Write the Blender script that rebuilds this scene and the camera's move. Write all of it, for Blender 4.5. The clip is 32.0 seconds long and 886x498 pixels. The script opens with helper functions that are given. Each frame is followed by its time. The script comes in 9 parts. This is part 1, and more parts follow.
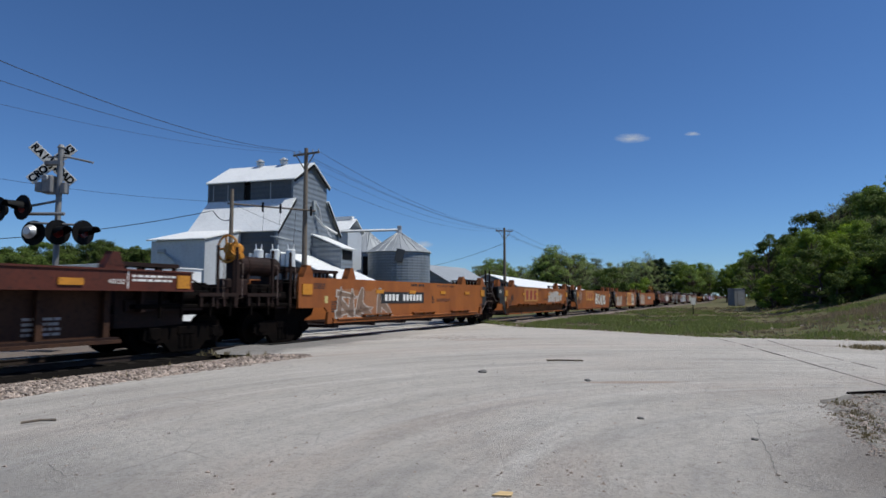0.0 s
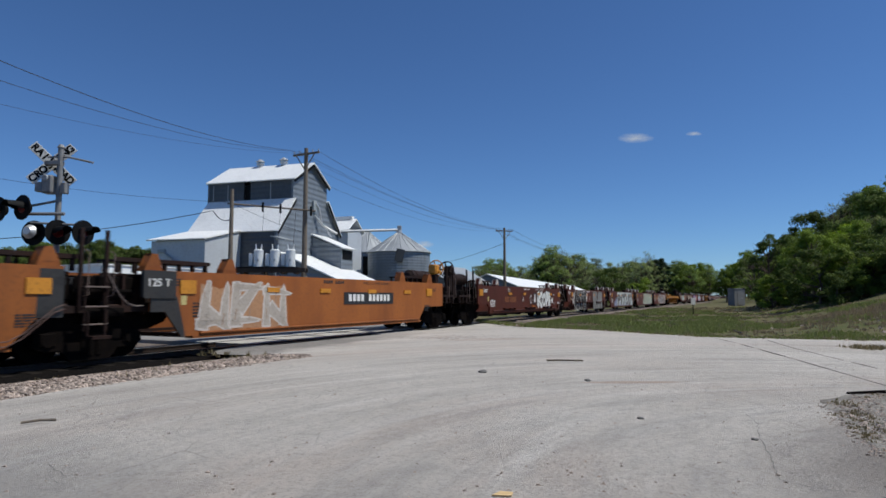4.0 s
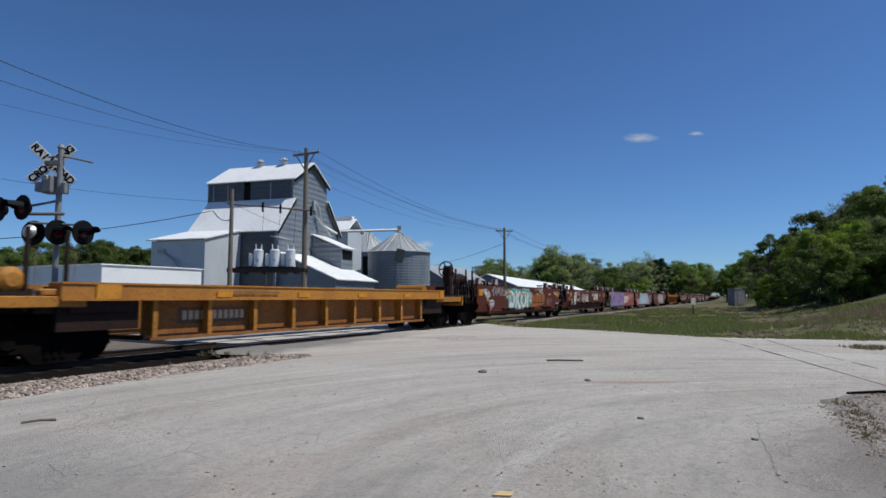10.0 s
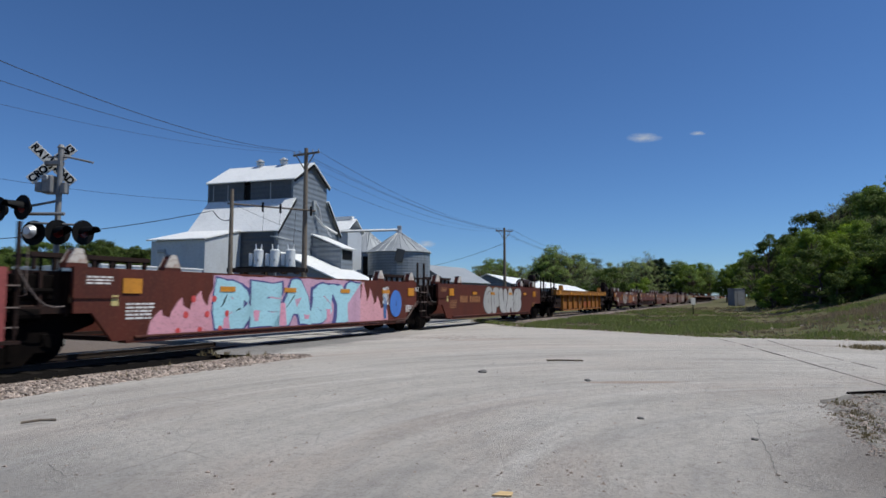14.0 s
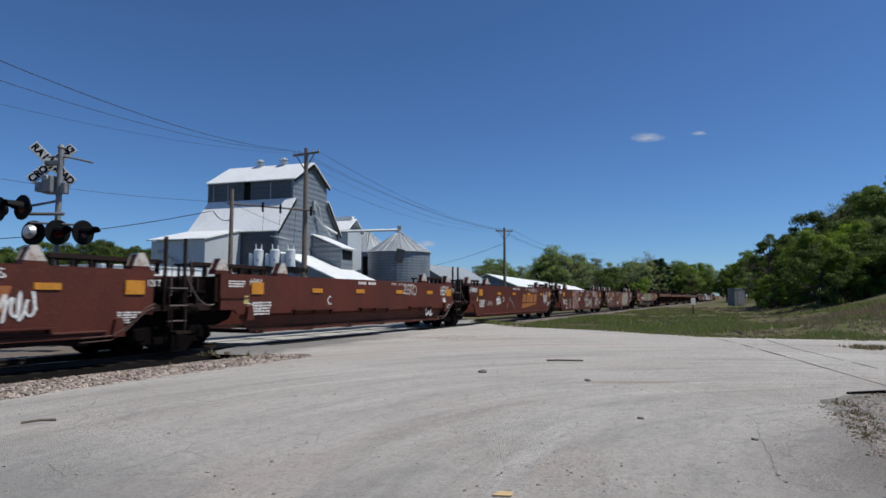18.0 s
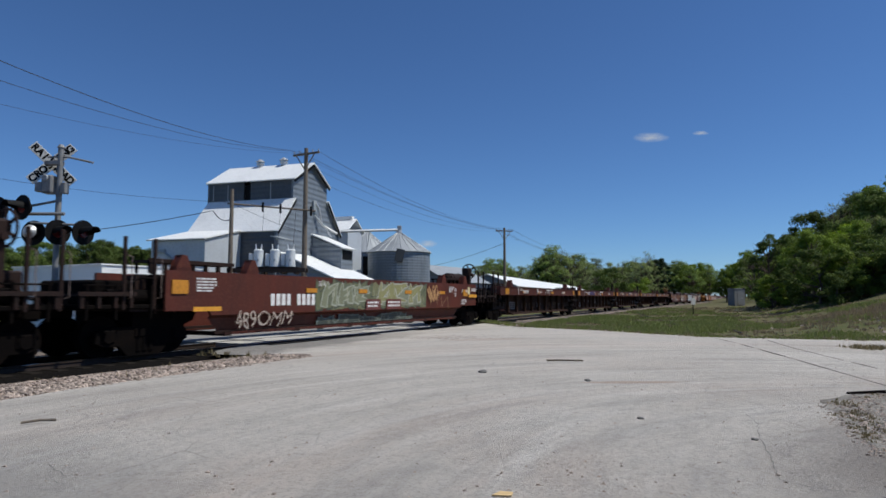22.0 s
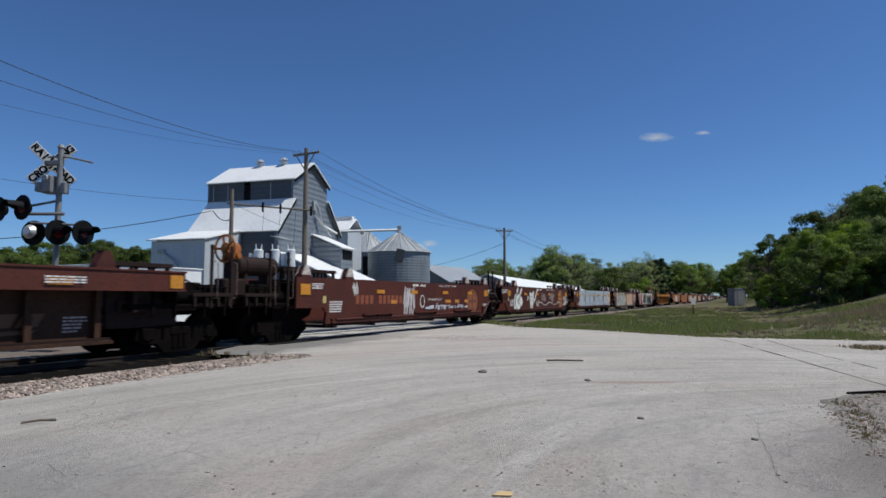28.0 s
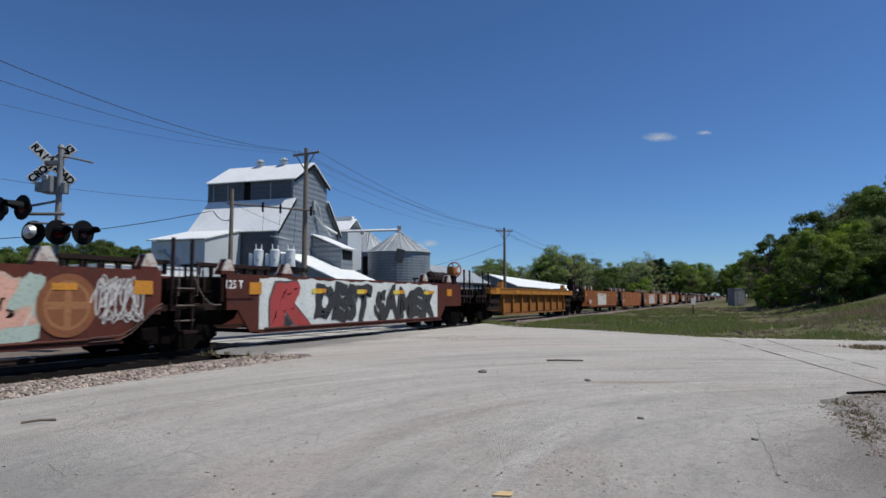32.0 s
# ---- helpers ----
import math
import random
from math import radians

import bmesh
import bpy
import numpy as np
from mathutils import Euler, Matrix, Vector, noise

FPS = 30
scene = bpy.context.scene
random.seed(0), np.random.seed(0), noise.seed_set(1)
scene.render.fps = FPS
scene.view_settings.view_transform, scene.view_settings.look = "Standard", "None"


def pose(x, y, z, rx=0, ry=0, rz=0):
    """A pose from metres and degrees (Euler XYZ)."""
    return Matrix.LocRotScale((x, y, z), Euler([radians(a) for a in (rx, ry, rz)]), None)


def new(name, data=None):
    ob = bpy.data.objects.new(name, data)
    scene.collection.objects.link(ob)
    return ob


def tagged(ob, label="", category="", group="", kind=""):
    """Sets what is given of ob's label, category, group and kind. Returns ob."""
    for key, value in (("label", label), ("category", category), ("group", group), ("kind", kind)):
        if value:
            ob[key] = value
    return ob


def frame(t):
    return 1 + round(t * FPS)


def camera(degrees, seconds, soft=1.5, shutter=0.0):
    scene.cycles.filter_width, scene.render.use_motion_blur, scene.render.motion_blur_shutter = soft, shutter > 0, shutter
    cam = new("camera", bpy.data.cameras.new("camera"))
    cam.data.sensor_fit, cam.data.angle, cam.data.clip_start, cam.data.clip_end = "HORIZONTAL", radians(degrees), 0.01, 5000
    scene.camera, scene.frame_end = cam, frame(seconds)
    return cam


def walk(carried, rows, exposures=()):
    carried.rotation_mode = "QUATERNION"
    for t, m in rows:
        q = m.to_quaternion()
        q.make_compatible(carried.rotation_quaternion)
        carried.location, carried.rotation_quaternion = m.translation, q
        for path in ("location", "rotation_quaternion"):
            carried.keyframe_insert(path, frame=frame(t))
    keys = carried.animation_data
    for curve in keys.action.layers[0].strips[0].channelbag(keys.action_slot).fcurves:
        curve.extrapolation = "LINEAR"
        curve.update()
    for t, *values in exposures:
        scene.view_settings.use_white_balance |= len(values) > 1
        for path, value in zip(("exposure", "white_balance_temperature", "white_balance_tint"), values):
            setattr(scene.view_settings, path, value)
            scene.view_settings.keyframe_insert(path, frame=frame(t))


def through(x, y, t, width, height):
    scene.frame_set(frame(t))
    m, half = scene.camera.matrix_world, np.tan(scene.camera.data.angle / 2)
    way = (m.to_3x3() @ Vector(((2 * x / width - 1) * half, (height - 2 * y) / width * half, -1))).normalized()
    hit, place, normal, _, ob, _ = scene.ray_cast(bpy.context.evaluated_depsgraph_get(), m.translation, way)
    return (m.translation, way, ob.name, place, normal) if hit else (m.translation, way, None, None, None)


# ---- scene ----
# ---------------------------------------------------------------- camera
CAM_Z = 1.17                      # about 1.3 above the rail tops
cam = camera(72.0, 32.0, soft=1.6, shutter=0.12)
STAND = pose(0, 0, CAM_Z, 94.56, 0, 0)
walk(cam, [(0, STAND), (32, STAND)], exposures=[(0, -0.2, 6350, 6), (32, -0.2, 6350, 6)])

# the track: a straight line past the camera; TRACK is the pose of its start abeam
ALONG = Vector((0.4448, 0.8956, 0))
ACROSS = Vector((-0.8956, 0.4448, 0))
TRACK_ANGLE = math.degrees(math.atan2(ALONG.y, ALONG.x))
TRACK_OFF = 13.29
RAIL_Z = -0.13                    # the rail tops


def on_track(s, off=0.0, z=0.0):
    """A place s metres along the track and off metres beyond its middle."""
    p = ACROSS * (TRACK_OFF + off) + ALONG * s
    return Vector((p.x, p.y, z))


# ---------------------------------------------------------------- light
SUN_ELEVATION, SUN_AZIMUTH = 59.0, 95.0     # azimuth clockwise from +y
world = bpy.data.worlds.new("world")
scene.world = world
world.use_nodes = True
wn = world.node_tree.nodes
sky = wn.new("ShaderNodeTexSky")
sky.sky_type, sky.sun_disc = "NISHITA", False
sky.sun_elevation, sky.sun_rotation = radians(SUN_ELEVATION), radians(SUN_AZIMUTH)
sky.air_density, sky.dust_density, sky.ozone_density, sky.altitude = 1.0, 0.0, 6.0, 1500
wn["Background"].inputs["Strength"].default_value = 0.085
deep = wn.new("ShaderNodeMix")                  # the clip's clear deep blue
deep.data_type, deep.blend_type = "RGBA", "MULTIPLY"
deep.inputs["Factor"].default_value, deep.inputs["B"].default_value = 1.0, (0.84, 1.03, 1.28, 1)
world.node_tree.links.new(sky.outputs[0], deep.inputs["A"])
world.node_tree.links.new(deep.outputs["Result"], wn["Background"].inputs["Color"])
sun_data = bpy.data.lights.new("sun", "SUN")
sun_data.energy, sun_data.angle, sun_data.color = 4.8, radians(0.53), (1.0, 0.95, 0.87)
sun = new("sun", sun_data)
sun_dir = Vector((math.sin(radians(SUN_AZIMUTH)) * math.cos(radians(SUN_ELEVATION)),
                  math.cos(radians(SUN_AZIMUTH)) * math.cos(radians(SUN_ELEVATION)),
                  math.sin(radians(SUN_ELEVATION))))
sun.matrix_world = Matrix.Translation((0, 0, 60)) @ sun_dir.to_track_quat("Z", "Y").to_matrix().to_4x4()

# ---------------------------------------------------------------- materials


def node_material(name):
    m = bpy.data.materials.new(name)
    m.use_nodes = True
    return m, m.node_tree, m.node_tree.nodes["Principled BSDF"]


def surface(name, base, second=None, third=None, scale=3.0, rough=0.7, metal=0.0, bump=0.2, fine=40.0,
            streak=0.0, amount=0.5, island=0.0, each=0.0, bump_dist=0.01, shine=0.5):
    """A worn surface: base colour, a second one in broad patches, a third in fine specks; streak stretches the patches downwards."""
    m, nt, bsdf = node_material(name)
    N, L = nt.nodes, nt.links
    second = second or tuple(c * 0.72 for c in base)
    third = third or tuple(c * 0.5 for c in base)
    tc = N.new("ShaderNodeTexCoord")
    mp = N.new("ShaderNodeMapping")
    mp.inputs["Scale"].default_value = (1, 1, 1 - 0.9 * streak)
    L.new(tc.outputs["Object"], mp.inputs["Vector"])
    n1 = N.new("ShaderNodeTexNoise")
    n1.inputs["Scale"].default_value, n1.inputs["Detail"].default_value, n1.inputs["Roughness"].default_value = scale, 8, 0.62
    L.new(mp.outputs["Vector"], n1.inputs["Vector"])
    r1 = N.new("ShaderNodeValToRGB")
    r1.color_ramp.elements[0].position, r1.color_ramp.elements[1].position = 0.62 - 0.3 * amount, 0.72
    L.new(n1.outputs["Fac"], r1.inputs["Fac"])
    mix1 = N.new("ShaderNodeMix")
    mix1.data_type = "RGBA"
    mix1.inputs["A"].default_value, mix1.inputs["B"].default_value = (*base, 1), (*second, 1)
    L.new(r1.outputs["Color"], mix1.inputs["Factor"])
    n2 = N.new("ShaderNodeTexNoise")
    n2.inputs["Scale"].default_value, n2.inputs["Detail"].default_value = fine, 4
    L.new(tc.outputs["Object"], n2.inputs["Vector"])
    r2 = N.new("ShaderNodeValToRGB")
    r2.color_ramp.elements[0].position, r2.color_ramp.elements[1].position = 0.5, 0.78
    L.new(n2.outputs["Fac"], r2.inputs["Fac"])
    mix2 = N.new("ShaderNodeMix")
    mix2.data_type = "RGBA"
    mix2.inputs["B"].default_value = (*third, 1)
    L.new(mix1.outputs["Result"], mix2.inputs["A"])
    L.new(r2.outputs["Color"], mix2.inputs["Factor"])
    out = mix2.outputs["Result"]
    for kind, strength in (("ShaderNodeNewGeometry", island), ("ShaderNodeObjectInfo", each)):
        if strength:
            g = N.new(kind)
            hsv = N.new("ShaderNodeHueSaturation")
            mr = N.new("ShaderNodeMapRange")
            mr.inputs["To Min"].default_value, mr.inputs["To Max"].default_value = 1 - strength, 1 + strength
            L.new(g.outputs["Random Per Island" if kind.endswith("Geometry") else "Random"], mr.inputs["Value"])
            L.new(mr.outputs["Result"], hsv.inputs["Value"])
            L.new(out, hsv.inputs["Color"])
            out = hsv.outputs["Color"]
    L.new(out, bsdf.inputs["Base Color"])
    bsdf.inputs["Roughness"].default_value, bsdf.inputs["Metallic"].default_value = rough, metal
    bsdf.inputs["Specular IOR Level"].default_value = shine
    if bump:
        b = N.new("ShaderNodeBump")
        b.inputs["Strength"].default_value, b.inputs["Distance"].default_value = bump, bump_dist
        L.new(n2.outputs["Fac"], b.inputs["Height"])
        L.new(b.outputs["Normal"], bsdf.inputs["Normal"])
    return m


PAINTS = {}


def paint(rgb, rough=0.65):
    """Sprayed or stencilled paint in one colour, slightly patchy."""
    key = (*rgb, rough)
    if key not in PAINTS:
        PAINTS[key] = surface("paint", rgb, tuple(c * 0.78 for c in rgb), tuple(c * 0.6 for c in rgb), scale=1.3, rough=rough, bump=0.05, fine=16, streak=0.6)
    return PAINTS[key]


def leafy(name, base, second, through=0.36):
    m, nt, bsdf = node_material(name)
    N, L = nt.nodes, nt.links
    g = N.new("ShaderNodeNewGeometry")
    mix = N.new("ShaderNodeMix")
    mix.data_type = "RGBA"
    mix.inputs["A"].default_value, mix.inputs["B"].default_value = (*base, 1), (*second, 1)
    L.new(g.outputs["Random Per Island"], mix.inputs["Factor"])
    oi = N.new("ShaderNodeObjectInfo")
    mr = N.new("ShaderNodeMapRange")
    mr.inputs["To Min"].default_value, mr.inputs["To Max"].default_value = 0.7, 1.3
    L.new(oi.outputs["Random"], mr.inputs["Value"])
    hsv = N.new("ShaderNodeHueSaturation")
    L.new(mr.outputs["Result"], hsv.inputs["Value"])
    L.new(mix.outputs["Result"], hsv.inputs["Color"])
    L.new(hsv.outputs["Color"], bsdf.inputs["Base Color"])
    bsdf.inputs["Roughness"].default_value = 0.75
    bsdf.inputs["Specular IOR Level"].default_value = 0.25
    tr = N.new("ShaderNodeBsdfTranslucent")
    L.new(hsv.outputs["Color"], tr.inputs["Color"])
    ms = N.new("ShaderNodeMixShader")
    ms.inputs[0].default_value = through
    L.new(bsdf.outputs[0], ms.inputs[1])
    L.new(tr.outputs[0], ms.inputs[2])
    L.new(ms.outputs[0], N["Material Output"].inputs["Surface"])
    return m


M = {
    "brown": surface("oxide_brown_paint", (0.088, 0.0185, 0.01), (0.046, 0.0125, 0.008), (0.1, 0.033, 0.016), scale=1.0, streak=0.82, amount=0.75, fine=14, each=0.15, rough=0.6, shine=0.3),
    "brown_panel": surface("dusty_brown_panel", (0.06, 0.029, 0.017), (0.035, 0.016, 0.011), (0.022, 0.012, 0.009), scale=0.9, streak=0.6, amount=0.6, fine=12, each=0.12, rough=0.75, shine=0.2),
    "brown_rib": surface("rust_brown_paint", (0.085, 0.02, 0.011), (0.05, 0.014, 0.009), (0.026, 0.009, 0.007), scale=0.8, streak=0.75, amount=0.7, fine=12, each=0.12, rough=0.62, shine=0.3),
    "orange": surface("orange_car_paint", (0.275, 0.088, 0.019), (0.165, 0.05, 0.014), (0.18, 0.06, 0.018), scale=0.8, streak=0.75, amount=0.72, fine=12, each=0.12, rough=0.6, shine=0.3),
    "yellow": surface("yellow_car_paint", (0.37, 0.16, 0.024), (0.26, 0.1, 0.02), (0.14, 0.055, 0.018), scale=0.8, streak=0.7, amount=0.5, fine=14, each=0.1, rough=0.6, shine=0.3),
    "yellow_well": surface("rusty_yellow_panel", (0.3, 0.118, 0.026), (0.2, 0.072, 0.02), (0.1, 0.042, 0.017), scale=1.2, streak=0.6, amount=0.7, fine=16, each=0.1, rough=0.7, shine=0.3),
    # running gear and grimy steel; shade under the cars is put into these colours
    "black": surface("shade_black_running_gear", (0.005, 0.004, 0.0037), (0.01, 0.0068, 0.0055), (0.004, 0.003, 0.003), scale=3, amount=0.5, fine=30, rough=0.85, shine=0.04),
    "dark": surface("shaded_grimy_steel", (0.02, 0.0095, 0.0075), (0.011, 0.0075, 0.0065), (0.038, 0.016, 0.01), scale=2.5, amount=0.6, fine=25, rough=0.7, shine=0.2),
    "charcoal": surface("charcoal_car_paint", (0.022, 0.022, 0.022), (0.035, 0.028, 0.024), scale=1.5, streak=0.6, rough=0.6, fine=15),
    "tread": surface("worn_wheel_steel", (0.3, 0.28, 0.26), (0.16, 0.13, 0.11), scale=8, metal=0.8, rough=0.4),
    "gold": paint((0.52, 0.215, 0.016), 0.5),
    "white": paint((0.62, 0.61, 0.58)),
    "ochre": paint((0.34, 0.11, 0.02)),
    "rail": surface("rail_steel", (0.034, 0.021, 0.015), (0.022, 0.014, 0.011), scale=6, rough=0.7, metal=0.2),
    "railtop": surface("rail_running_face", (0.55, 0.54, 0.52), (0.4, 0.38, 0.36), scale=6, rough=0.28, metal=1.0),
    # creosote tone taken darker for the shade under the train
    "tie": surface("creosoted_timber", (0.012, 0.01, 0.0085), (0.022, 0.018, 0.015), scale=4, rough=0.9, shine=0.1, bump=0.6, each=0.25),
    "stone": surface("ballast_stone", (0.34, 0.275, 0.23), (0.22, 0.165, 0.135), (0.14, 0.105, 0.085), scale=2, rough=0.9, island=0.55, fine=60),
    "ballast": surface("ballast_bed", (0.165, 0.13, 0.106), (0.11, 0.084, 0.068), (0.06, 0.046, 0.038), scale=5, rough=0.95, bump=0.9, fine=22, bump_dist=0.04),
    # oil in the stone plus the train's shade, both held in one near-black
    "oily_shaded": surface("oil_and_shade_ballast", (0.008, 0.007, 0.0065), (0.014, 0.012, 0.0105), (0.005, 0.0045, 0.004), scale=4, rough=0.9, bump=0.9, fine=22, bump_dist=0.04, shine=0.05),
    # near crossing panels: the cast shadow of the cars is put into this black
    "rubber": surface("shadow_black_panel", (0.012, 0.012, 0.012), (0.024, 0.022, 0.02), scale=3, rough=0.85, shine=0.1, fine=40),
    "concrete": surface("crossing_concrete", (0.46, 0.44, 0.41), (0.36, 0.34, 0.31), scale=2, rough=0.9, fine=50, bump=0.3),
    "asphalt": surface("patched_asphalt", (0.153, 0.144, 0.135), (0.207, 0.198, 0.18), (0.09, 0.09, 0.09), scale=1.5, rough=0.95, fine=60, bump=0.5),
    "tin": surface("galvanised_sheet", (0.36, 0.38, 0.4), (0.28, 0.3, 0.31), (0.24, 0.25, 0.26), scale=0.6, rough=0.5, metal=0.35, fine=18, streak=0.5, bump=0.1),
    "tin_roof": surface("bright_roof_sheet", (0.864, 0.864, 0.842), (0.734, 0.734, 0.713), (0.594, 0.572, 0.54), scale=0.5, rough=0.55, metal=0.1, fine=16, bump=0.1),
    "white_metal": surface("white_sheet_metal", (0.78, 0.79, 0.78), (0.7, 0.71, 0.7), (0.6, 0.6, 0.58), scale=0.7, rough=0.5, fine=20, bump=0.08),
    "cabinet": surface("dull_cabinet_paint", (0.2, 0.2, 0.205), (0.16, 0.16, 0.165), scale=0.8, rough=0.6, fine=20, bump=0.1),
    "worn_apron": surface("dusty_patched_asphalt", (0.225, 0.21, 0.195), (0.27, 0.255, 0.235), (0.16, 0.15, 0.14), scale=1.1, rough=0.95, fine=45, bump=0.5),
    "grey_metal": surface("grey_sheet_metal", (0.33, 0.36, 0.38), (0.27, 0.29, 0.31), scale=0.8, rough=0.55, fine=20, bump=0.1),
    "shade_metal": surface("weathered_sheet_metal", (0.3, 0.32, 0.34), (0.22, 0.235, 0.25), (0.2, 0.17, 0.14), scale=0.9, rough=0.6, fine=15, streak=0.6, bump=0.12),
    "pole": surface("weathered_pole_wood", (0.19, 0.155, 0.12), (0.12, 0.095, 0.075), scale=3, rough=0.9, streak=0.8, bump=0.6, fine=20),
    "silver": surface("aluminium_paint", (0.55, 0.56, 0.57), (0.45, 0.46, 0.47), scale=4, rough=0.45, metal=0.5),
    "mast": surface("weathered_galvanised_mast", (0.25, 0.25, 0.25), (0.16, 0.155, 0.15), scale=4, rough=0.6, metal=0.3),
    "porcelain": surface("transformer_grey", (0.7, 0.72, 0.73), (0.58, 0.6, 0.61), scale=3, rough=0.4),
    "wire": surface("cable", (0.035, 0.035, 0.04), rough=0.6, bump=0),
    "matte_black": surface("signal_black", (0.006, 0.006, 0.0065), (0.011, 0.011, 0.011), rough=0.65, bump=0.05, shine=0.12),
    "bark": surface("bark", (0.12, 0.09, 0.065), (0.07, 0.055, 0.04), scale=6, rough=0.95, bump=0.8, streak=0.8),
    "leaf": leafy("spring_leaves", (0.12, 0.185, 0.02), (0.19, 0.25, 0.032)),
    "leaf_dark": leafy("dark_leaves", (0.06, 0.1, 0.018), (0.11, 0.145, 0.028)),
    "leaf_pale": leafy("budding_leaves", (0.2, 0.25, 0.085), (0.28, 0.32, 0.13), 0.5),
    # far trees only: distance haze is put into the paler leaf colour
    "leaf_mid": leafy("hazed_leaves", (0.17, 0.24, 0.055), (0.25, 0.31, 0.09), 0.5),
    # sunlit clumps of the wood: the light is put into this leaf colour
    "leaf_bright": leafy("sunlit_yellow_green_leaves", (0.2, 0.31, 0.02), (0.31, 0.4, 0.035)),
    "evergreen": leafy("evergreen_needles", (0.015, 0.035, 0.012), (0.03, 0.055, 0.018)),
    "grass": leafy("grass_blades", (0.14, 0.185, 0.045), (0.24, 0.25, 0.09)),
    "dry": leafy("dry_grass", (0.34, 0.28, 0.17), (0.24, 0.185, 0.12)),
}
lens, lens_nt, lens_bsdf = node_material("red_lens")
lens_bsdf.inputs["Base Color"].default_value = (0.12, 0.006, 0.006, 1)
lens_bsdf.inputs["Roughness"].default_value = 0.3
M["lens"] = lens

# ---------------------------------------------------------------- mesh helpers


def box(bm, x0, x1, y0, y1, z0, z1, bevel=0.0):
    r = bmesh.ops.create_cube(bm, size=1.0, matrix=Matrix.Translation(((x0 + x1) / 2, (y0 + y1) / 2, (z0 + z1) / 2)) @ Matrix.Diagonal((abs(x1 - x0), abs(y1 - y0), abs(z1 - z0), 1)))
    if bevel:
        vs = set(r["verts"])
        bmesh.ops.bevel(bm, geom=[e for e in bm.edges if e.verts[0] in vs and e.verts[1] in vs], offset=bevel, segments=1, affect="EDGES")
    return bm


def cyl(bm, a, b, r0, r1=None, seg=12, caps=True):
    a, b = Vector(a), Vector(b)
    d = b - a
    m = Matrix.Translation((a + b) / 2) @ d.to_track_quat("Z", "Y").to_matrix().to_4x4()
    bmesh.ops.create_cone(bm, cap_ends=caps, segments=seg, radius1=r0, radius2=r0 if r1 is None else r1, depth=d.length, matrix=m)
    return bm


def tube(bm, pts, r, seg=6):
    """A bent round bar through the points, one closed skin."""
    pv = [Vector(p) for p in pts]
    rings = []
    side = None
    for i, p in enumerate(pv):
        d = (pv[min(i + 1, len(pv) - 1)] - pv[max(i - 1, 0)]).normalized()
        if side is None:
            side = d.orthogonal().normalized()
        side = (side - d * side.dot(d)).normalized()
        up = d.cross(side)
        rings.append([bm.verts.new(p + (side * math.cos(2 * math.pi * k / seg) + up * math.sin(2 * math.pi * k / seg)) * r) for k in range(seg)])
    for a, b in zip(rings[:-1], rings[1:]):
        for k in range(seg):
            bm.faces.new((a[k], a[(k + 1) % seg], b[(k + 1) % seg], b[k]))
    bm.faces.new(rings[0][::-1])
    bm.faces.new(rings[-1])
    return bm


def slab(bm, outline, axis, lo, hi):
    """A plate cut to an outline of (u, v), from lo to hi on the third axis: axis "y" has u=x v=z, "x" u=y v=z, "z" u=x v=y."""
    def at(u, v, w):
        return {"y": (u, w, v), "x": (w, u, v), "z": (u, v, w)}[axis]
    a = [bm.verts.new(at(u, v, lo)) for u, v in outline]
    b = [bm.verts.new(at(u, v, hi)) for u, v in outline]
    bm.faces.new(a)
    bm.faces.new(b[::-1])
    n = len(a)
    for i in range(n):
        bm.faces.new((a[i], b[i], b[(i + 1) % n], a[(i + 1) % n]))
    bmesh.ops.recalc_face_normals(bm, faces=bm.faces[:])
    return bm


def B():
    return bmesh.new()


def mesh_of(bm, material, name="mesh", smooth=False):
    me = bpy.data.meshes.new(name)
    bm.normal_update()
    bm.to_mesh(me)
    bm.free()
    for m in material if isinstance(material, (list, tuple)) else [material]:
        me.materials.append(m)
    if smooth:
        for p in me.polygons:
            p.use_smooth = True
    return me


def part(name, bm, material, parent, label="", smooth=False):
    """Links a bmesh, or a mesh made before, as one part of a thing."""
    me = bm if isinstance(bm, bpy.types.Mesh) else mesh_of(bm, material, name, smooth)
    ob = new(name, me)
    ob.parent = parent
    if label:
        ob["label"] = label
    return ob


def thing(name, label, category, group="", m=None, kind=""):
    ob = new(name)
    if m is not None:
        ob.matrix_world = m
    return tagged(ob, label, category, group, kind)


def solid(name, bm, material, label, category, group="", m=None, kind="", smooth=False):
    ob = new(name, mesh_of(bm, material, name, smooth))
    if m is not None:
        ob.matrix_world = m
    return tagged(ob, label, category, group, kind)
# ---------------------------------------------------------------- ground


def smooth(t):
    t = max(0.0, min(1.0, t))
    return t * t * (3 - 2 * t)


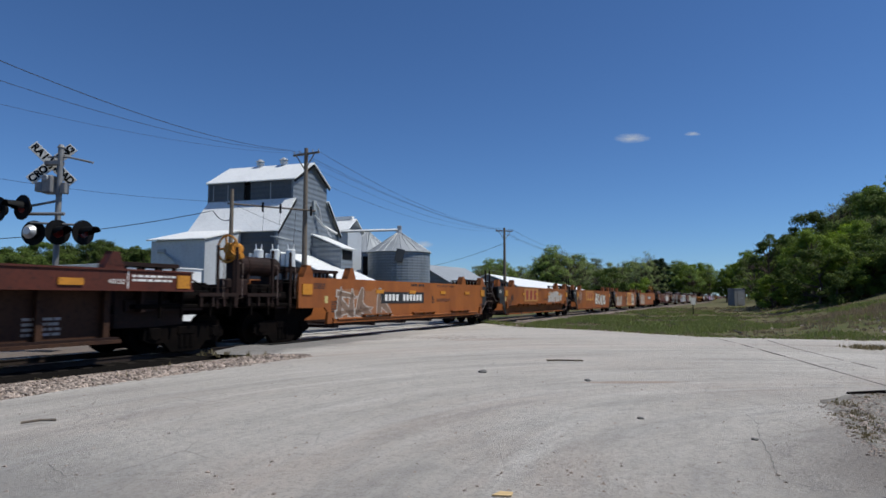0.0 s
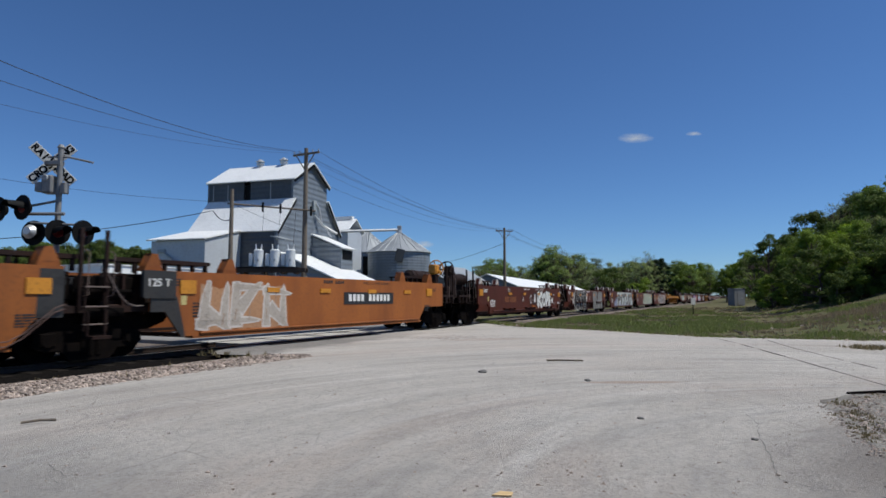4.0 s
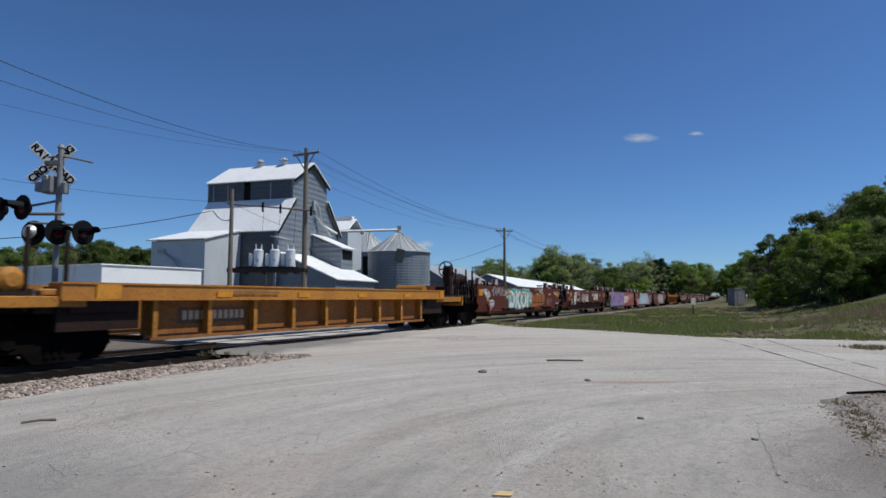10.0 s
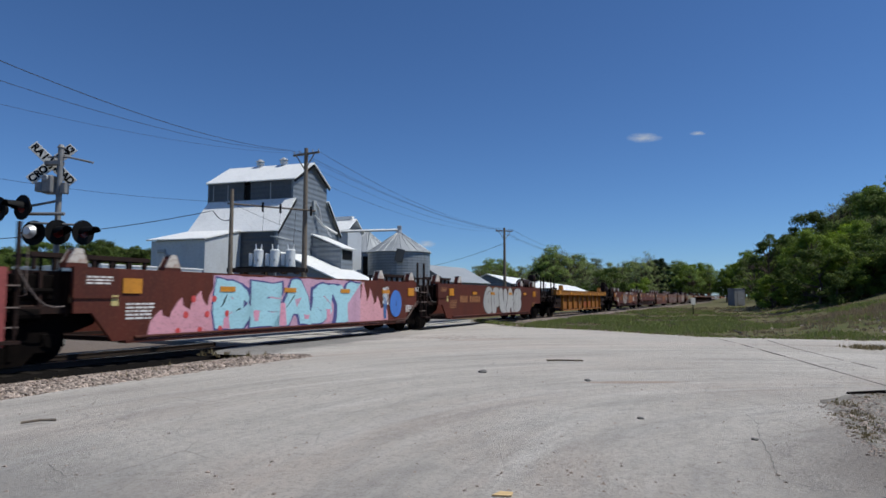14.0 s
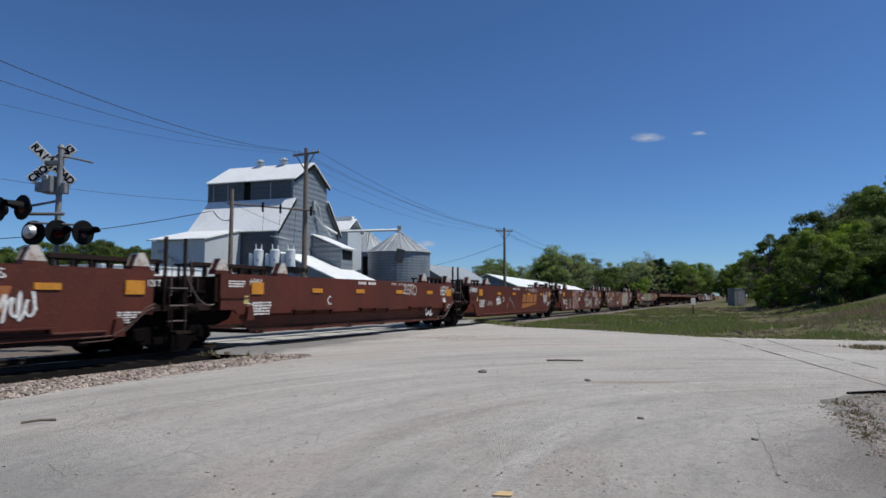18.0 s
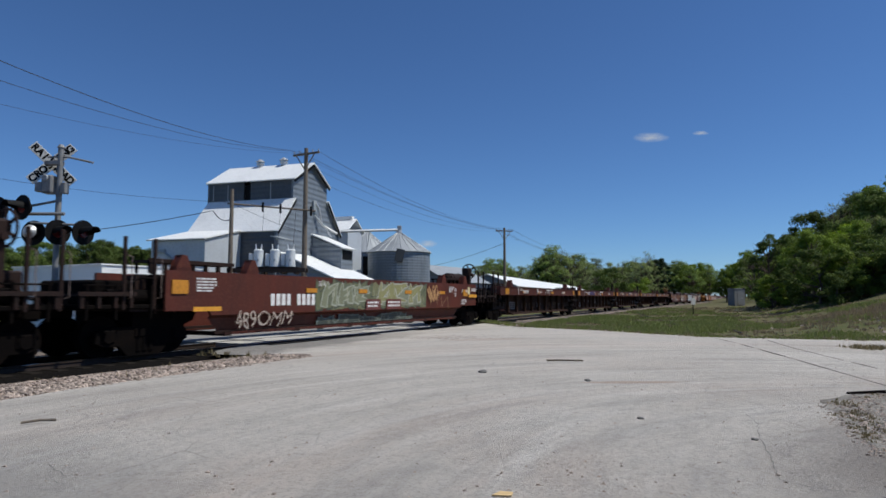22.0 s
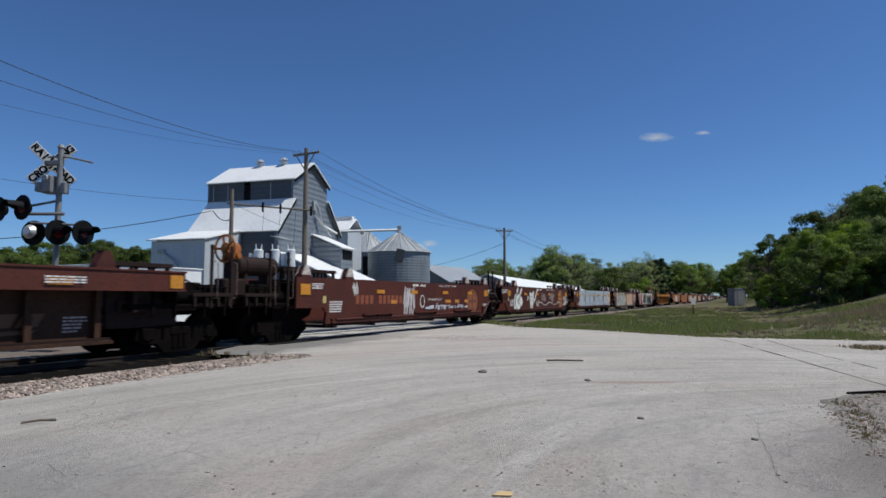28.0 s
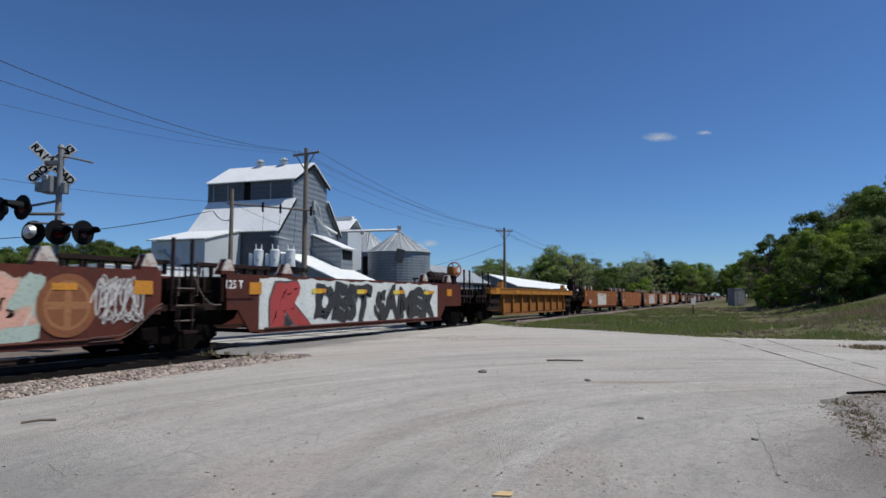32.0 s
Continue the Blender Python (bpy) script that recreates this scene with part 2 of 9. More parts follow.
def bank(x, y):
    """Height of the land: flat along the track, a grassy bank beyond the yard."""
    d = (x - 10) * 0.907 - (y - 19) * 0.421
    d = min(d, 0.9 * (y - 19.2 + 0.36 * (x - 8.2)) if x > 8.2 else 0.5 * (y - 19.2 - 1.72 * (8.2 - x)))
    z = -0.12
    if d > 0:
        z += 2.3 * smooth(d / 13) + 0.06 * min(max(d - 6, 0), 60)
        z += 0.1 * noise.noise(Vector((x * 0.35, y * 0.35, 0))) * smooth(d / 4)
    far = math.hypot(x, y)
    z += 0.05 * noise.noise(Vector((x * 0.12, y * 0.12, 3))) * smooth((far - 25) / 20)
    p = -0.8956 * x + 0.4448 * y - TRACK_OFF
    reach = 6.4 - 2.6 * smooth((0.4448 * x + 0.8956 * y - 24) / 6) * (p < 0)
    z -= 0.3 * smooth((reach - abs(p)) / 1.4)
    if p > 0:
        z -= 0.1 * smooth(p / 3)
    if 12 < p:
        z -= 0.2 * smooth((p - 12) / 20)
    return z


bm = B()
steps = [-2500, -900, -400, -200, -130, -90, -65, -50] + [-40 + 2 * i for i in range(51)] + [66, 72, 80, 90, 105, 125, 160, 220, 400, 900, 2500]
deep = [-2500, -600, -200, -80, -30, -14] + [-8 + 2 * i for i in range(60)] + [116, 124, 135, 150, 170, 200, 250, 330, 500, 900, 2500]
grid = [[bm.verts.new((x, y, bank(x, y))) for x in steps] for y in deep]
for j in range(len(deep) - 1):
    for i in range(len(steps) - 1):
        bm.faces.new((grid[j][i], grid[j][i + 1], grid[j + 1][i + 1], grid[j + 1][i]))
turf = surface("rough_turf", (0.08, 0.092, 0.032), (0.17, 0.13, 0.085), (0.075, 0.07, 0.034), scale=0.3, rough=0.95, bump=0.9, fine=7, amount=0.85, bump_dist=0.06, shine=0.1)
solid("ground", bm, turf, "rough grassy ground with dry patches", "ground", kind="structure", smooth=True)

# the yard: pale compacted gravel over old concrete
def yard_material():
    m, nt, bsdf = node_material("pale_gravel_yard")
    N, L = nt.nodes, nt.links
    tc = N.new("ShaderNodeTexCoord")

    def noise_at(scale, detail, mscale=(1, 1, 1), rot=0.0, rough=0.6):
        mp = N.new("ShaderNodeMapping")
        mp.vector_type = "TEXTURE"
        mp.inputs["Scale"].default_value = mscale
        mp.inputs["Rotation"].default_value = (0, 0, rot)
        L.new(tc.outputs["Object"], mp.inputs["Vector"])
        n = N.new("ShaderNodeTexNoise")
        n.inputs["Scale"].default_value, n.inputs["Detail"].default_value, n.inputs["Roughness"].default_value = scale, detail, rough
        L.new(mp.outputs["Vector"], n.inputs["Vector"])
        return n.outputs["Fac"]

    def ramp(fac, a, b):
        r = N.new("ShaderNodeMapRange")
        r.inputs["From Min"].default_value, r.inputs["From Max"].default_value = a, b
        L.new(fac, r.inputs["Value"])
        return r.outputs["Result"]

    def mixed(a, b, fac):
        x = N.new("ShaderNodeMix")
        x.data_type = "RGBA"
        for sock, val in (("A", a), ("B", b)):
            if isinstance(val, tuple):
                x.inputs[sock].default_value = (*val, 1)
            else:
                L.new(val, x.inputs[sock])
        L.new(fac, x.inputs["Factor"])
        return x.outputs["Result"]

    def part_of(fac, most):
        x = N.new("ShaderNodeMath")
        x.operation = "MULTIPLY"
        x.inputs[1].default_value = most
        L.new(fac, x.inputs[0])
        return x.outputs[0]

    def math_of(kind, a, b=None):
        x = N.new("ShaderNodeMath")
        x.operation = kind
        for i, val in enumerate((a, b)):
            if isinstance(val, (int, float)):
                x.inputs[i].default_value = val
            elif val is not None:
                L.new(val, x.inputs[i])
        return x.outputs[0]

    # wheel tracks run round a turning circle: distance and bearing from its middle
    sep = N.new("ShaderNodeSeparateXYZ")
    L.new(tc.outputs["Object"], sep.inputs[0])
    dx, dy = math_of("SUBTRACT", sep.outputs["X"], 5.0), math_of("SUBTRACT", sep.outputs["Y"], 2.5)
    radius = math_of("SQRT", math_of("ADD", math_of("MULTIPLY", dx, dx), math_of("MULTIPLY", dy, dy)))
    bearing = math_of("ARCTAN2", dx, dy)
    polar = N.new("ShaderNodeCombineXYZ")
    L.new(radius, polar.inputs["X"])
    L.new(bearing, polar.inputs["Y"])

    def track_noise(scale, stretch, detail, rough, shift):
        mp = N.new("ShaderNodeMapping")
        mp.inputs["Scale"].default_value, mp.inputs["Location"].default_value = (1, stretch, 1), (shift, 0, shift)
        L.new(polar.outputs[0], mp.inputs["Vector"])
        n = N.new("ShaderNodeTexNoise")
        n.inputs["Scale"].default_value, n.inputs["Detail"].default_value, n.inputs["Roughness"].default_value = scale, detail, rough
        L.new(mp.outputs["Vector"], n.inputs["Vector"])
        return n.outputs["Fac"]

    def spot(cx, cy, rx, ry, rot=0.0, wobble=0.5, grain=1.5):
        """A patch with a ragged edge: 1 in its middle, 0 outside."""
        mp = N.new("ShaderNodeMapping")
        mp.vector_type = "TEXTURE"
        mp.inputs["Location"].default_value, mp.inputs["Rotation"].default_value, mp.inputs["Scale"].default_value = (cx, cy, 0), (0, 0, rot), (rx, ry, 1)
        L.new(tc.outputs["Object"], mp.inputs["Vector"])
        g = N.new("ShaderNodeTexGradient")
        g.gradient_type = "SPHERICAL"
        L.new(mp.outputs["Vector"], g.inputs["Vector"])
        return ramp(math_of("ADD", g.outputs["Fac"], math_of("MULTIPLY", math_of("SUBTRACT", noise_at(grain, 6), 0.5), wobble)), 0.08, 0.4)

    col = mixed((0.5, 0.458, 0.41), (0.41, 0.37, 0.328), ramp(noise_at(0.3, 6), 0.38, 0.68))
    col = mixed(col, (0.45, 0.35, 0.29), part_of(ramp(track_noise(0.5, 2.2, 5, 0.6, 3.0), 0.48, 0.72), 0.55))            # brown dust
    col = mixed(col, (0.27, 0.25, 0.232), part_of(ramp(track_noise(1.9, 0.9, 6, 0.66, 0.0), 0.5, 0.68), 0.62))           # wheel tracks
    col = mixed(col, (0.58, 0.545, 0.5), part_of(ramp(track_noise(2.3, 0.7, 6, 0.66, 7.0), 0.5, 0.7), 0.7))
    col = mixed(col, (0.31, 0.29, 0.27), part_of(ramp(track_noise(6.0, 1.6, 7, 0.72, 11.0), 0.48, 0.7), 0.4))
    col = mixed(col, (0.34, 0.23, 0.165), part_of(spot(2.75, 8.98, 1.0, 0.16, 0.03), 0.65))                               # earth dragged by tyres
    col = mixed(col, (0.36, 0.255, 0.2), part_of(spot(1.2, 18.6, 1.6, 0.7, 0.1), 0.4))
    col = mixed(col, (0.2, 0.172, 0.15), part_of(spot(4.7, 4.3, 3.0, 2.5, 0.5, 0.25, 0.7), 0.9))                       # old asphalt by the verge, lens vignetting added to its dark tone
    # greyer asphalt at the left corner, also darkened for lens vignetting
    col = mixed(col, (0.235, 0.222, 0.208), part_of(spot(-5.4, 2.6, 4.6, 3.6, 0.2, 0.35, 0.6), 0.8))
    across = math_of("SUBTRACT", math_of("ADD", math_of("MULTIPLY", sep.outputs["X"], -0.8956), math_of("MULTIPLY", sep.outputs["Y"], 0.4448)), TRACK_OFF)
    along = math_of("ADD", math_of("MULTIPLY", sep.outputs["X"], 0.4448), math_of("MULTIPLY", sep.outputs["Y"], 0.8956))
    ragged = math_of("MULTIPLY", math_of("SUBTRACT", noise_at(0.9, 6), 0.5), 2.2)
    apron = math_of("MULTIPLY", ramp(math_of("ADD", across, ragged), -3.3, -2.6), ramp(math_of("ADD", along, ragged), 21.5, 15.5))
    col = mixed(col, (0.17, 0.16, 0.152), part_of(apron, 0.9))                                                             # dark asphalt beside the rails
    # fine crazing in the old asphalt
    warp = N.new("ShaderNodeMix")
    warp.data_type = "VECTOR"
    warp.inputs["Factor"].default_value = 0.12
    wn2 = N.new("ShaderNodeTexNoise")
    wn2.inputs["Scale"].default_value, wn2.inputs["Detail"].default_value = 3.0, 4
    L.new(tc.outputs["Object"], wn2.inputs["Vector"])
    L.new(tc.outputs["Object"], warp.inputs["A"])
    L.new(wn2.outputs["Color"], warp.inputs["B"])
    vo = N.new("ShaderNodeTexVoronoi")
    vo.feature = "DISTANCE_TO_EDGE"
    vo.inputs["Scale"].default_value = 1.15
    L.new(warp.outputs["Result"], vo.inputs["Vector"])
    crazed = math_of("MULTIPLY", ramp(vo.outputs["Distance"], 0.012, 0.004), ramp(noise_at(0.5, 3), 0.5, 0.62))
    col = mixed(col, (0.12, 0.11, 0.1), part_of(crazed, 0.45))
    col = mixed(col, (0.2, 0.185, 0.17), part_of(ramp(noise_at(11, 7, rough=0.8), 0.48, 0.74), 0.6))
    col = mixed(col, (0.13, 0.12, 0.11), part_of(ramp(noise_at(34, 5, rough=0.8), 0.52, 0.7), 0.65))
    fine = noise_at(48, 6, rough=0.8)
    col = mixed(col, (0.66, 0.62, 0.57), part_of(ramp(fine, 0.52, 0.72), 0.32))
    L.new(col, bsdf.inputs["Base Color"])
    bsdf.inputs["Roughness"].default_value = 0.92
    b = N.new("ShaderNodeBump")
    b.inputs["Strength"].default_value, b.inputs["Distance"].default_value = 0.8, 0.03
    L.new(fine, b.inputs["Height"])
    L.new(b.outputs["Normal"], bsdf.inputs["Normal"])
    return m


def uneven(a, b, n, amp, seed):
    """A ragged line of points from a to b."""
    rng = random.Random(seed)
    return [(a[0] + (b[0] - a[0]) * i / n + rng.uniform(-amp, amp), a[1] + (b[1] - a[1]) * i / n + rng.uniform(-amp, amp)) for i in range(n)]


def st(s, off):
    p = on_track(s, off)
    return (p.x, p.y)


YARD_Z = -0.055


def yard_z(x, y):
    """The yard falls gently to the rails."""
    return YARD_Z - 0.088 * smooth((-0.8956 * x + 0.4448 * y - TRACK_OFF + 9.0) / 6.5)


outline = []
outline += uneven((-40, -30), (30, -30), 3, 0, 1)
outline += uneven((30, -30), (30, 10), 3, 0, 2)
outline += uneven((30, 14.5), (12.6, 17.6), 10, 0.12, 3)
outline += uneven((12.6, 17.6), (8.2, 19.2), 12, 0.12, 4)
outline += uneven((8.2, 19.2), (3.4, 27.5), 16, 0.15, 5)
outline += uneven((3.4, 27.5), st(31.0, -1.7), 8, 0.12, 6)
outline += uneven(st(31.0, -1.7), st(33.0, -0.8), 2, 0.02, 7)
outline += uneven(st(12.6, -0.86), st(10.7, -1.7), 3, 0.05, 8)
outline += uneven(st(10.5, -2.0), st(10.9, -3.7), 8, 0.12, 8)
outline += uneven(st(10.4, -4.4), st(2.0, -5.0), 20, 0.12, 9)
outline += uneven(st(2.0, -5.0), st(-40, -5.0), 30, 0.1, 10)
bm = B()
f = bm.faces.new([bm.verts.new((x, y, YARD_Z)) for x, y in outline])
bmesh.ops.triangulate(bm, faces=[f])
for o in (-9.0, -8.0, -7.0, -6.0, -5.0, -4.0, -3.0):
    bmesh.ops.bisect_plane(bm, geom=bm.verts[:] + bm.edges[:] + bm.faces[:], plane_co=on_track(0, o), plane_no=ACROSS)
for v in bm.verts:
    v.co.z = yard_z(v.co.x, v.co.y)
bmesh.ops.recalc_face_normals(bm, faces=bm.faces[:])
if bm.faces[:][0].normal.z < 0:
    bmesh.ops.reverse_faces(bm, faces=bm.faces[:])
solid("yard", bm, yard_material(), "pale dusty gravel yard with faint wheel tracks", "yard", kind="structure")

# ballast bed of the main line, with its shoulders
def strip(profile, s0, s1, name, material, label, step=4.0, wob=0.0):
    """A long strip along the track with a cross profile of (offset, height)."""
    bm = B()
    n = max(2, int((s1 - s0) / step))
    rows = []
    for i in range(n + 1):
        s = s0 + (s1 - s0) * i / n
        rows.append([bm.verts.new(on_track(s, o + wob * noise.noise(Vector((s * 0.7, o, 0))), z)) for o, z in profile])
    for a, b in zip(rows[:-1], rows[1:]):
        for i in range(len(profile) - 1):
            bm.faces.new((a[i], a[i + 1], b[i + 1], b[i]))
    bmesh.ops.recalc_face_normals(bm, faces=bm.faces[:])
    if bm.faces[:][0].normal.z < 0:
        bmesh.ops.reverse_faces(bm, faces=bm.faces[:])
    return solid(name, bm, material, label, "ballast", kind="structure")


BED = [(-5.0, -0.16), (-4.3, -0.11), (-3.4, -0.14), (-2.6, -0.24), (-2.2, -0.28), (2.2, -0.28), (3.2, -0.36), (4.5, -0.42)]


def bed_z(o):
    """Height of the ballast at an offset from the middle of the track."""
    for (a, za), (b, zb) in zip(BED[:-1], BED[1:]):
        if o <= b:
            return za + (zb - za) * max(0.0, o - a) / (b - a)
    return BED[-1][1]


strip([(-2.75, -0.215), (-2.3, -0.255), (-1.9, -0.258), (1.9, -0.258), (2.4, -0.27), (2.9, -0.3)], -60, 13.3, "oiled_ballast", M["oily_shaded"], "oil-blackened stone between and beside the rails, the train's shade in its colour", 0.6, 0.25)
strip([(2.5, -0.27), (4.5, -0.25), (8.0, -0.19), (14.0, -0.19)], -60, 13.2, "ballast_beyond", M["ballast"], "brown gravel beyond the rails", 1.0, 0.2)
strip(BED, -60, 11.2, "ballast_near", M["ballast"], "brown-grey crushed stone bed under the rails", 1.0, 0.2)
strip([(-3.3, -0.24), (-2.4, -0.2), (-1.6, -0.19), (2.2, -0.2), (4.5, -0.42)], 28.0, 900, "ballast_far", M["ballast"], "brown-grey crushed stone bed under the rails", 3.0, 0.3)

# crossing: concrete panels between and outside the rails, asphalt apron
def crossing_panel(s0, s1, o0, o1, z, material, name, label=""):
    bm = B()
    c = [on_track(s0, o0, z - 0.2), on_track(s1, o0, z - 0.2), on_track(s1, o1, z - 0.2), on_track(s0, o1, z - 0.2)]
    lo = [bm.verts.new(p) for p in c]
    hi = [bm.verts.new(p + Vector((0, 0, 0.2))) for p in c]
    bm.faces.new(hi)
    bm.faces.new(lo[::-1])
    for i in range(4):
        bm.faces.new((lo[i], lo[(i + 1) % 4], hi[(i + 1) % 4], hi[i]))
    bmesh.ops.recalc_face_normals(bm, faces=bm.faces[:])
    return bm


crossing = thing("level_crossing", "worn concrete panels set between and beside the rails", "level crossing", kind="structure")
for k in range(7):
    a = 13.1 + 2.86 * k
    for o0, o1 in ((-0.64, 0.64), (0.84, 1.5), (-1.5, -0.86)):
        near = o1 < -0.8
        # near panels get the black that stands for the cars' shadow
        part("rubber_panel" if near else "crossing_slab", crossing_panel(a + 0.03, a + 2.81, o0, o1, RAIL_Z - 0.002 - 0.006 * (k % 3), None, ""), M["rubber"] if near else M["concrete"], crossing, "panel beside the rail, the cars' cast shadow in its black colour" if near else "")
solid("crossing_apron_far", crossing_panel(13.2, 34.0, 1.52, 14, RAIL_Z - 0.02, None, ""), M["worn_apron"], "dusty patched asphalt apron beyond the rails", "pavement", kind="structure")

# rails and ties
for side in (-1, 1):
    rail = thing("rail", "rusty steel rail with a polished top", "rail", "rails of the main line", kind="structure")
    bm = B()
    prof = [(-0.07, -0.17), (0.07, -0.17), (0.07, -0.155), (0.015, -0.13), (0.015, -0.045), (0.037, -0.03), (0.037, -0.004), (-0.037, -0.004), (-0.037, -0.03), (-0.015, -0.045), (-0.015, -0.13), (-0.07, -0.155)]
    ends = [[bm.verts.new(on_track(s, side * 0.753 + o, RAIL_Z + z)) for o, z in prof] for s in (-80, 900)]
    for i in range(len(prof)):
        j = (i + 1) % len(prof)
        bm.faces.new((ends[0][i], ends[0][j], ends[1][j], ends[1][i]))
    bmesh.ops.recalc_face_normals(bm, faces=bm.faces[:])
    part("rail_web", bm, M["rail"], rail)
    bm = B()
    v = [bm.verts.new(on_track(s, side * 0.753 + o, RAIL_Z)) for s, o in ((-80, -0.034), (900, -0.034), (900, 0.034), (-80, 0.034))]
    bm.faces.new(v)
    bmesh.ops.recalc_face_normals(bm, faces=bm.faces[:])
    part("rail_head", bm, M["railtop"], rail, "polished running surface")
tie_bm = B()
box(tie_bm, -0.115, 0.115, -1.3, 1.3, -0.17, -0.115, 0.01)
tie_mesh = mesh_of(tie_bm, M["tie"], "tie")
track_bed = thing("sleepers", "dark creosoted timber ties under the rails", "railway ties", kind="structure")
for i in range(60):
    s = -16 + 0.5 * i
    if s > 13.6:
        break
    ob = part("tie", tie_mesh, None, track_bed)
    p = on_track(s)
    ob.matrix_world = pose(p.x, p.y, RAIL_Z, 0, 0, TRACK_ANGLE)
# ---------------------------------------------------------------- grain elevator
def ribbed_sheet(name, base, second, pitch, axis, rough=0.5, metal=0.3, relief=0.5):
    """Sheet metal with pressed ribs or laps: a wave gives the relief, noise the stains."""
    m = surface(name, base, second, tuple(c * 0.6 for c in base), scale=0.7, rough=rough, metal=metal, fine=10, streak=0.6, bump=0)
    nt = m.node_tree
    bsdf = nt.nodes["Principled BSDF"]
    tc = nt.nodes.new("ShaderNodeTexCoord")
    wv = nt.nodes.new("ShaderNodeTexWave")
    wv.wave_type, wv.bands_direction = "BANDS", axis
    wv.inputs["Scale"].default_value = 0.314 / pitch * 1.0
    bp = nt.nodes.new("ShaderNodeBump")
    bp.inputs["Strength"].default_value, bp.inputs["Distance"].default_value = relief, 0.03
    nt.links.new(tc.outputs["Object"], wv.inputs["Vector"])
    nt.links.new(wv.outputs["Fac"], bp.inputs["Height"])
    nt.links.new(bp.outputs["Normal"], bsdf.inputs["Normal"])
    return m


WALL_TIN = ribbed_sheet("grey_lap_siding", (0.195, 0.22, 0.25), (0.135, 0.155, 0.178), 0.42, "Z", metal=0.15, relief=0.9)
# lap siding again, with the under-eave shade put into its colour
WALL_SHADED = ribbed_sheet("shaded_lap_siding", (0.07, 0.08, 0.096), (0.05, 0.058, 0.07), 0.4, "Z", metal=0.1, relief=0.8)
WALL_PALE = ribbed_sheet("pale_sheet_wall", (0.52, 0.55, 0.59), (0.45, 0.47, 0.5), 0.5, "X", metal=0.1)
ROOF_TIN = ribbed_sheet("bright_roof_sheet_ribbed", (0.86, 0.86, 0.85), (0.78, 0.78, 0.77), 0.6, "X", rough=0.5, metal=0.1, relief=0.03)
BIN_TIN = ribbed_sheet("bin_sheet", (0.26, 0.285, 0.31), (0.18, 0.2, 0.22), 0.27, "Z", rough=0.45, metal=0.3, relief=0.45)


def quad_slab(pts, thick):
    """A sheet with four corners, thickened downwards."""
    bm = B()
    a = [bm.verts.new(p) for p in pts]
    n = (Vector(pts[1]) - Vector(pts[0])).cross(Vector(pts[2]) - Vector(pts[0])).normalized()
    if n.z < 0:
        n = -n
    b = [bm.verts.new(Vector(p) - n * thick) for p in pts]
    bm.faces.new(a)
    bm.faces.new(b[::-1])
    for i in range(4):
        bm.faces.new((a[i], b[i], b[(i + 1) % 4], a[(i + 1) % 4]))
    bmesh.ops.recalc_face_normals(bm, faces=bm.faces[:])
    return bm


def seams(pts, count, parent):
    """Standing seams that run down a roof sheet from edge 0-1 to edge 3-2."""
    p = [Vector(q) for q in pts]
    for i in range(count + 1):
        f = i / count
        part("roof_seam", cyl(B(), p[0].lerp(p[1], f), p[3].lerp(p[2], f), 0.004, seg=4), M["tin_roof"], parent)


def roof(parent, pts, n=8, label="", material=None):
    r = part("roof", quad_slab(pts, 0.09), material or ROOF_TIN, parent, label)
    seams(pts, n, r)
    return r


GZ = -0.4
el = thing("grain_elevator", "tall old grain elevator clad in grey sheet metal", "grain elevator", m=pose(-10.94, 50.0, 0, 0, 0, 162.54))
bm = B()
slab(bm, [(-5.0, GZ), (5.0, GZ), (5.0, 6.25), (2.75, 8.85), (2.75, 10.55), (0, 12.2), (-2.7, 10.75), (-2.7, 9.4), (-5.0, 6.85)], "x", 0.0, 0.16)
part("gable_wall", bm, WALL_TIN, el)
bm = B()
slab(bm, [(-5.0, GZ), (5.0, GZ), (5.0, 6.25), (2.75, 8.85), (2.75, 10.55), (0, 12.2), (-2.7, 10.75), (-2.7, 9.4), (-5.0, 6.85)], "x", 7.85, 8.0)
part("back_gable_wall", bm, WALL_TIN, el)
part("side_wall", slab(B(), [(0.16, GZ), (7.85, GZ), (7.85, 6.25), (0.16, 6.25)], "y", 4.85, 5.0), WALL_SHADED, el, "sheet wall under the eaves, its shade in the dark colour")
part("side_wall", slab(B(), [(0.16, GZ), (7.85, GZ), (7.85, 6.8), (0.16, 6.8)], "y", -5.0, -4.85), WALL_TIN, el)
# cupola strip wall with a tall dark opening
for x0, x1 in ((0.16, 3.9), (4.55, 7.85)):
    part("cupola_wall", slab(B(), [(x0, 8.7), (x1, 8.7), (x1, 10.55), (x0, 10.55)], "y", 2.62, 2.74), WALL_SHADED, el, "weathered cupola boards, under-eave shade in their dark colour")
part("cupola_wall", slab(B(), [(0.16, 9.2), (7.85, 9.2), (7.85, 10.8), (0.16, 10.8)], "y", -2.7, -2.58), WALL_SHADED, el)
part("cupola_shutter", slab(B(), [(3.92, 8.75), (4.53, 8.75), (4.53, 10.25), (3.92, 10.25)], "y", 2.5, 2.58), M["matte_black"], el, "black shutter opening")
for x in (2.0, 6.0, 7.4):
    part("cupola_batten", slab(B(), [(x, 8.8), (x + 0.07, 8.8), (x + 0.07, 10.3), (x, 10.3)], "y", 2.74, 2.78), M["grey_metal"], el)
roof(el, [(-0.3, 0, 12.36), (8.0, 0, 12.36), (8.0, 3.05, 10.5), (-0.3, 3.05, 10.5)], 9, "bright white metal cupola roof")
roof(el, [(8.0, 0, 12.36), (-0.3, 0, 12.36), (-0.3, -2.9, 10.72), (8.0, -2.9, 10.72)], 9)
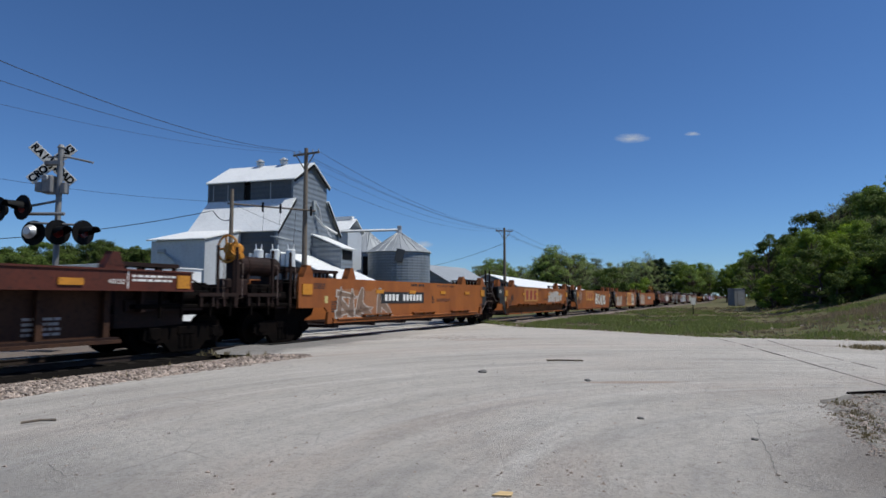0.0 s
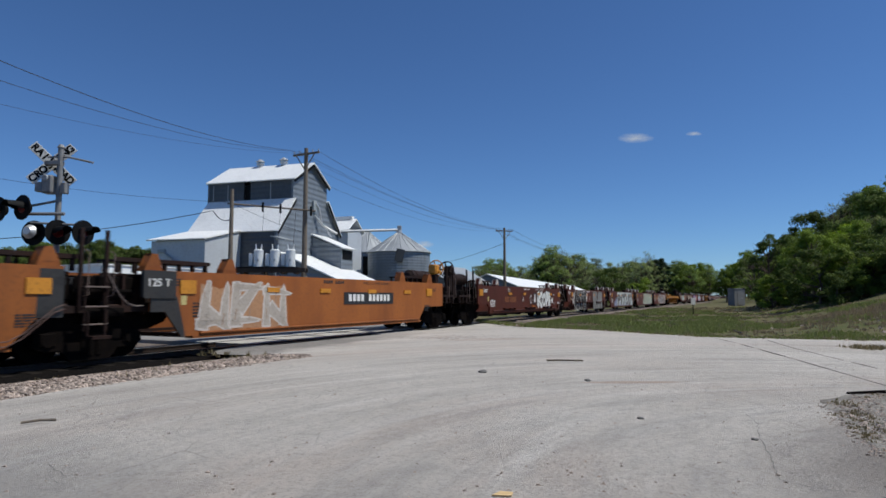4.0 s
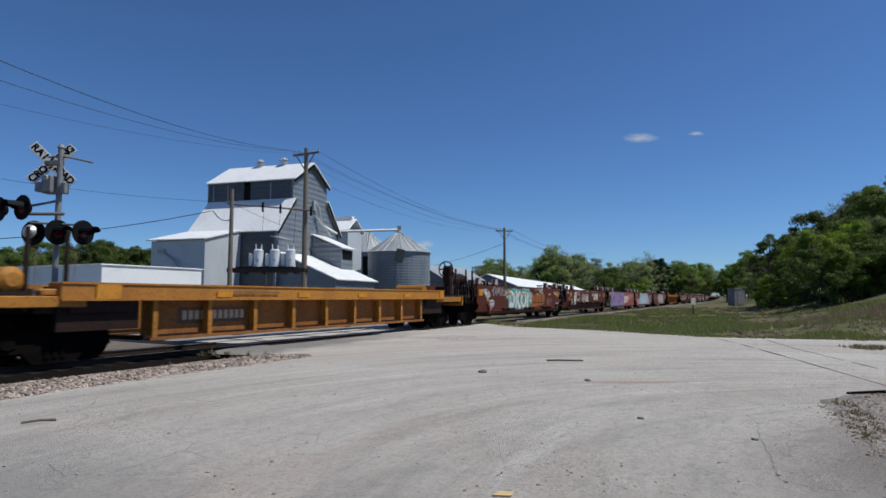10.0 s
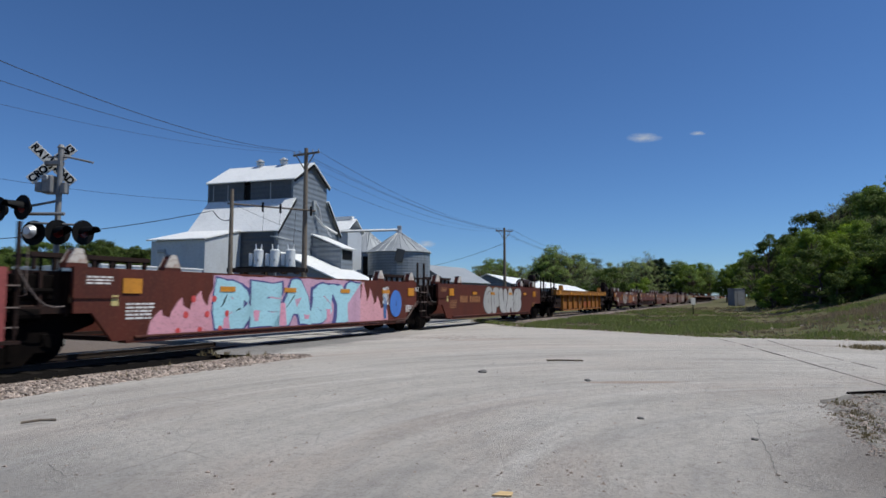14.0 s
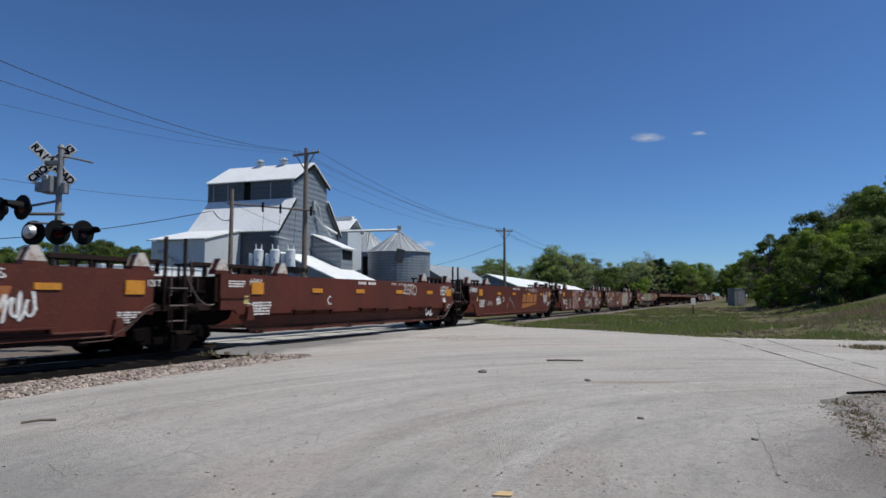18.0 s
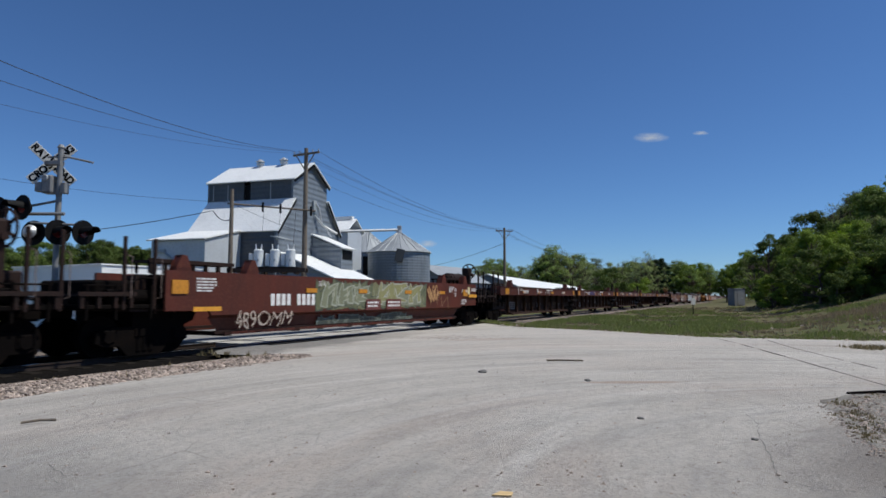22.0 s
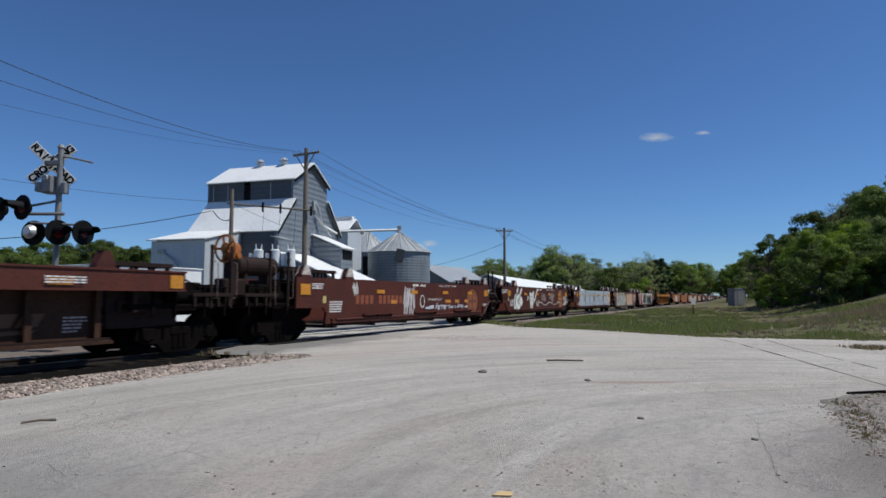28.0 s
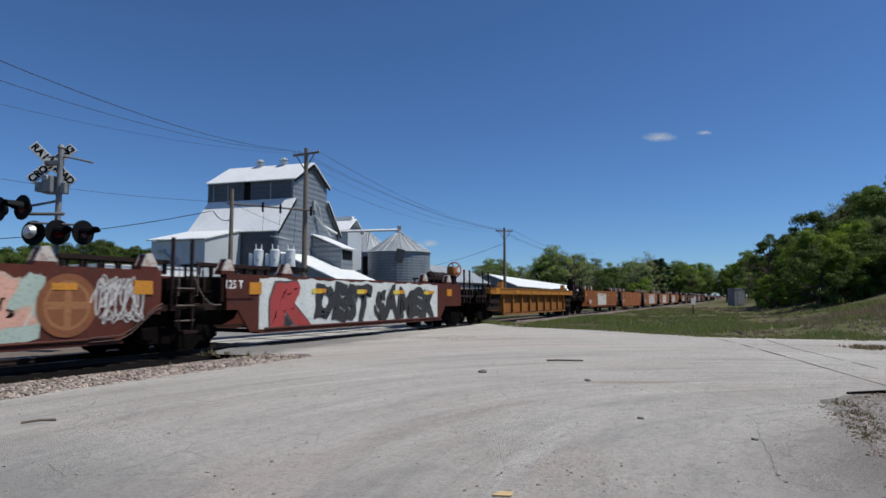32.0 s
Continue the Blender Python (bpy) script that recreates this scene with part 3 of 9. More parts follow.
roof(el, [(-0.25, 2.75, 8.98), (7.9, 2.75, 8.98), (7.9, 5.2, 6.16), (-0.25, 5.2, 6.16)], 9, "steep bright metal side roof")
roof(el, [(8.2, -2.7, 9.5), (-0.25, -2.7, 9.5), (-0.25, -5.2, 6.74), (8.2, -5.2, 6.74)], 9)
for x in (2.6, 4.9):
    v = part("roof_vent", cyl(B(), (x, 0.05, 12.25), (x, 0.05, 12.75), 0.24, seg=14), M["silver"], el, "round galvanised roof ventilator")
    cap = B()
    cyl(cap, (x, 0.05, 12.72), (x, 0.05, 12.95), 0.38, 0.1, seg=14)
    cyl(cap, (x, 0.05, 12.5), (x, 0.05, 12.56), 0.34, seg=14)
    part("vent_cap", cap, M["silver"], v)
for a, b in (((0, 12.2), (3.0, 10.38)), ((0, 12.2), (-2.85, 10.62)), ((2.75, 8.85), (5.15, 6.05)), ((-2.7, 9.36), (-5.15, 6.62))):
    d = Vector((0, b[0] - a[0], b[1] - a[1])).normalized()
    n = Vector((0, -d.z, d.y))
    n = n if n.z < 0 else -n
    pts = [Vector((-0.24, a[0], a[1])), Vector((-0.24, b[0], b[1])), Vector((-0.24, b[0], b[1])) + n * 0.2, Vector((-0.24, a[0], a[1])) + n * 0.2]
    part("rake_board", slab(B(), [(q.y, q.z) for q in pts], "x", -0.26, -0.2), M["matte_black"], el, "dark rake board")
# drive shed towards the track
shed_wall = slab(B(), [(5.0, GZ), (9.0, GZ), (9.0, 5.2), (5.0, 6.15)], "x", 3.1, 3.22)
part("shed_wall", shed_wall, WALL_PALE, el, "pale sheet metal shed wall")
part("shed_wall", slab(B(), [(3.22, GZ), (7.7, GZ), (7.7, 5.2), (3.22, 5.2)], "y", 8.88, 9.0), WALL_PALE, el, "pale sheet metal shed wall")
part("shed_wall", slab(B(), [(5.0, GZ), (8.88, GZ), (8.88, 5.2), (5.0, 6.1)], "x", 7.6, 7.7), WALL_PALE, el)
roof(el, [(2.95, 4.9, 6.36), (7.95, 4.9, 6.36), (7.95, 9.25, 5.3), (2.95, 9.25, 5.3)], 6, "low white shed roof")
part("loading_spout", tube(B(), [(6.6, 9.05, 4.45), (5.7, 9.15, 3.9), (4.0, 9.6, 2.6)], 0.07, 8), M["grey_metal"], el, "grey sloping grain spout")
part("spout_head", box(B(), 6.4, 7.0, 9.0, 9.2, 4.35, 4.6, 0.02), M["grey_metal"], el)
part("door_hood", quad_slab([(-0.1, 4.7, 5.75), (-1.3, 4.7, 5.45), (-1.3, 5.9, 5.4), (-0.1, 5.9, 5.7)], 0.08), M["tin"], el)
# annexes on the gable
part("annex_wall", slab(B(), [(-2.4, GZ), (-0.3, GZ), (-0.3, 5.2), (-2.4, 5.2)], "x", -2.7, -2.58), WALL_TIN, el)
part("annex_wall", slab(B(), [(-2.58, GZ), (0, GZ), (0, 6.2), (-2.58, 5.2)], "y", -0.42, -0.3), WALL_TIN, el)
part("annex_wall", slab(B(), [(-2.58, GZ), (0, GZ), (0, 6.2), (-2.58, 5.2)], "y", -2.4, -2.28), WALL_TIN, el)
part("annex_opening", slab(B(), [(-2.2, 4.3), (-0.5, 4.3), (-0.5, 5.05), (-2.2, 5.05)], "x", -2.73, -2.705), M["matte_black"], el, "dark louvred opening")
roof(el, [(0, -2.6, 6.45), (0, -0.1, 6.45), (-3.0, -0.1, 5.2), (-3.0, -2.6, 5.2)], 4, "white annex roof")
roof(el, [(0, 4.7, 4.62), (0, -2.6, 4.62), (-5.0, -2.6, 2.5), (-5.0, 4.7, 2.5)], 10, "broad white lean-to roof")
part("lean_to_wall", slab(B(), [(-4.7, GZ), (0, GZ), (0, 4.45), (-4.7, 2.5)], "y", 4.4, 4.5), WALL_TIN, el)
part("lean_to_wall", slab(B(), [(-2.4, GZ), (4.4, GZ), (4.4, 2.5), (-2.4, 2.5)], "x", -4.7, -4.6), WALL_TIN, el)
part("downspout", tube(B(), [(-0.1, -0.4, 9.2), (-0.35, -0.8, 8.6), (-0.35, -1.3, 7.3), (-1.3, -2.2, 6.6)], 0.1, 8), M["silver"], el, "galvanised grain spout")
part("downspout", tube(B(), [(-0.1, -0.5, 8.0), (-0.6, -1.6, 7.0), (-0.9, -1.9, 6.3)], 0.08, 8), M["silver"], el, "galvanised grain spout")
part("fuse_box", box(B(), -0.2, -0.02, -0.7, -0.2, 8.3, 9.2, 0.02), M["grey_metal"], el)

# the back house behind the elevator
bh = thing("back_house", "grey metal storage house behind the elevator", "storage building", m=pose(-10.9, 62.5, 0, 0, 0, 162.54))
part("wall", box(B(), -2.0, 3.0, -1.6, 1.6, GZ, 8.0), WALL_PALE, bh)
roof(bh, [(3.3, 0.0, 9.2), (-2.2, 0.0, 9.2), (-2.2, 1.9, 7.9), (3.3, 1.9, 7.9)], 6)
roof(bh, [(-2.2, -1.9, 7.9), (3.3, -1.9, 7.9), (3.3, 0.0, 9.2), (-2.2, 0.0, 9.2)], 6)
part("ridge_cap", box(B(), -1.8, 3.2, -0.25, 0.25, 9.15, 9.45), M["tin_roof"], bh)


def grain_bin(x, y, r, eave, apex, label, hatched=True):
    b = thing("grain_bin", label, "grain bin", "round bins", m=pose(x, y, GZ))
    bm = B()
    seg = 36
    rings = 9
    h = eave - GZ
    rows = []
    for k in range(rings):
        for z in (h * k / rings, h * (k + 1) / rings):
            rr = r + 0.012 * (k % 2)
            rows.append([bm.verts.new((rr * math.cos(2 * math.pi * i / seg), rr * math.sin(2 * math.pi * i / seg), z)) for i in range(seg)])
    for lo, hi in zip(rows[:-1], rows[1:]):
        for i in range(seg):
            bm.faces.new((lo[i], lo[(i + 1) % seg], hi[(i + 1) % seg], hi[i]))
    part("bin_wall", bm, BIN_TIN, b)
    bm = B()
    bmesh.ops.create_cone(bm, cap_ends=True, segments=seg, radius1=r + 0.18, radius2=0.3, depth=apex - eave, matrix=Matrix.Translation((0, 0, h + (apex - eave) / 2)))
    part("bin_roof", bm, M["tin"], b, "conical galvanised bin roof")
    for k in range(24):
        a = 2 * math.pi * (k + 0.5) / 24
        rb = B()
        cyl(rb, (math.cos(a) * (r + 0.18), math.sin(a) * (r + 0.18), h + 0.03), (math.cos(a) * 0.3, math.sin(a) * 0.3, h + apex - eave + 0.03), 0.022, seg=4)
        part("roof_rib", rb, M["tin"], b)
    part("roof_cap", cyl(B(), (0, 0, h + apex - eave - 0.05), (0, 0, h + apex - eave + 0.3), 0.32, 0.28, seg=14), M["silver"], b)
    if hatched:
        hatch = part("hatch", box(B(), -0.4, 0.4, -0.06, 0.0, -1.2, 0.06, 0.02), paint((0.05, 0.055, 0.062)), b, "dark hatch door hanging open at the eave")
        hatch.location, hatch.rotation_euler = (0.42, -r - 0.2, h + 0.1), (radians(-6), radians(11), 0)
    else:
        part("door", box(B(), 0.0, 0.9, -r - 0.05, -r + 0.1, h - 3.4, h - 0.5, 0.02), M["matte_black"], b, "tall dark doorway in the bin")
    return b


grain_bin(-4.48, 62.0, 3.15, 5.68, 7.72, "round galvanised grain bin with a conical roof")
grain_bin(-9.0, 71.5, 3.1, 6.3, 8.9, "round galvanised grain bin behind the elevator", False)
auger = thing("grain_auger_tube", "long galvanised conveyor tube between elevator and bin", "conveyor tube")
part("tube", cyl(B(), (-10.9, 58.5, 7.5), (-4.45, 62.0, 8.08), 0.13, seg=12), M["silver"], auger)
part("drive_head", box(B(), -4.66, -4.24, 61.8, 62.2, 7.9, 8.5, 0.05), M["shade_metal"], auger)
part("strut", cyl(B(), (-7.5, 60.3, 6.2), (-7.3, 60.4, 7.75), 0.04, seg=6), M["grey_metal"], auger)

# white site shed between the track and the elevator
shed = thing("white_shed", "plain white metal storage shed", "shed", m=pose(-14.56, 26.0, 0, 0, 0, TRACK_ANGLE))
part("shed_body", box(B(), 0, 5.35, 0, 6.5, GZ, 2.56, 0.02), M["white_metal"], shed)
part("shed_roof", box(B(), -0.06, 5.41, -0.06, 6.56, 2.56, 2.62, 0.01), M["white_metal"], shed)
# low metal sheds further along the line
for (x, y, ang, lx, ly, ev, rg, sheet, lab) in ((3.34, 78.1, 60.0, 11.0, 7.5, 3.17, 5.28, M["tin"], "low metal warehouse with a pale grey roof"), (28.75, 143.0, 71.0, 109.0, 9.0, 3.0, 4.8, ROOF_TIN, "long low warehouse with a white roof")):
    w = thing("warehouse", lab, "warehouse", "sheds along the line", m=pose(x, y, 0, 0, 0, ang))
    part("wall", box(B(), -lx / 2, lx / 2, 0, 0.15, GZ, ev), WALL_TIN, w)
    part("wall", box(B(), -lx / 2, lx / 2, ly - 0.15, ly, GZ, ev), WALL_TIN, w)
    for xx in (-lx / 2 + 0.001, lx / 2 - 0.151):
        part("gable", slab(B(), [(0.15, GZ), (ly - 0.15, GZ), (ly - 0.15, ev), (ly / 2, rg - 0.1), (0.15, ev)], "x", xx, xx + 0.15), WALL_TIN, w)
    roof(w, [(-lx / 2 - 0.3, ly / 2, rg), (lx / 2 + 0.3, ly / 2, rg), (lx / 2 + 0.3, -0.35, ev - 0.1), (-lx / 2 - 0.3, -0.35, ev - 0.1)], 10, "sunlit sheet metal roof", sheet)
    roof(w, [(lx / 2 + 0.3, ly / 2, rg), (-lx / 2 - 0.3, ly / 2, rg), (-lx / 2 - 0.3, ly + 0.35, ev - 0.1), (lx / 2 + 0.3, ly + 0.35, ev - 0.1)], 10, "", sheet)
    for k in range(3):
        part("door_panel", box(B(), -lx / 3 + k * lx / 3.4, -lx / 3 + k * lx / 3.4 + 1.6, -0.05, 0.0, GZ, 2.3), M["shade_metal"], w)

# ---------------------------------------------------------------- poles, transformers and wires
def insulator(parent, x, y, z):
    bm = B()
    cyl(bm, (0, 0, 0), (0, 0, 0.1), 0.02, seg=6)
    cyl(bm, (0, 0, 0.06), (0, 0, 0.16), 0.045, 0.03, seg=8)
    o = part("insulator", bm, M["shade_metal"], parent)
    o.location = (x, y, z)


def utility_pole(x, y, top, arm, arm_turn, label, r=0.15, base=GZ):
    p = thing("utility_pole", label, "utility pole", "pole line", m=pose(x, y, 0))
    part("pole_shaft", cyl(B(), (0, 0, base), (0, 0, top), r * 1.3, r * 0.8, seg=12), M["pole"], p)
    if arm:
        a = part("crossarm", box(B(), -arm, arm, -0.06, 0.06, top - 0.42, top - 0.3, 0.01), M["pole"], p)
        a.rotation_euler = (0, 0, radians(arm_turn))
        for sx in (-1, 1):
            br = part("arm_brace", cyl(B(), (sx * 0.05, -0.08, top - 1.35), (sx * arm * 0.72, -0.08, top - 0.4), 0.035, seg=6), M["pole"], p)
            br.rotation_euler = (0, 0, radians(arm_turn))
        c, s = math.cos(radians(arm_turn)), math.sin(radians(arm_turn))
        for fx in (-0.93, -0.5, 0.5, 0.93):
            insulator(p, arm * fx * c, arm * fx * s, top - 0.3)
    return p


utility_pole(-8.66, 38.0, 10.6, 1.05, -28, "tall weathered wooden pole with a crossarm")
utility_pole(-12.93, 37.0, 7.8, 0, 0, "shorter grey wooden pole of the transformer bank", 0.13)
utility_pole(7.08, 70.0, 9.2, 1.0, 10, "distant wooden pole with a crossarm")
bank_frame = thing("transformer_platform", "dark timber platform carried between two poles", "platform")
part("beam", box(B(), -13.2, -8.4, 37.15, 37.35, 2.72, 2.98, 0.02), M["rail"], bank_frame)
part("beam", box(B(), -13.2, -8.4, 37.85, 38.05, 2.72, 2.98, 0.02), M["rail"], bank_frame)
part("deck", box(B(), -12.6, -8.9, 37.1, 38.1, 2.98, 3.04), M["tie"], bank_frame)
for x in (-12.2, -11.0, -9.8, -9.0):
    part("cross_bearer", box(B(), x - 0.06, x + 0.06, 37.0, 38.15, 2.6, 2.72), M["rail"], bank_frame)
part("hanger", box(B(), -10.9, -10.8, 37.4, 37.5, GZ, 2.7), M["pole"], bank_frame)
for x in (-11.4, -10.38, -9.42):
    t = thing("transformer", "pale grey can transformer with porcelain bushings", "transformer", "transformer bank", m=pose(x, 37.6, 3.04))
    bm = B()
    cyl(bm, (0, 0, 0), (0, 0, 1.02), 0.29, seg=20)
    cyl(bm, (0, 0, 1.02), (0, 0, 1.1), 0.31, 0.24, seg=20)
    cyl(bm, (0, 0, 0.04), (0, 0, 0.1), 0.305, seg=20)
    part("tank", bm, M["porcelain"], t)
    for dx in (-0.15, 0.15):
        part("bushing", cyl(B(), (dx, 0, 1.08), (dx * 1.3, 0, 1.42), 0.05, 0.03, seg=8), M["porcelain"], t)
    part("side_box", box(B(), -0.58, -0.33, -0.1, 0.15, 0.1, 0.85, 0.02), M["porcelain"], t)
    part("nameplate", box(B(), 0.0, 0.1, -0.32, -0.29, 0.35, 0.5), M["grey_metal"], t)
bus = thing("bus_bar", "weathered timber rail with hanging insulators between poles", "crossarm")
part("bar", cyl(B(), (-13.2, 37.0, 6.92), (-8.0, 38.0, 6.6), 0.055, seg=8), M["pole"], bus)
for f in (0.4, 0.6, 0.95):
    o = Vector((-13.2, 37.0, 6.92)).lerp(Vector((-8.0, 38.0, 6.6)), f)
    part("cutout", box(B(), o.x - 0.06, o.x + 0.06, o.y - 0.14, o.y - 0.04, o.z - 0.35, o.z + 0.25, 0.02), M["matte_black"], bus)


def cable(points, sag, r, label="dark overhead cable between poles"):
    """One hanging wire through support points."""
    bm = B()
    pts = [Vector(points[0])]
    for a, b in zip(points[:-1], points[1:]):
        a, b = Vector(a), Vector(b)
        n = 14
        pts += [a.lerp(b, i / n) - Vector((0, 0, sag * 4 * (i / n) * (1 - i / n))) for i in range(1, n + 1)]
    tube(bm, pts, r, 4)
    return solid("overhead_wire", bm, M["wire"], label, "wire", "overhead wires")


for (ax, bx, lz, ls) in ((-0.93, -0.93, 0.0, 0.9), (-0.5, -0.5, -0.1, 1.5), (0.9, 0.9, 0.0, 1.2)):
    a = (-8.66 + ax * 0.95, 38.0 + ax * 0.3, 10.4)
    c = (7.08 + bx, 70.0, 9.0)
    cable([a, c], 0.9 + 0.2 * ax, 0.011)
    cable([c, (27.0 + bx, 112.0, 9.3)], 1.1, 0.014)
for z0, z1 in ((9.55, 8.95), (8.75, 8.8)):
    cable([(-8.5, 38.1, z0), (7.0, 70.0, z1)], 1.0, 0.008)
cable([(-9.6, 37.7, 10.4), (-13.2, 17.0, 8.15)], 0.5, 0.014)
cable([(-9.2, 37.8, 10.35), (-13.15, 17.0, 7.52)], 0.45, 0.01)
cable([(-8.2, 38.1, 10.3), (-13.1, 17.0, 6.78)], 0.4, 0.006)
cable([(-30.0, 30.0, 8.6), (-13.0, 37.0, 7.0)], 0.5, 0.012)
cable([(-12.9, 37.0, 6.0), (-15.2, 40.0, 6.9), (-30.0, 37.0, 4.6)], 0.35, 0.03, "thick black service cable")
cable([(-8.6, 37.9, 5.2), (-13.0, 37.0, 7.0)], 0.15, 0.012)
cable([(7.0, 70.0, 7.4), (-3.0, 80.0, 5.0)], 0.3, 0.02)
for x, z in ((-11.4, 4.45), (-10.38, 4.45), (-9.42, 4.45)):
    cable([(x + 0.15, 37.6, z), (x + 0.3, 37.5, 6.5)], 0.05, 0.01)

# ---------------------------------------------------------------- crossing signal
def flat_text(text, size):
    cu = bpy.data.curves.new("letters", "FONT")
    cu.body, cu.size, cu.align_x, cu.align_y, cu.offset, cu.space_character = text, size, "CENTER", "CENTER", 0.012, 1.12
    ob = bpy.data.objects.new("letters", cu)
    me = bpy.data.meshes.new_from_object(ob)
    bpy.data.objects.remove(ob)
    return me


def flasher(parent, x, y, z, turn, lens_side=-1):
    """One round flasher head: dished black background, red lens, long hood."""
    h = new("flasher_head")
    h.parent = parent
    h.location, h.rotation_euler = (x, y, z), (0, 0, radians(turn))
    bm = B()
    cyl(bm, (0, 0, 0), (0, -0.03, 0), 0.335, seg=28)
    cyl(bm, (0, 0, 0), (0, 0.16, 0), 0.19, 0.14, seg=16)
    part("background_disc", bm, M["matte_black"], h)
    part("lens", cyl(B(), (0, -0.03, 0), (0, -0.06, 0), 0.15, 0.12, seg=20), M["lens"], h, "dark red lens")
    bm = B()
    n = 16
    ring = [(0.165 * math.cos(math.pi * (-0.1 + 1.2 * i / n)), 0.165 * math.sin(math.pi * (-0.1 + 1.2 * i / n))) for i in range(n + 1)]
    a = [bm.verts.new((u, -0.03, v)) for u, v in ring]
    b = [bm.verts.new((u * 0.92, -0.46 if v > 0 else -0.22, v * 0.92)) for u, v in ring]
    for i in range(n):
        bm.faces.new((a[i], a[i + 1], b[i + 1], b[i]))
    hood = part("hood", bm, M["matte_black"], h)
    return h


sig = thing("crossing_signal", "railway crossing signal with white crossbuck and black flashers", "crossing signal", m=pose(-10.5, 16.5, 0))
part("mast", cyl(B(), (0, 0, -0.1), (0, 0, 5.3), 0.075, seg=16), M["mast"], sig, "grey galvanised steel mast")
part("mast_cap", cyl(B(), (0, 0, 5.28), (0, 0, 5.36), 0.1, 0.06, seg=14), M["mast"], sig)
part("mast_base", box(B(), -0.25, 0.25, -0.25, 0.25, -0.12, 0.3, 0.03), M["mast"], sig)
for turn, word in ((45, "RAILROAD"), (-45, "CROSSING")):
    bm = B()
    box(bm, -0.72, 0.72, -0.015, 0.015, -0.135, 0.135, 0.008)
    bl = part("crossbuck_blade", bm, M["white"], sig, "white reflective blade with black letters")
    dy = -0.12 if turn > 0 else -0.16
    bl.matrix_basis = pose(-0.34, dy + 0.32, 4.87, 0, 0, 20) @ pose(0, 0, 0, 0, turn, 0)
    for k, ch in enumerate(word):
        tx = flat_text(ch, 0.26)
        tx.materials.append(M["matte_black"])
        o = part("letter", tx, None, bl)
        fx = -0.61 + 1.22 * k / 7
        o.matrix_basis = Matrix.Translation((fx, -0.019, 0)) @ pose(0, 0, 0, 90, 0, 0)
part("crossbuck_bracket", box(B(), -0.38, 0.05, -0.1, 0.1, 4.8, 4.9), M["mast"], sig)
part("top_arm", tube(B(), [(-0.35, 0, 5.02), (0.2, 0, 5.02), (0.6, 0, 4.93), (0.9, 0, 4.86)], 0.028, 8), M["mast"], sig, "thin bent steel arm")
part("bell_housing", box(B(), -0.42, -0.12, -0.16, 0.16, 4.0, 4.5, 0.04), M["cabinet"], sig)
part("bell", cyl(B(), (-0.3, -0.16, 4.42), (-0.3, -0.2, 4.42), 0.09, 0.07, seg=18), M["shade_metal"], sig)
part("junction_box", box(B(), -0.62, -0.42, -0.1, 0.1, 4.05, 4.32, 0.02), M["mast"], sig)
part("junction_box", box(B(), 0.08, 0.22, -0.1, 0.1, 4.0, 4.3, 0.02), M["mast"], sig)
part("flasher_arm", tube(B(), [(-1.0, -0.12, 3.43), (0.25, -0.12, 3.43)], 0.045, 8), M["mast"], sig)
part("flasher_arm", tube(B(), [(-0.85, -0.1, 3.62), (-0.05, 0.0, 3.8)], 0.035, 8), M["mast"], sig)
part("lamp_conduit", tube(B(), [(-0.6, -0.2, 3.18), (0.7, -0.2, 3.12)], 0.03, 8), M["mast"], sig)
flasher(sig, -0.55, -0.15, 2.91, 176)
flasher(sig, 0.2, -0.3, 2.91, 62)
flasher(sig, 0.82, -0.2, 2.91, 72)
flasher(sig, -1.28, -0.45, 3.5, -26)
flasher(sig, -0.62, -0.5, 3.55, -24)
part("shiny_back", cyl(B(), (-0.55, -0.3, 2.93), (-0.55, -0.42, 2.94), 0.19, 0.1, seg=20), M["silver"], sig, "bright round back of a flasher")

# relay cabinet, small sign by the line
cab = thing("relay_cabinet", "grey steel relay cabinet beside the track", "cabinet", m=pose(46.0, 95.9, -0.1, 0, 0, 20))
part("cabinet_body", box(B(), -1.05, 1.05, -0.7, 0.7, 0, 2.6, 0.03), M["cabinet"], cab)
part("cabinet_roof", box(B(), -1.12, 1.12, -0.77, 0.77, 2.6, 2.7, 0.02), M["cabinet"], cab)
part("cabinet_door", box(B(), -0.5, 0.5, -0.74, -0.7, 0.15, 2.35, 0.01), M["cabinet"], cab)
part("cabinet_handle", box(B(), 0.35, 0.42, -0.78, -0.74, 1.1, 1.3), M["silver"], cab)
sg = thing("trackside_sign", "small pale sign on a thin post", "sign", m=pose(19.6, 48.0, 0, 0, 0, 25))
part("sign_post", cyl(B(), (0, 0, -0.2), (0, 0, 0.85), 0.04, seg=8), M["matte_black"], sg)
part("sign_plate", box(B(), -0.24, 0.24, -0.05, -0.02, 0.62, 1.15, 0.02), M["white"], sg)
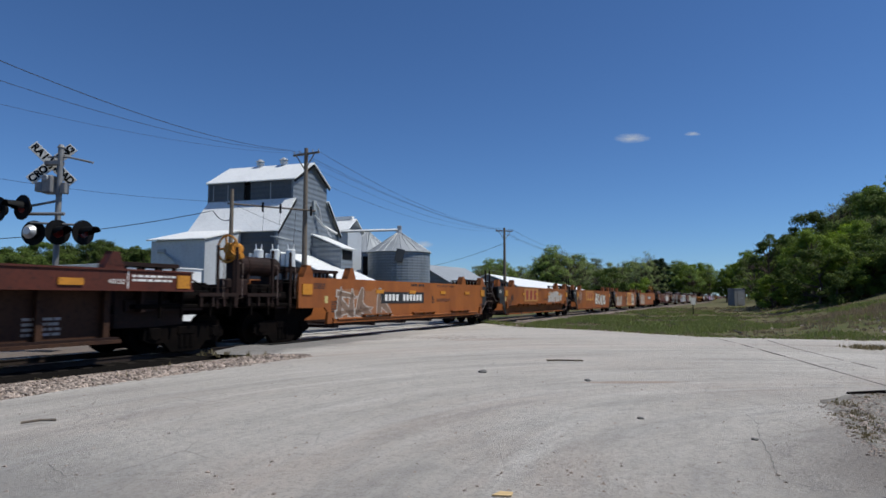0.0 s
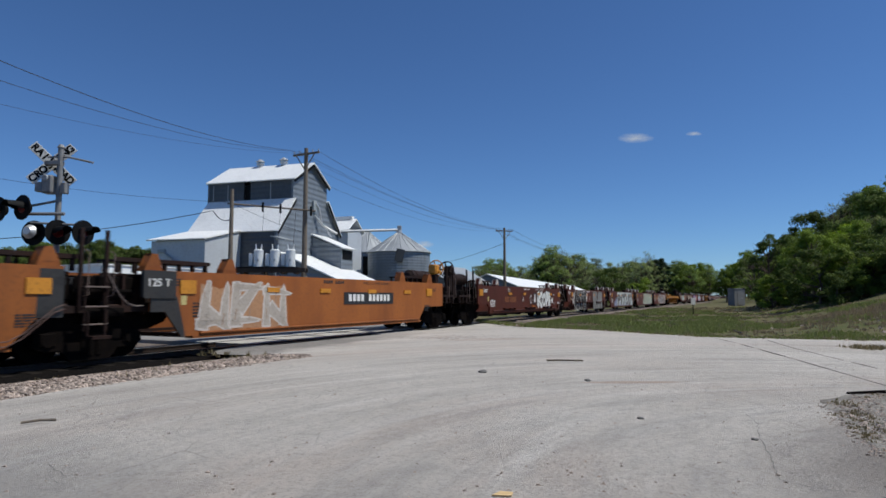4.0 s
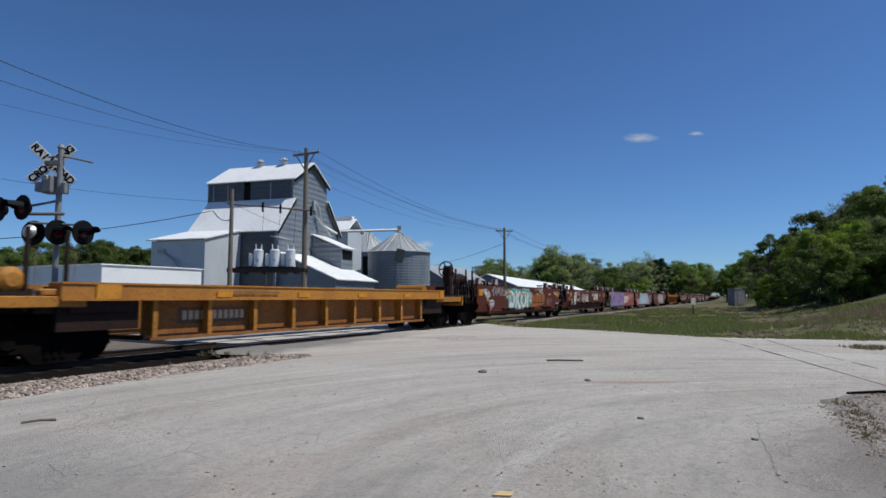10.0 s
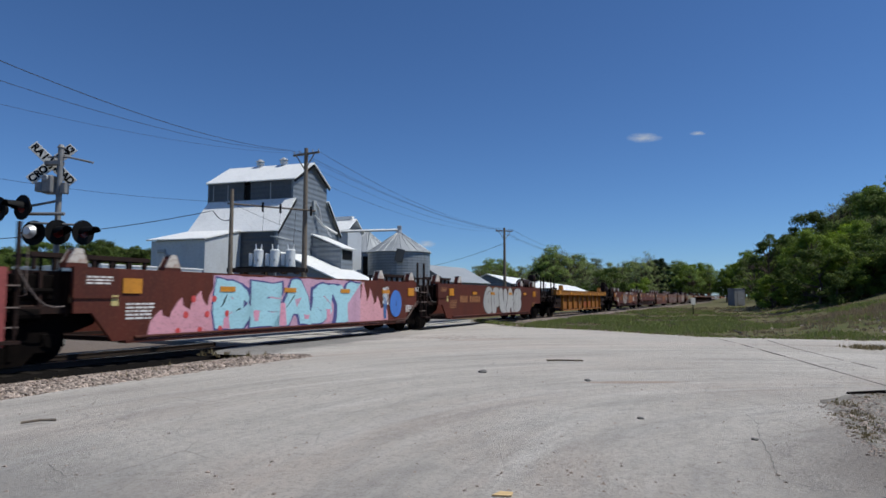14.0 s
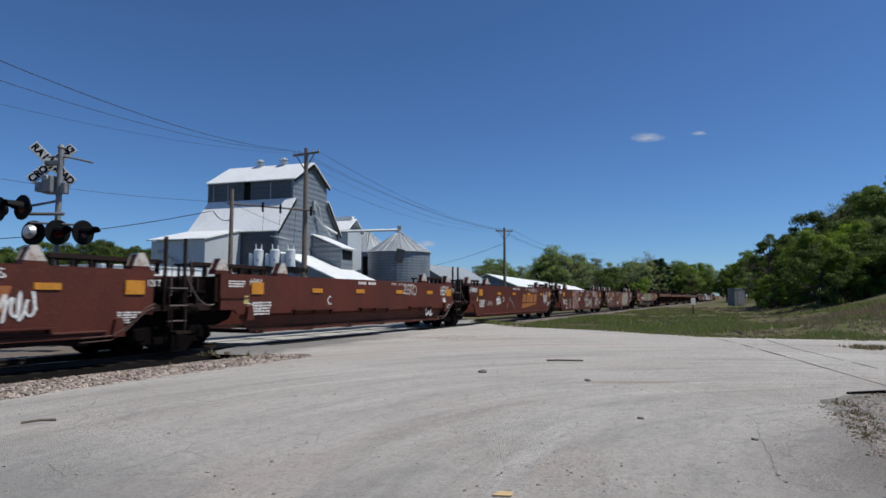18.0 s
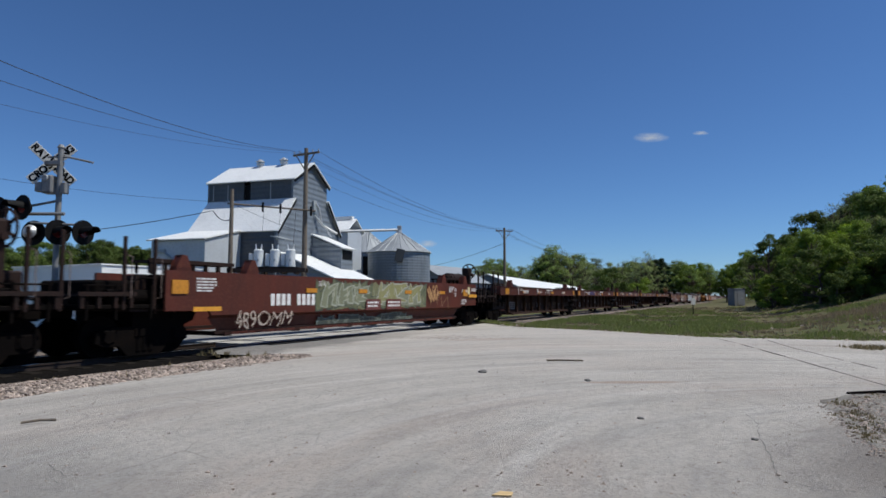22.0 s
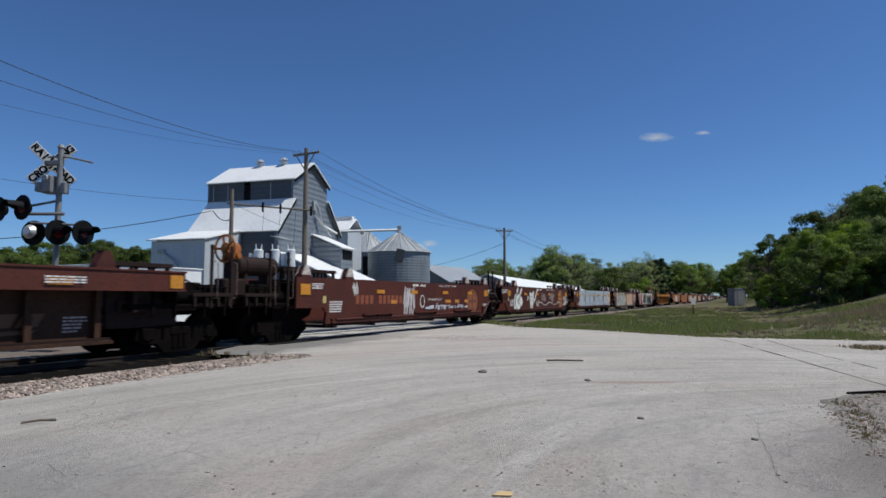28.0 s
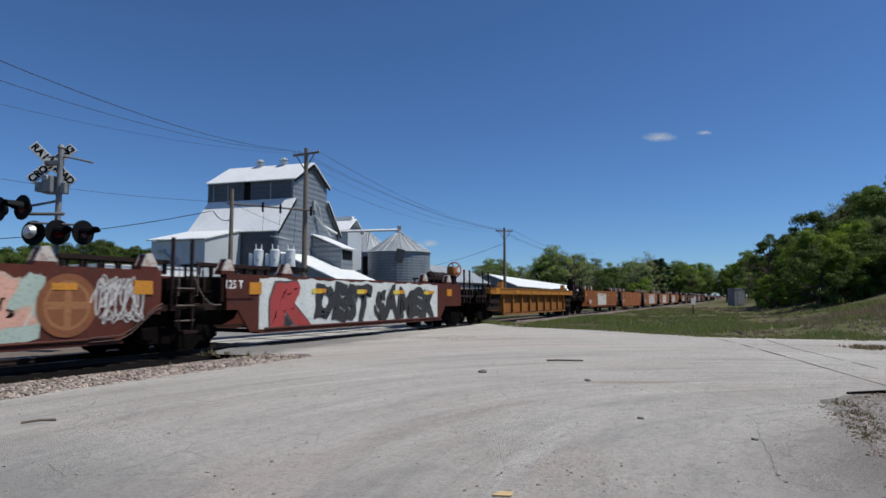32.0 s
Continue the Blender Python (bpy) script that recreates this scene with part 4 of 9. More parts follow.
# ---------------------------------------------------------------- trees


def leaf_mesh(name, clumps, leaves, spread, size, material, seed, squash=0.72):
    """A crown: many small leaf quads gathered round clump centres."""
    rng = random.Random(seed)
    verts, faces = [], []
    for c in clumps:
        for _ in range(leaves):
            d = Vector((rng.gauss(0, 1), rng.gauss(0, 1), rng.gauss(0, squash)))
            if d.z < 0 and rng.random() < 0.45:
                d.z = -d.z
            d = d.normalized() * spread * c[3] * (0.3 + 0.75 * rng.random() ** 0.6)
            d.z *= squash
            p = Vector(c[:3]) + d
            face = (d.normalized() + Vector((rng.gauss(0, 0.5), rng.gauss(0, 0.5), 0.45 + rng.gauss(0, 0.4)))).normalized()
            a = face.cross(Vector((rng.gauss(0, 1), rng.gauss(0, 1), rng.gauss(0, 1)))).normalized()
            b = face.cross(a)
            s = size * rng.uniform(0.6, 1.3)
            k = len(verts)
            verts += [p - a * s, p - b * s * 0.55, p + a * s, p + b * s * 0.55]
            faces.append((k, k + 1, k + 2, k + 3))
    me = bpy.data.meshes.new(name)
    me.from_pydata(verts, [], faces)
    me.materials.append(material)
    return me


def tree_kind(height, width, material, seed, bare=0.0, low=0.25, leaves=110, size=0.16, clumps=34, tuft=0.25):
    """Trunk with limbs, and a ragged crown; returns the two meshes."""
    rng = random.Random(seed)
    bm = B()
    lean = Vector((rng.uniform(-0.06, 0.06), rng.uniform(-0.06, 0.06), 1))
    r = 0.028 * height
    last = Vector((0, 0, -0.3))
    spine = [last]
    for k in range(1, 6):
        p = lean * (height * 0.8 * k / 5) + Vector((rng.uniform(-0.2, 0.2), rng.uniform(-0.2, 0.2), 0)) * (k > 1)
        cyl(bm, last, p, r * (1 - 0.17 * (k - 1)), r * (1 - 0.17 * k), seg=8, caps=False)
        last = p
        spine.append(p)
    cl = []
    for k in range(clumps):
        f = low + (1 - low) * (k + rng.random()) / clumps
        a = rng.uniform(0, 2 * math.pi)
        reach = width * math.sin(math.pi * min(0.97, 0.2 + 0.72 * (f - low) / (1 - low))) * rng.uniform(0.45, 1.05)
        tip = Vector((math.cos(a) * reach, math.sin(a) * reach, height * f * rng.uniform(0.92, 1.05)))
        root = spine[min(5, max(1, int(f * 5)))]
        root = Vector((root.x, root.y, min(root.z, tip.z - 0.05 * height)))
        mid = root.lerp(tip, 0.5) + Vector((0, 0, rng.uniform(-0.3, 0.1)))
        cyl(bm, root, mid, r * 0.3, r * 0.2, seg=5, caps=False)
        cyl(bm, mid, tip, r * 0.2, r * 0.06, seg=5, caps=False)
        for _ in range(2):
            twig = tip + Vector((rng.uniform(-1, 1), rng.uniform(-1, 1), rng.uniform(0.1, 1))) * width * 0.28
            cyl(bm, mid.lerp(tip, 0.7), twig, r * 0.08, r * 0.03, seg=4, caps=False)
        if rng.random() > bare:
            cl.append((*tip, rng.uniform(0.6, 1.25)))
    trunk = mesh_of(bm, M["bark"], "trunk")
    crown = leaf_mesh("crown", cl, leaves, width * tuft, size, material, seed + 1)
    return trunk, crown


KINDS = {
    "broad": tree_kind(9.0, 3.6, M["leaf"], 11, leaves=260, size=0.12, clumps=58),
    "broad2": tree_kind(8.0, 3.3, M["leaf_dark"], 12, leaves=260, size=0.12, clumps=56),
    "tall": tree_kind(12.0, 3.4, M["leaf_dark"], 13, leaves=280, size=0.12, clumps=64),
    "open": tree_kind(9.0, 3.4, M["leaf_dark"], 33, low=0.5, leaves=190, size=0.12, clumps=26, tuft=0.2),
    "budding": tree_kind(10.0, 3.2, M["leaf_pale"], 14, bare=0.2, leaves=64, size=0.13, clumps=60),
    "bare": tree_kind(9.5, 3.4, M["leaf_pale"], 15, bare=0.5, leaves=28, size=0.12, clumps=46),
    "shrub": tree_kind(3.6, 2.3, M["leaf"], 16, low=0.08, leaves=190, size=0.1, clumps=26),
    "shrub2": tree_kind(4.2, 2.5, M["leaf_dark"], 17, low=0.06, leaves=190, size=0.11, clumps=28),
    "bright": tree_kind(7.5, 3.4, M["leaf_bright"], 22, low=0.12, leaves=250, size=0.12, clumps=56),
    "distant": tree_kind(9.0, 3.6, M["leaf_mid"], 21, bare=0.1, leaves=85, size=0.17, clumps=56),
    "cedar": tree_kind(6.5, 1.5, M["evergreen"], 18, low=0.05, leaves=190, size=0.13, clumps=36),
}
LABELS = {"open": "open-crowned dark tree with sky between its limbs", "bright": "broadleaf tree in fresh leaf, sunlight put into its yellow-green", "distant": "broadleaf tree in spring leaf, distance haze in its pale green", "broad": "leafy green broadleaf tree in spring leaf", "broad2": "dark green broadleaf tree", "tall": "tall dark leafy tree", "budding": "thin tree with pale budding leaves",
          "bare": "half-bare grey tree with few buds", "shrub": "low bright green bush", "shrub2": "low dark green bush", "cedar": "dark pointed evergreen cedar tree"}


def plant(kind, x, y, scale, turn, group):
    t = new("shrub" if kind.startswith("shrub") else "tree")
    tagged(t, LABELS[kind], "bush" if kind.startswith("shrub") else "tree", group)
    trunk, crown = KINDS[kind]
    part("trunk", trunk, None, t)
    part("crown", crown, None, t)
    t.matrix_world = pose(x, y, bank(x, y), 0, 0, turn) @ Matrix.Diagonal((scale, scale, scale * random.uniform(0.92, 1.1), 1))
    return t


rng = random.Random(5)
# the wood on the bank
wood = "wood on the bank"
SKYLINE = ((0.47, 0.06), (0.485, 0.09), (0.5, 0.115), (0.535, 0.122), (0.555, 0.105), (0.572, 0.145), (0.61, 0.158), (0.645, 0.152), (0.69, 0.19), (0.73, 0.215), (0.9, 0.24))


def skyline(r):
    for (a, za), (b, zb) in zip(SKYLINE[:-1], SKYLINE[1:]):
        if r <= b:
            return za + (zb - za) * max(0.0, r - a) / (b - a)
    return SKYLINE[-1][1]


HEIGHTS = {"open": 9.0, "broad": 9.0, "broad2": 8.0, "tall": 12.0, "budding": 10.0, "bare": 9.5, "bright": 7.5}
for row, (y0, y1, share, kinds, count) in enumerate((
        (60, 76, 1.0, ("tall", "broad2", "broad", "broad", "broad2"), 26),
        (50, 60, 0.82, ("bright", "bright", "budding", "broad", "bright"), 18),
        (42, 50, 0.6, ("bright", "broad2", "broad", "bright"), 14))):
    for k in range(count):
        ratio = (0.545, 0.585, 0.63)[row] + (0.33, 0.3, 0.26)[row] * (k + rng.random()) / count
        y = rng.uniform(y0, y1)
        kind = rng.choice(kinds)
        # dark leaves at the wood's left end stand in for the shade there
        if ratio < 0.615 and kind in ("bright", "budding", "bare"):
            kind = "broad2"
        want = max(3.0, 1.17 + y * skyline(ratio) * share * (rng.uniform(0.72, 1.08) if row == 0 else rng.uniform(0.84, 1.02)) - bank(ratio * y, y))
        plant(kind, ratio * y, y, want / HEIGHTS[kind] / 1.2, rng.uniform(0, 360), wood)
plant("open", 0.537 * 62, 62, 0.74, 140, wood)
plant("bare", 0.515 * 66, 66, 0.62, 210, wood)
for ratio, y, size in ((0.65, 70, 0.93), (0.665, 72, 0.98), (0.68, 69, 0.98)):
    plant("bare", ratio * y, y, size, 400 * ratio, wood)
for k in range(34):
    ratio = 0.525 + 0.36 * rng.random()
    y = rng.uniform(37, 44) if ratio > 0.6 else rng.uniform(52, 62)
    plant(rng.choice(["shrub", "shrub2", "shrub2"]), ratio * y, y, rng.uniform(0.5, 0.9), rng.uniform(0, 360), wood)
# far tree line beyond the sheds
line = "far tree line"
for k in range(84):
    ratio = 0.06 + 0.45 * (k + rng.random()) / 84
    y = rng.uniform(205, 250) if ratio < 0.25 else rng.uniform(140, 175)
    x = ratio * y
    rise = 0.068 - 0.012 * (ratio > 0.34) + 0.012 * math.sin(ratio * 40)
    kind = rng.choice(["distant", "budding", "bare", "budding", "bare", "budding"]) if ratio < 0.35 else rng.choice(["distant", "broad2", "cedar", "distant", "broad"])
    h = {"broad": 9.0, "distant": 9.0, "broad2": 8.0, "budding": 10.0, "bare": 9.5, "cedar": 6.5}[kind]
    off = -0.8956 * x + 0.4448 * y - TRACK_OFF
    if off < 7 and ratio < 0.5:
        continue
    plant(kind, x, y, (y * rise * rng.uniform(0.72, 1.02) + 1.4) / h, rng.uniform(0, 360), line)
for k in range(44):
    ratio = 0.03 + 0.5 * (k + rng.random()) / 44
    y = rng.uniform(198, 206) if ratio < 0.25 else rng.uniform(118, 134)
    off = -0.8956 * ratio * y + 0.4448 * y - TRACK_OFF
    if off > 7 or ratio > 0.51:
        plant(rng.choice(["shrub", "shrub2", "shrub"]), ratio * y, y, rng.uniform(1.0, 1.7), rng.uniform(0, 360), line)
# the belt that closes the view down the line
for k in range(40):
    ratio = 0.33 + 0.2 * (k + rng.random()) / 40
    y = rng.uniform(400, 470)
    off = -0.8956 * ratio * y + 0.4448 * y - TRACK_OFF
    if abs(off) < 9:
        continue
    kind = rng.choice(["broad", "distant", "cedar", "distant", "broad"])
    plant(kind, ratio * y, y, (y * rng.uniform(0.04, 0.056) + 1.5) / {"broad": 9.0, "distant": 9.0, "cedar": 6.5}[kind], rng.uniform(0, 360), line)
for k in range(9):
    ratio, y = 0.464 + 0.006 * k, rng.uniform(165, 190)
    plant("distant" if k % 2 else "broad", ratio * y, y, y * 0.052 / 9.0, rng.uniform(0, 360), line)
# trees left of the elevator
back = "trees beyond the elevator"
for k in range(44):
    ratio = -0.8 + 0.34 * (k + rng.random()) / 44
    y = rng.uniform(58, 90)
    kind = rng.choice(["broad2", "tall", "broad2"])
    h = {"tall": 12.0, "broad": 9.0, "broad2": 8.0, "budding": 10.0}[kind]
    plant(kind, ratio * y, y, (y * rng.uniform(0.05, 0.085) + 1.5) / h, rng.uniform(0, 360), back)
for k in range(20):
    ratio = -0.85 + 0.45 * (k + rng.random()) / 20
    y = rng.uniform(50, 60)
    plant("shrub2", ratio * y, y, rng.uniform(0.8, 1.2), rng.uniform(0, 360), back)

# ---------------------------------------------------------------- grass, stones, debris


def tufts(name, label, places, blades, height, material, seed):
    rng = random.Random(seed)
    verts, faces = [], []
    for x, y, z, s in places:
        for _ in range(blades):
            a = rng.uniform(0, 2 * math.pi)
            bx, by = x + rng.gauss(0, 0.09 * s), y + rng.gauss(0, 0.09 * s)
            h = height * s * rng.uniform(0.5, 1.2)
            w = 0.002 + 0.003 * rng.random() + 0.0007 * math.hypot(x, y)
            lx, ly = math.cos(a) * h * 0.4, math.sin(a) * h * 0.4
            c, d = -math.sin(a) * w, math.cos(a) * w
            k = len(verts)
            verts += [(bx - c, by - d, z - 0.02), (bx + c, by + d, z - 0.02), (bx + lx, by + ly, z + h)]
            faces.append((k, k + 1, k + 2))
    me = bpy.data.meshes.new(name)
    me.from_pydata(verts, [], faces)
    me.materials.append(material)
    return tagged(new(name, me), label, "grass", kind="stuff")


rng = random.Random(21)
spots, dry_spots = [], []
while len(spots) < 7600:
    x, y = rng.uniform(2, 60), rng.uniform(16, 80)
    off = -0.8956 * x + 0.4448 * y - TRACK_OFF
    if off > -2.9:
        continue
    edge = 19.2 + (8.2 - x) * 1.72 if x < 8.2 else 19.2 - (x - 8.2) * 0.36
    if y < edge + 0.1 or rng.random() > 26.0 / y:
        continue
    if noise.noise(Vector((x * 0.25, y * 0.25, 1))) + rng.uniform(-0.35, 0.35) > -0.03 + 0.035 * max(0, x - 9):
        spots.append((x, y, bank(x, y), 0.35 + 1.15 * rng.random() ** 1.7))
    elif len(dry_spots) < 5000:
        dry_spots.append((x, y, bank(x, y), rng.uniform(0.4, 1.1)))
edges = (((30, 14.5), (12.6, 17.6)), ((12.6, 17.6), (8.2, 19.2)), ((8.2, 19.2), (3.4, 27.5)), ((3.4, 27.5), (1.9, 32.8)))
for (ax, ay), (bx, by) in edges:
    for k in range(int(26 * math.hypot(bx - ax, by - ay))):
        f = rng.random()
        x, y = ax + (bx - ax) * f + rng.gauss(0.02, 0.1), ay + (by - ay) * f + rng.gauss(0.06, 0.14)
        (spots if rng.random() < 0.7 else dry_spots).append((x, y, max(bank(x, y), -0.08), rng.uniform(0.4, 1.3)))
tufts("grass", "patchy green spring grass on the bank", spots, 22, 0.11, M["grass"], 1)
for k in range(900):
    x, y = rng.gauss(19.5, 2.8), rng.gauss(26, 2.4)
    if y > 22:
        dry_spots.append((x, y, bank(x, y), rng.uniform(0.8, 1.7)))
tufts("dry_grass", "dry straw-coloured grass on the bank", dry_spots, 18, 0.11, M["dry"], 2)
weeds = []
for k in range(16):
    p = on_track(rng.uniform(9.8, 10.8), rng.uniform(-4.2, -1.9))
    weeds.append((p.x, p.y, -0.1, rng.uniform(0.25, 0.55)))
for k in range(60):
    s = rng.uniform(1.0, 11.5)
    o = rng.uniform(-4.6, -2.6)
    p = on_track(s, o)
    weeds.append((p.x, p.y, bed_z(o), rng.uniform(0.2, 0.6)))
for k in range(260):
    x = rng.uniform(9.9, 12.6)
    weeds.append((x, 14.9 - 0.2 * (x - 9.9) + rng.gauss(0, 0.25), -0.06, rng.uniform(0.3, 0.75)))
while len(weeds) < 900:
    x, y = rng.uniform(3.5, 8.5), rng.uniform(4.2, 9.0)
    edge = 4.38 + (y - 7) * (0.4 if y < 7 else 1.0)
    if y < 8.0 and x > edge - 0.1 and (x < edge + 0.28 or y > 7.6) and noise.noise(Vector((x * 1.7, y * 1.7, 0))) > -0.15:
        weeds.append((x, y, -0.05, 0.05 + 0.16 * rng.random() ** 2))
tufts("weeds", "small weeds in the ballast", weeds, 9, 0.17, leafy("weedy_green", (0.15, 0.13, 0.06), (0.34, 0.27, 0.16)), 3)


def stones(name, label, places, seed, material):
    """Loose angular stones, one mesh."""
    rng = random.Random(seed)
    verts, faces = [], []
    for x, y, z, s in places:
        k = len(verts)
        for dx, dy, dz in ((-1, -0.7, 0), (0.9, -0.8, 0), (1, 0.7, 0.1), (-0.8, 0.9, 0), (-0.5, -0.4, 0.9), (0.55, -0.3, 0.8), (0.2, 0.6, 1.0)):
            verts.append((x + s * (dx + rng.uniform(-0.35, 0.35)), y + s * (dy + rng.uniform(-0.35, 0.35)), z + s * (dz * 0.8 + rng.uniform(-0.15, 0.2))))
        faces += [(k, k + 1, k + 5, k + 4), (k + 1, k + 2, k + 5), (k + 2, k + 6, k + 5), (k + 2, k + 3, k + 6), (k + 3, k, k + 4), (k + 3, k + 4, k + 6), (k + 4, k + 5, k + 6)]
    me = bpy.data.meshes.new(name)
    me.from_pydata(verts, [], faces)
    me.materials.append(material)
    return tagged(new(name, me), label, "stones", kind="stuff")


rng = random.Random(31)
pl = []
for k in range(17000):
    s = rng.uniform(-9, 13.6)
    o = -2.6 - 2.4 * rng.random() ** 0.8
    p = on_track(s, o)
    if s > 10.9 + 0.12 * (o + 4.5):
        continue
    pl.append((p.x, p.y, bed_z(o) - 0.004, rng.uniform(0.016, 0.046)))
stones("ballast_stones", "loose brown and grey ballast stones beside the rails", pl, 1, M["stone"])
pl = []
for k in range(2600):
    s = 34 + 90 * rng.random() ** 2
    p = on_track(s, rng.uniform(-3.4, -1.2))
    pl.append((p.x, p.y, -0.22, rng.uniform(0.03, 0.08)))
stones("far_ballast_stones", "pale ballast stones along the far track", pl, 2, M["stone"])
pl = []
for k in range(2400):
    y = 3.6 + 14 * rng.random() ** 1.6
    x = rng.uniform(-0.72, 0.74) * y
    if -0.8956 * x + 0.4448 * y > 8.1:
        continue
    pl.append((x, y, yard_z(x, y) - 0.001, rng.uniform(0.002, 0.004) + 0.012 * rng.random() ** 9))
for k in range(330):
    x, y = rng.gauss(0.2, 1.0), rng.gauss(19.8, 0.55)
    pl.append((x, y, yard_z(x, y) - 0.002, rng.uniform(0.008, 0.022)))
for cx, cy in ((-4.5, 6.7), (1.0, 4.2), (0.7, 4.5)):
    for k in range(9):
        x, y = cx + rng.gauss(0, 0.35), cy + rng.gauss(0, 0.3)
        pl.append((x, y, YARD_Z - 0.001, rng.uniform(0.006, 0.014)))
stones("yard_pebbles", "scattered small pebbles on the yard", pl, 3, M["stone"])
pl = []
while len(pl) < 7000:
    x, y = rng.uniform(3.5, 8.5), rng.uniform(4.2, 9.0)
    if y < 7.85 and x > 4.4 + (y - 7) * (0.4 if y < 7 else 1.0) + 0.12 * noise.noise(Vector((x, y, 0))):
        pl.append((x, y, YARD_Z, rng.uniform(0.006, 0.014) + 0.018 * rng.random() ** 4))
for (ax, ay), (bx, by) in edges:
    for k in range(int(5 * math.hypot(bx - ax, by - ay))):
        f = rng.random()
        pl.append((ax + (bx - ax) * f + rng.gauss(0, 0.25), ay + (by - ay) * f + rng.gauss(0.05, 0.3), YARD_Z, rng.uniform(0.02, 0.06)))
for k in range(60):
    x, y = rng.uniform(12, 24), rng.uniform(19, 30)
    pl.append((x, y, bank(x, y), rng.uniform(0.03, 0.1)))
patch_line = uneven((4.42, 7.28), (5.18, 7.9), 6, 0.05, 41) + uneven((5.18, 7.9), (8.4, 8.0), 8, 0.04, 42) + uneven((8.4, 8.0), (8.4, 3.8), 4, 0.0, 43) + uneven((8.4, 3.8), (3.4, 4.7), 10, 0.06, 44) + uneven((3.4, 4.7), (4.42, 7.28), 18, 0.07, 45)
for x, y in patch_line[-19:] * 26:
    pl.append((x + rng.gauss(0.03, 0.07), y + rng.gauss(0, 0.09), YARD_Z, 0.004 + 0.014 * rng.random() ** 3))
gravel = B()
gravel.faces.new([gravel.verts.new((x, y, YARD_Z + 0.004)) for x, y in patch_line])
bmesh.ops.triangulate(gravel, faces=gravel.faces[:])
bmesh.ops.recalc_face_normals(gravel, faces=gravel.faces[:])
if gravel.faces[:][0].normal.z < 0:
    bmesh.ops.reverse_faces(gravel, faces=gravel.faces[:])
solid("gravel_patch", gravel, surface("pale_loose_gravel", (0.3, 0.28, 0.25), (0.11, 0.092, 0.072), (0.07, 0.058, 0.046), scale=3.4, rough=0.95, bump=0.9, fine=38, bump_dist=0.03, amount=0.9), "pale loose gravel with dry weeds beside the yard", "gravel", kind="structure")
stones("verge_stones", "loose pale stones on the weedy verge", pl, 4, M["stone"])
for (x, y, r, lab) in ((0.66, 10.15, 0.075, "dark lump of asphalt on the yard"), (2.14, 9.13, 0.05, "flat brown stone on the yard"), (2.69, 5.38, 0.03, "small dark stone on the yard"), (2.0, 6.3, 0.035, "flat brown chip on the yard")):
    bm = B()
    bmesh.ops.create_icosphere(bm, subdivisions=2, radius=r)
    for v in bm.verts:
        v.co *= 1 + 0.35 * noise.noise(v.co * 20)
        v.co.z *= 0.45
    solid("stone", bm, M["asphalt"], lab, "stone", m=pose(x, y, YARD_Z + r * 0.2), smooth=False)
stick = tube(B(), [(1.99, 11.85, -0.03), (2.3, 11.82, -0.025), (2.68, 11.8, -0.03)], 0.016, 6)
solid("stick", stick, M["bark"], "thin dark rod lying on the yard", "rod")
solid("stick", tube(B(), [(-4.13, 6.08, -0.05), (-4.0, 6.16, -0.04), (-3.86, 6.2, -0.045)], 0.014, 6), M["pole"], "short brown piece of wood on the yard", "wood")
solid("leaf_scrap", slab(B(), [(0.3, 3.87), (0.42, 3.86), (0.44, 3.93), (0.36, 3.95)], "z", YARD_Z + 0.004, YARD_Z + 0.012), paint((0.6, 0.42, 0.2)), "dry tan scrap on the yard", "scrap")

# cracks in the old concrete under the dust
def crack(points, width, seed, label="dark crack in the yard surface"):
    rng = random.Random(seed)
    bm = B()
    pts = []
    for a, b in zip(points[:-1], points[1:]):
        for i in range(8):
            f = i / 8
            pts.append((a[0] + (b[0] - a[0]) * f + rng.uniform(-0.012, 0.012), a[1] + (b[1] - a[1]) * f + rng.uniform(-0.012, 0.012)))
    pts.append(points[-1])
    l = [bm.verts.new((x - width * rng.uniform(0.3, 1), y, YARD_Z + 0.004)) for x, y in pts]
    r = [bm.verts.new((x + width * rng.uniform(0.3, 1), y + 0.004, YARD_Z + 0.004)) for x, y in pts]
    for i in range(len(pts) - 1):
        bm.faces.new((l[i], l[i + 1], r[i + 1], r[i]))
    bmesh.ops.recalc_face_normals(bm, faces=bm.faces[:])
    solid("crack", bm, M["asphalt"], label, "crack", kind="structure")


crack([(3.22, 6.65), (3.08, 6.1), (2.77, 5.44), (2.52, 4.8), (2.27, 4.22), (2.39, 4.03), (2.6, 3.95)], 0.006, 1)
crack([(-2.94, 4.15), (-2.7, 4.25), (-2.5, 4.12), (-2.26, 4.28), (-1.7, 4.42)], 0.003, 2)
crack([(3.3, 7.4), (3.6, 7.6), (3.95, 7.55)], 0.004, 4)
crack([(-2.9, 4.6), (-2.6, 4.3), (-2.1, 4.35), (-1.5, 4.6)], 0.003, 3)

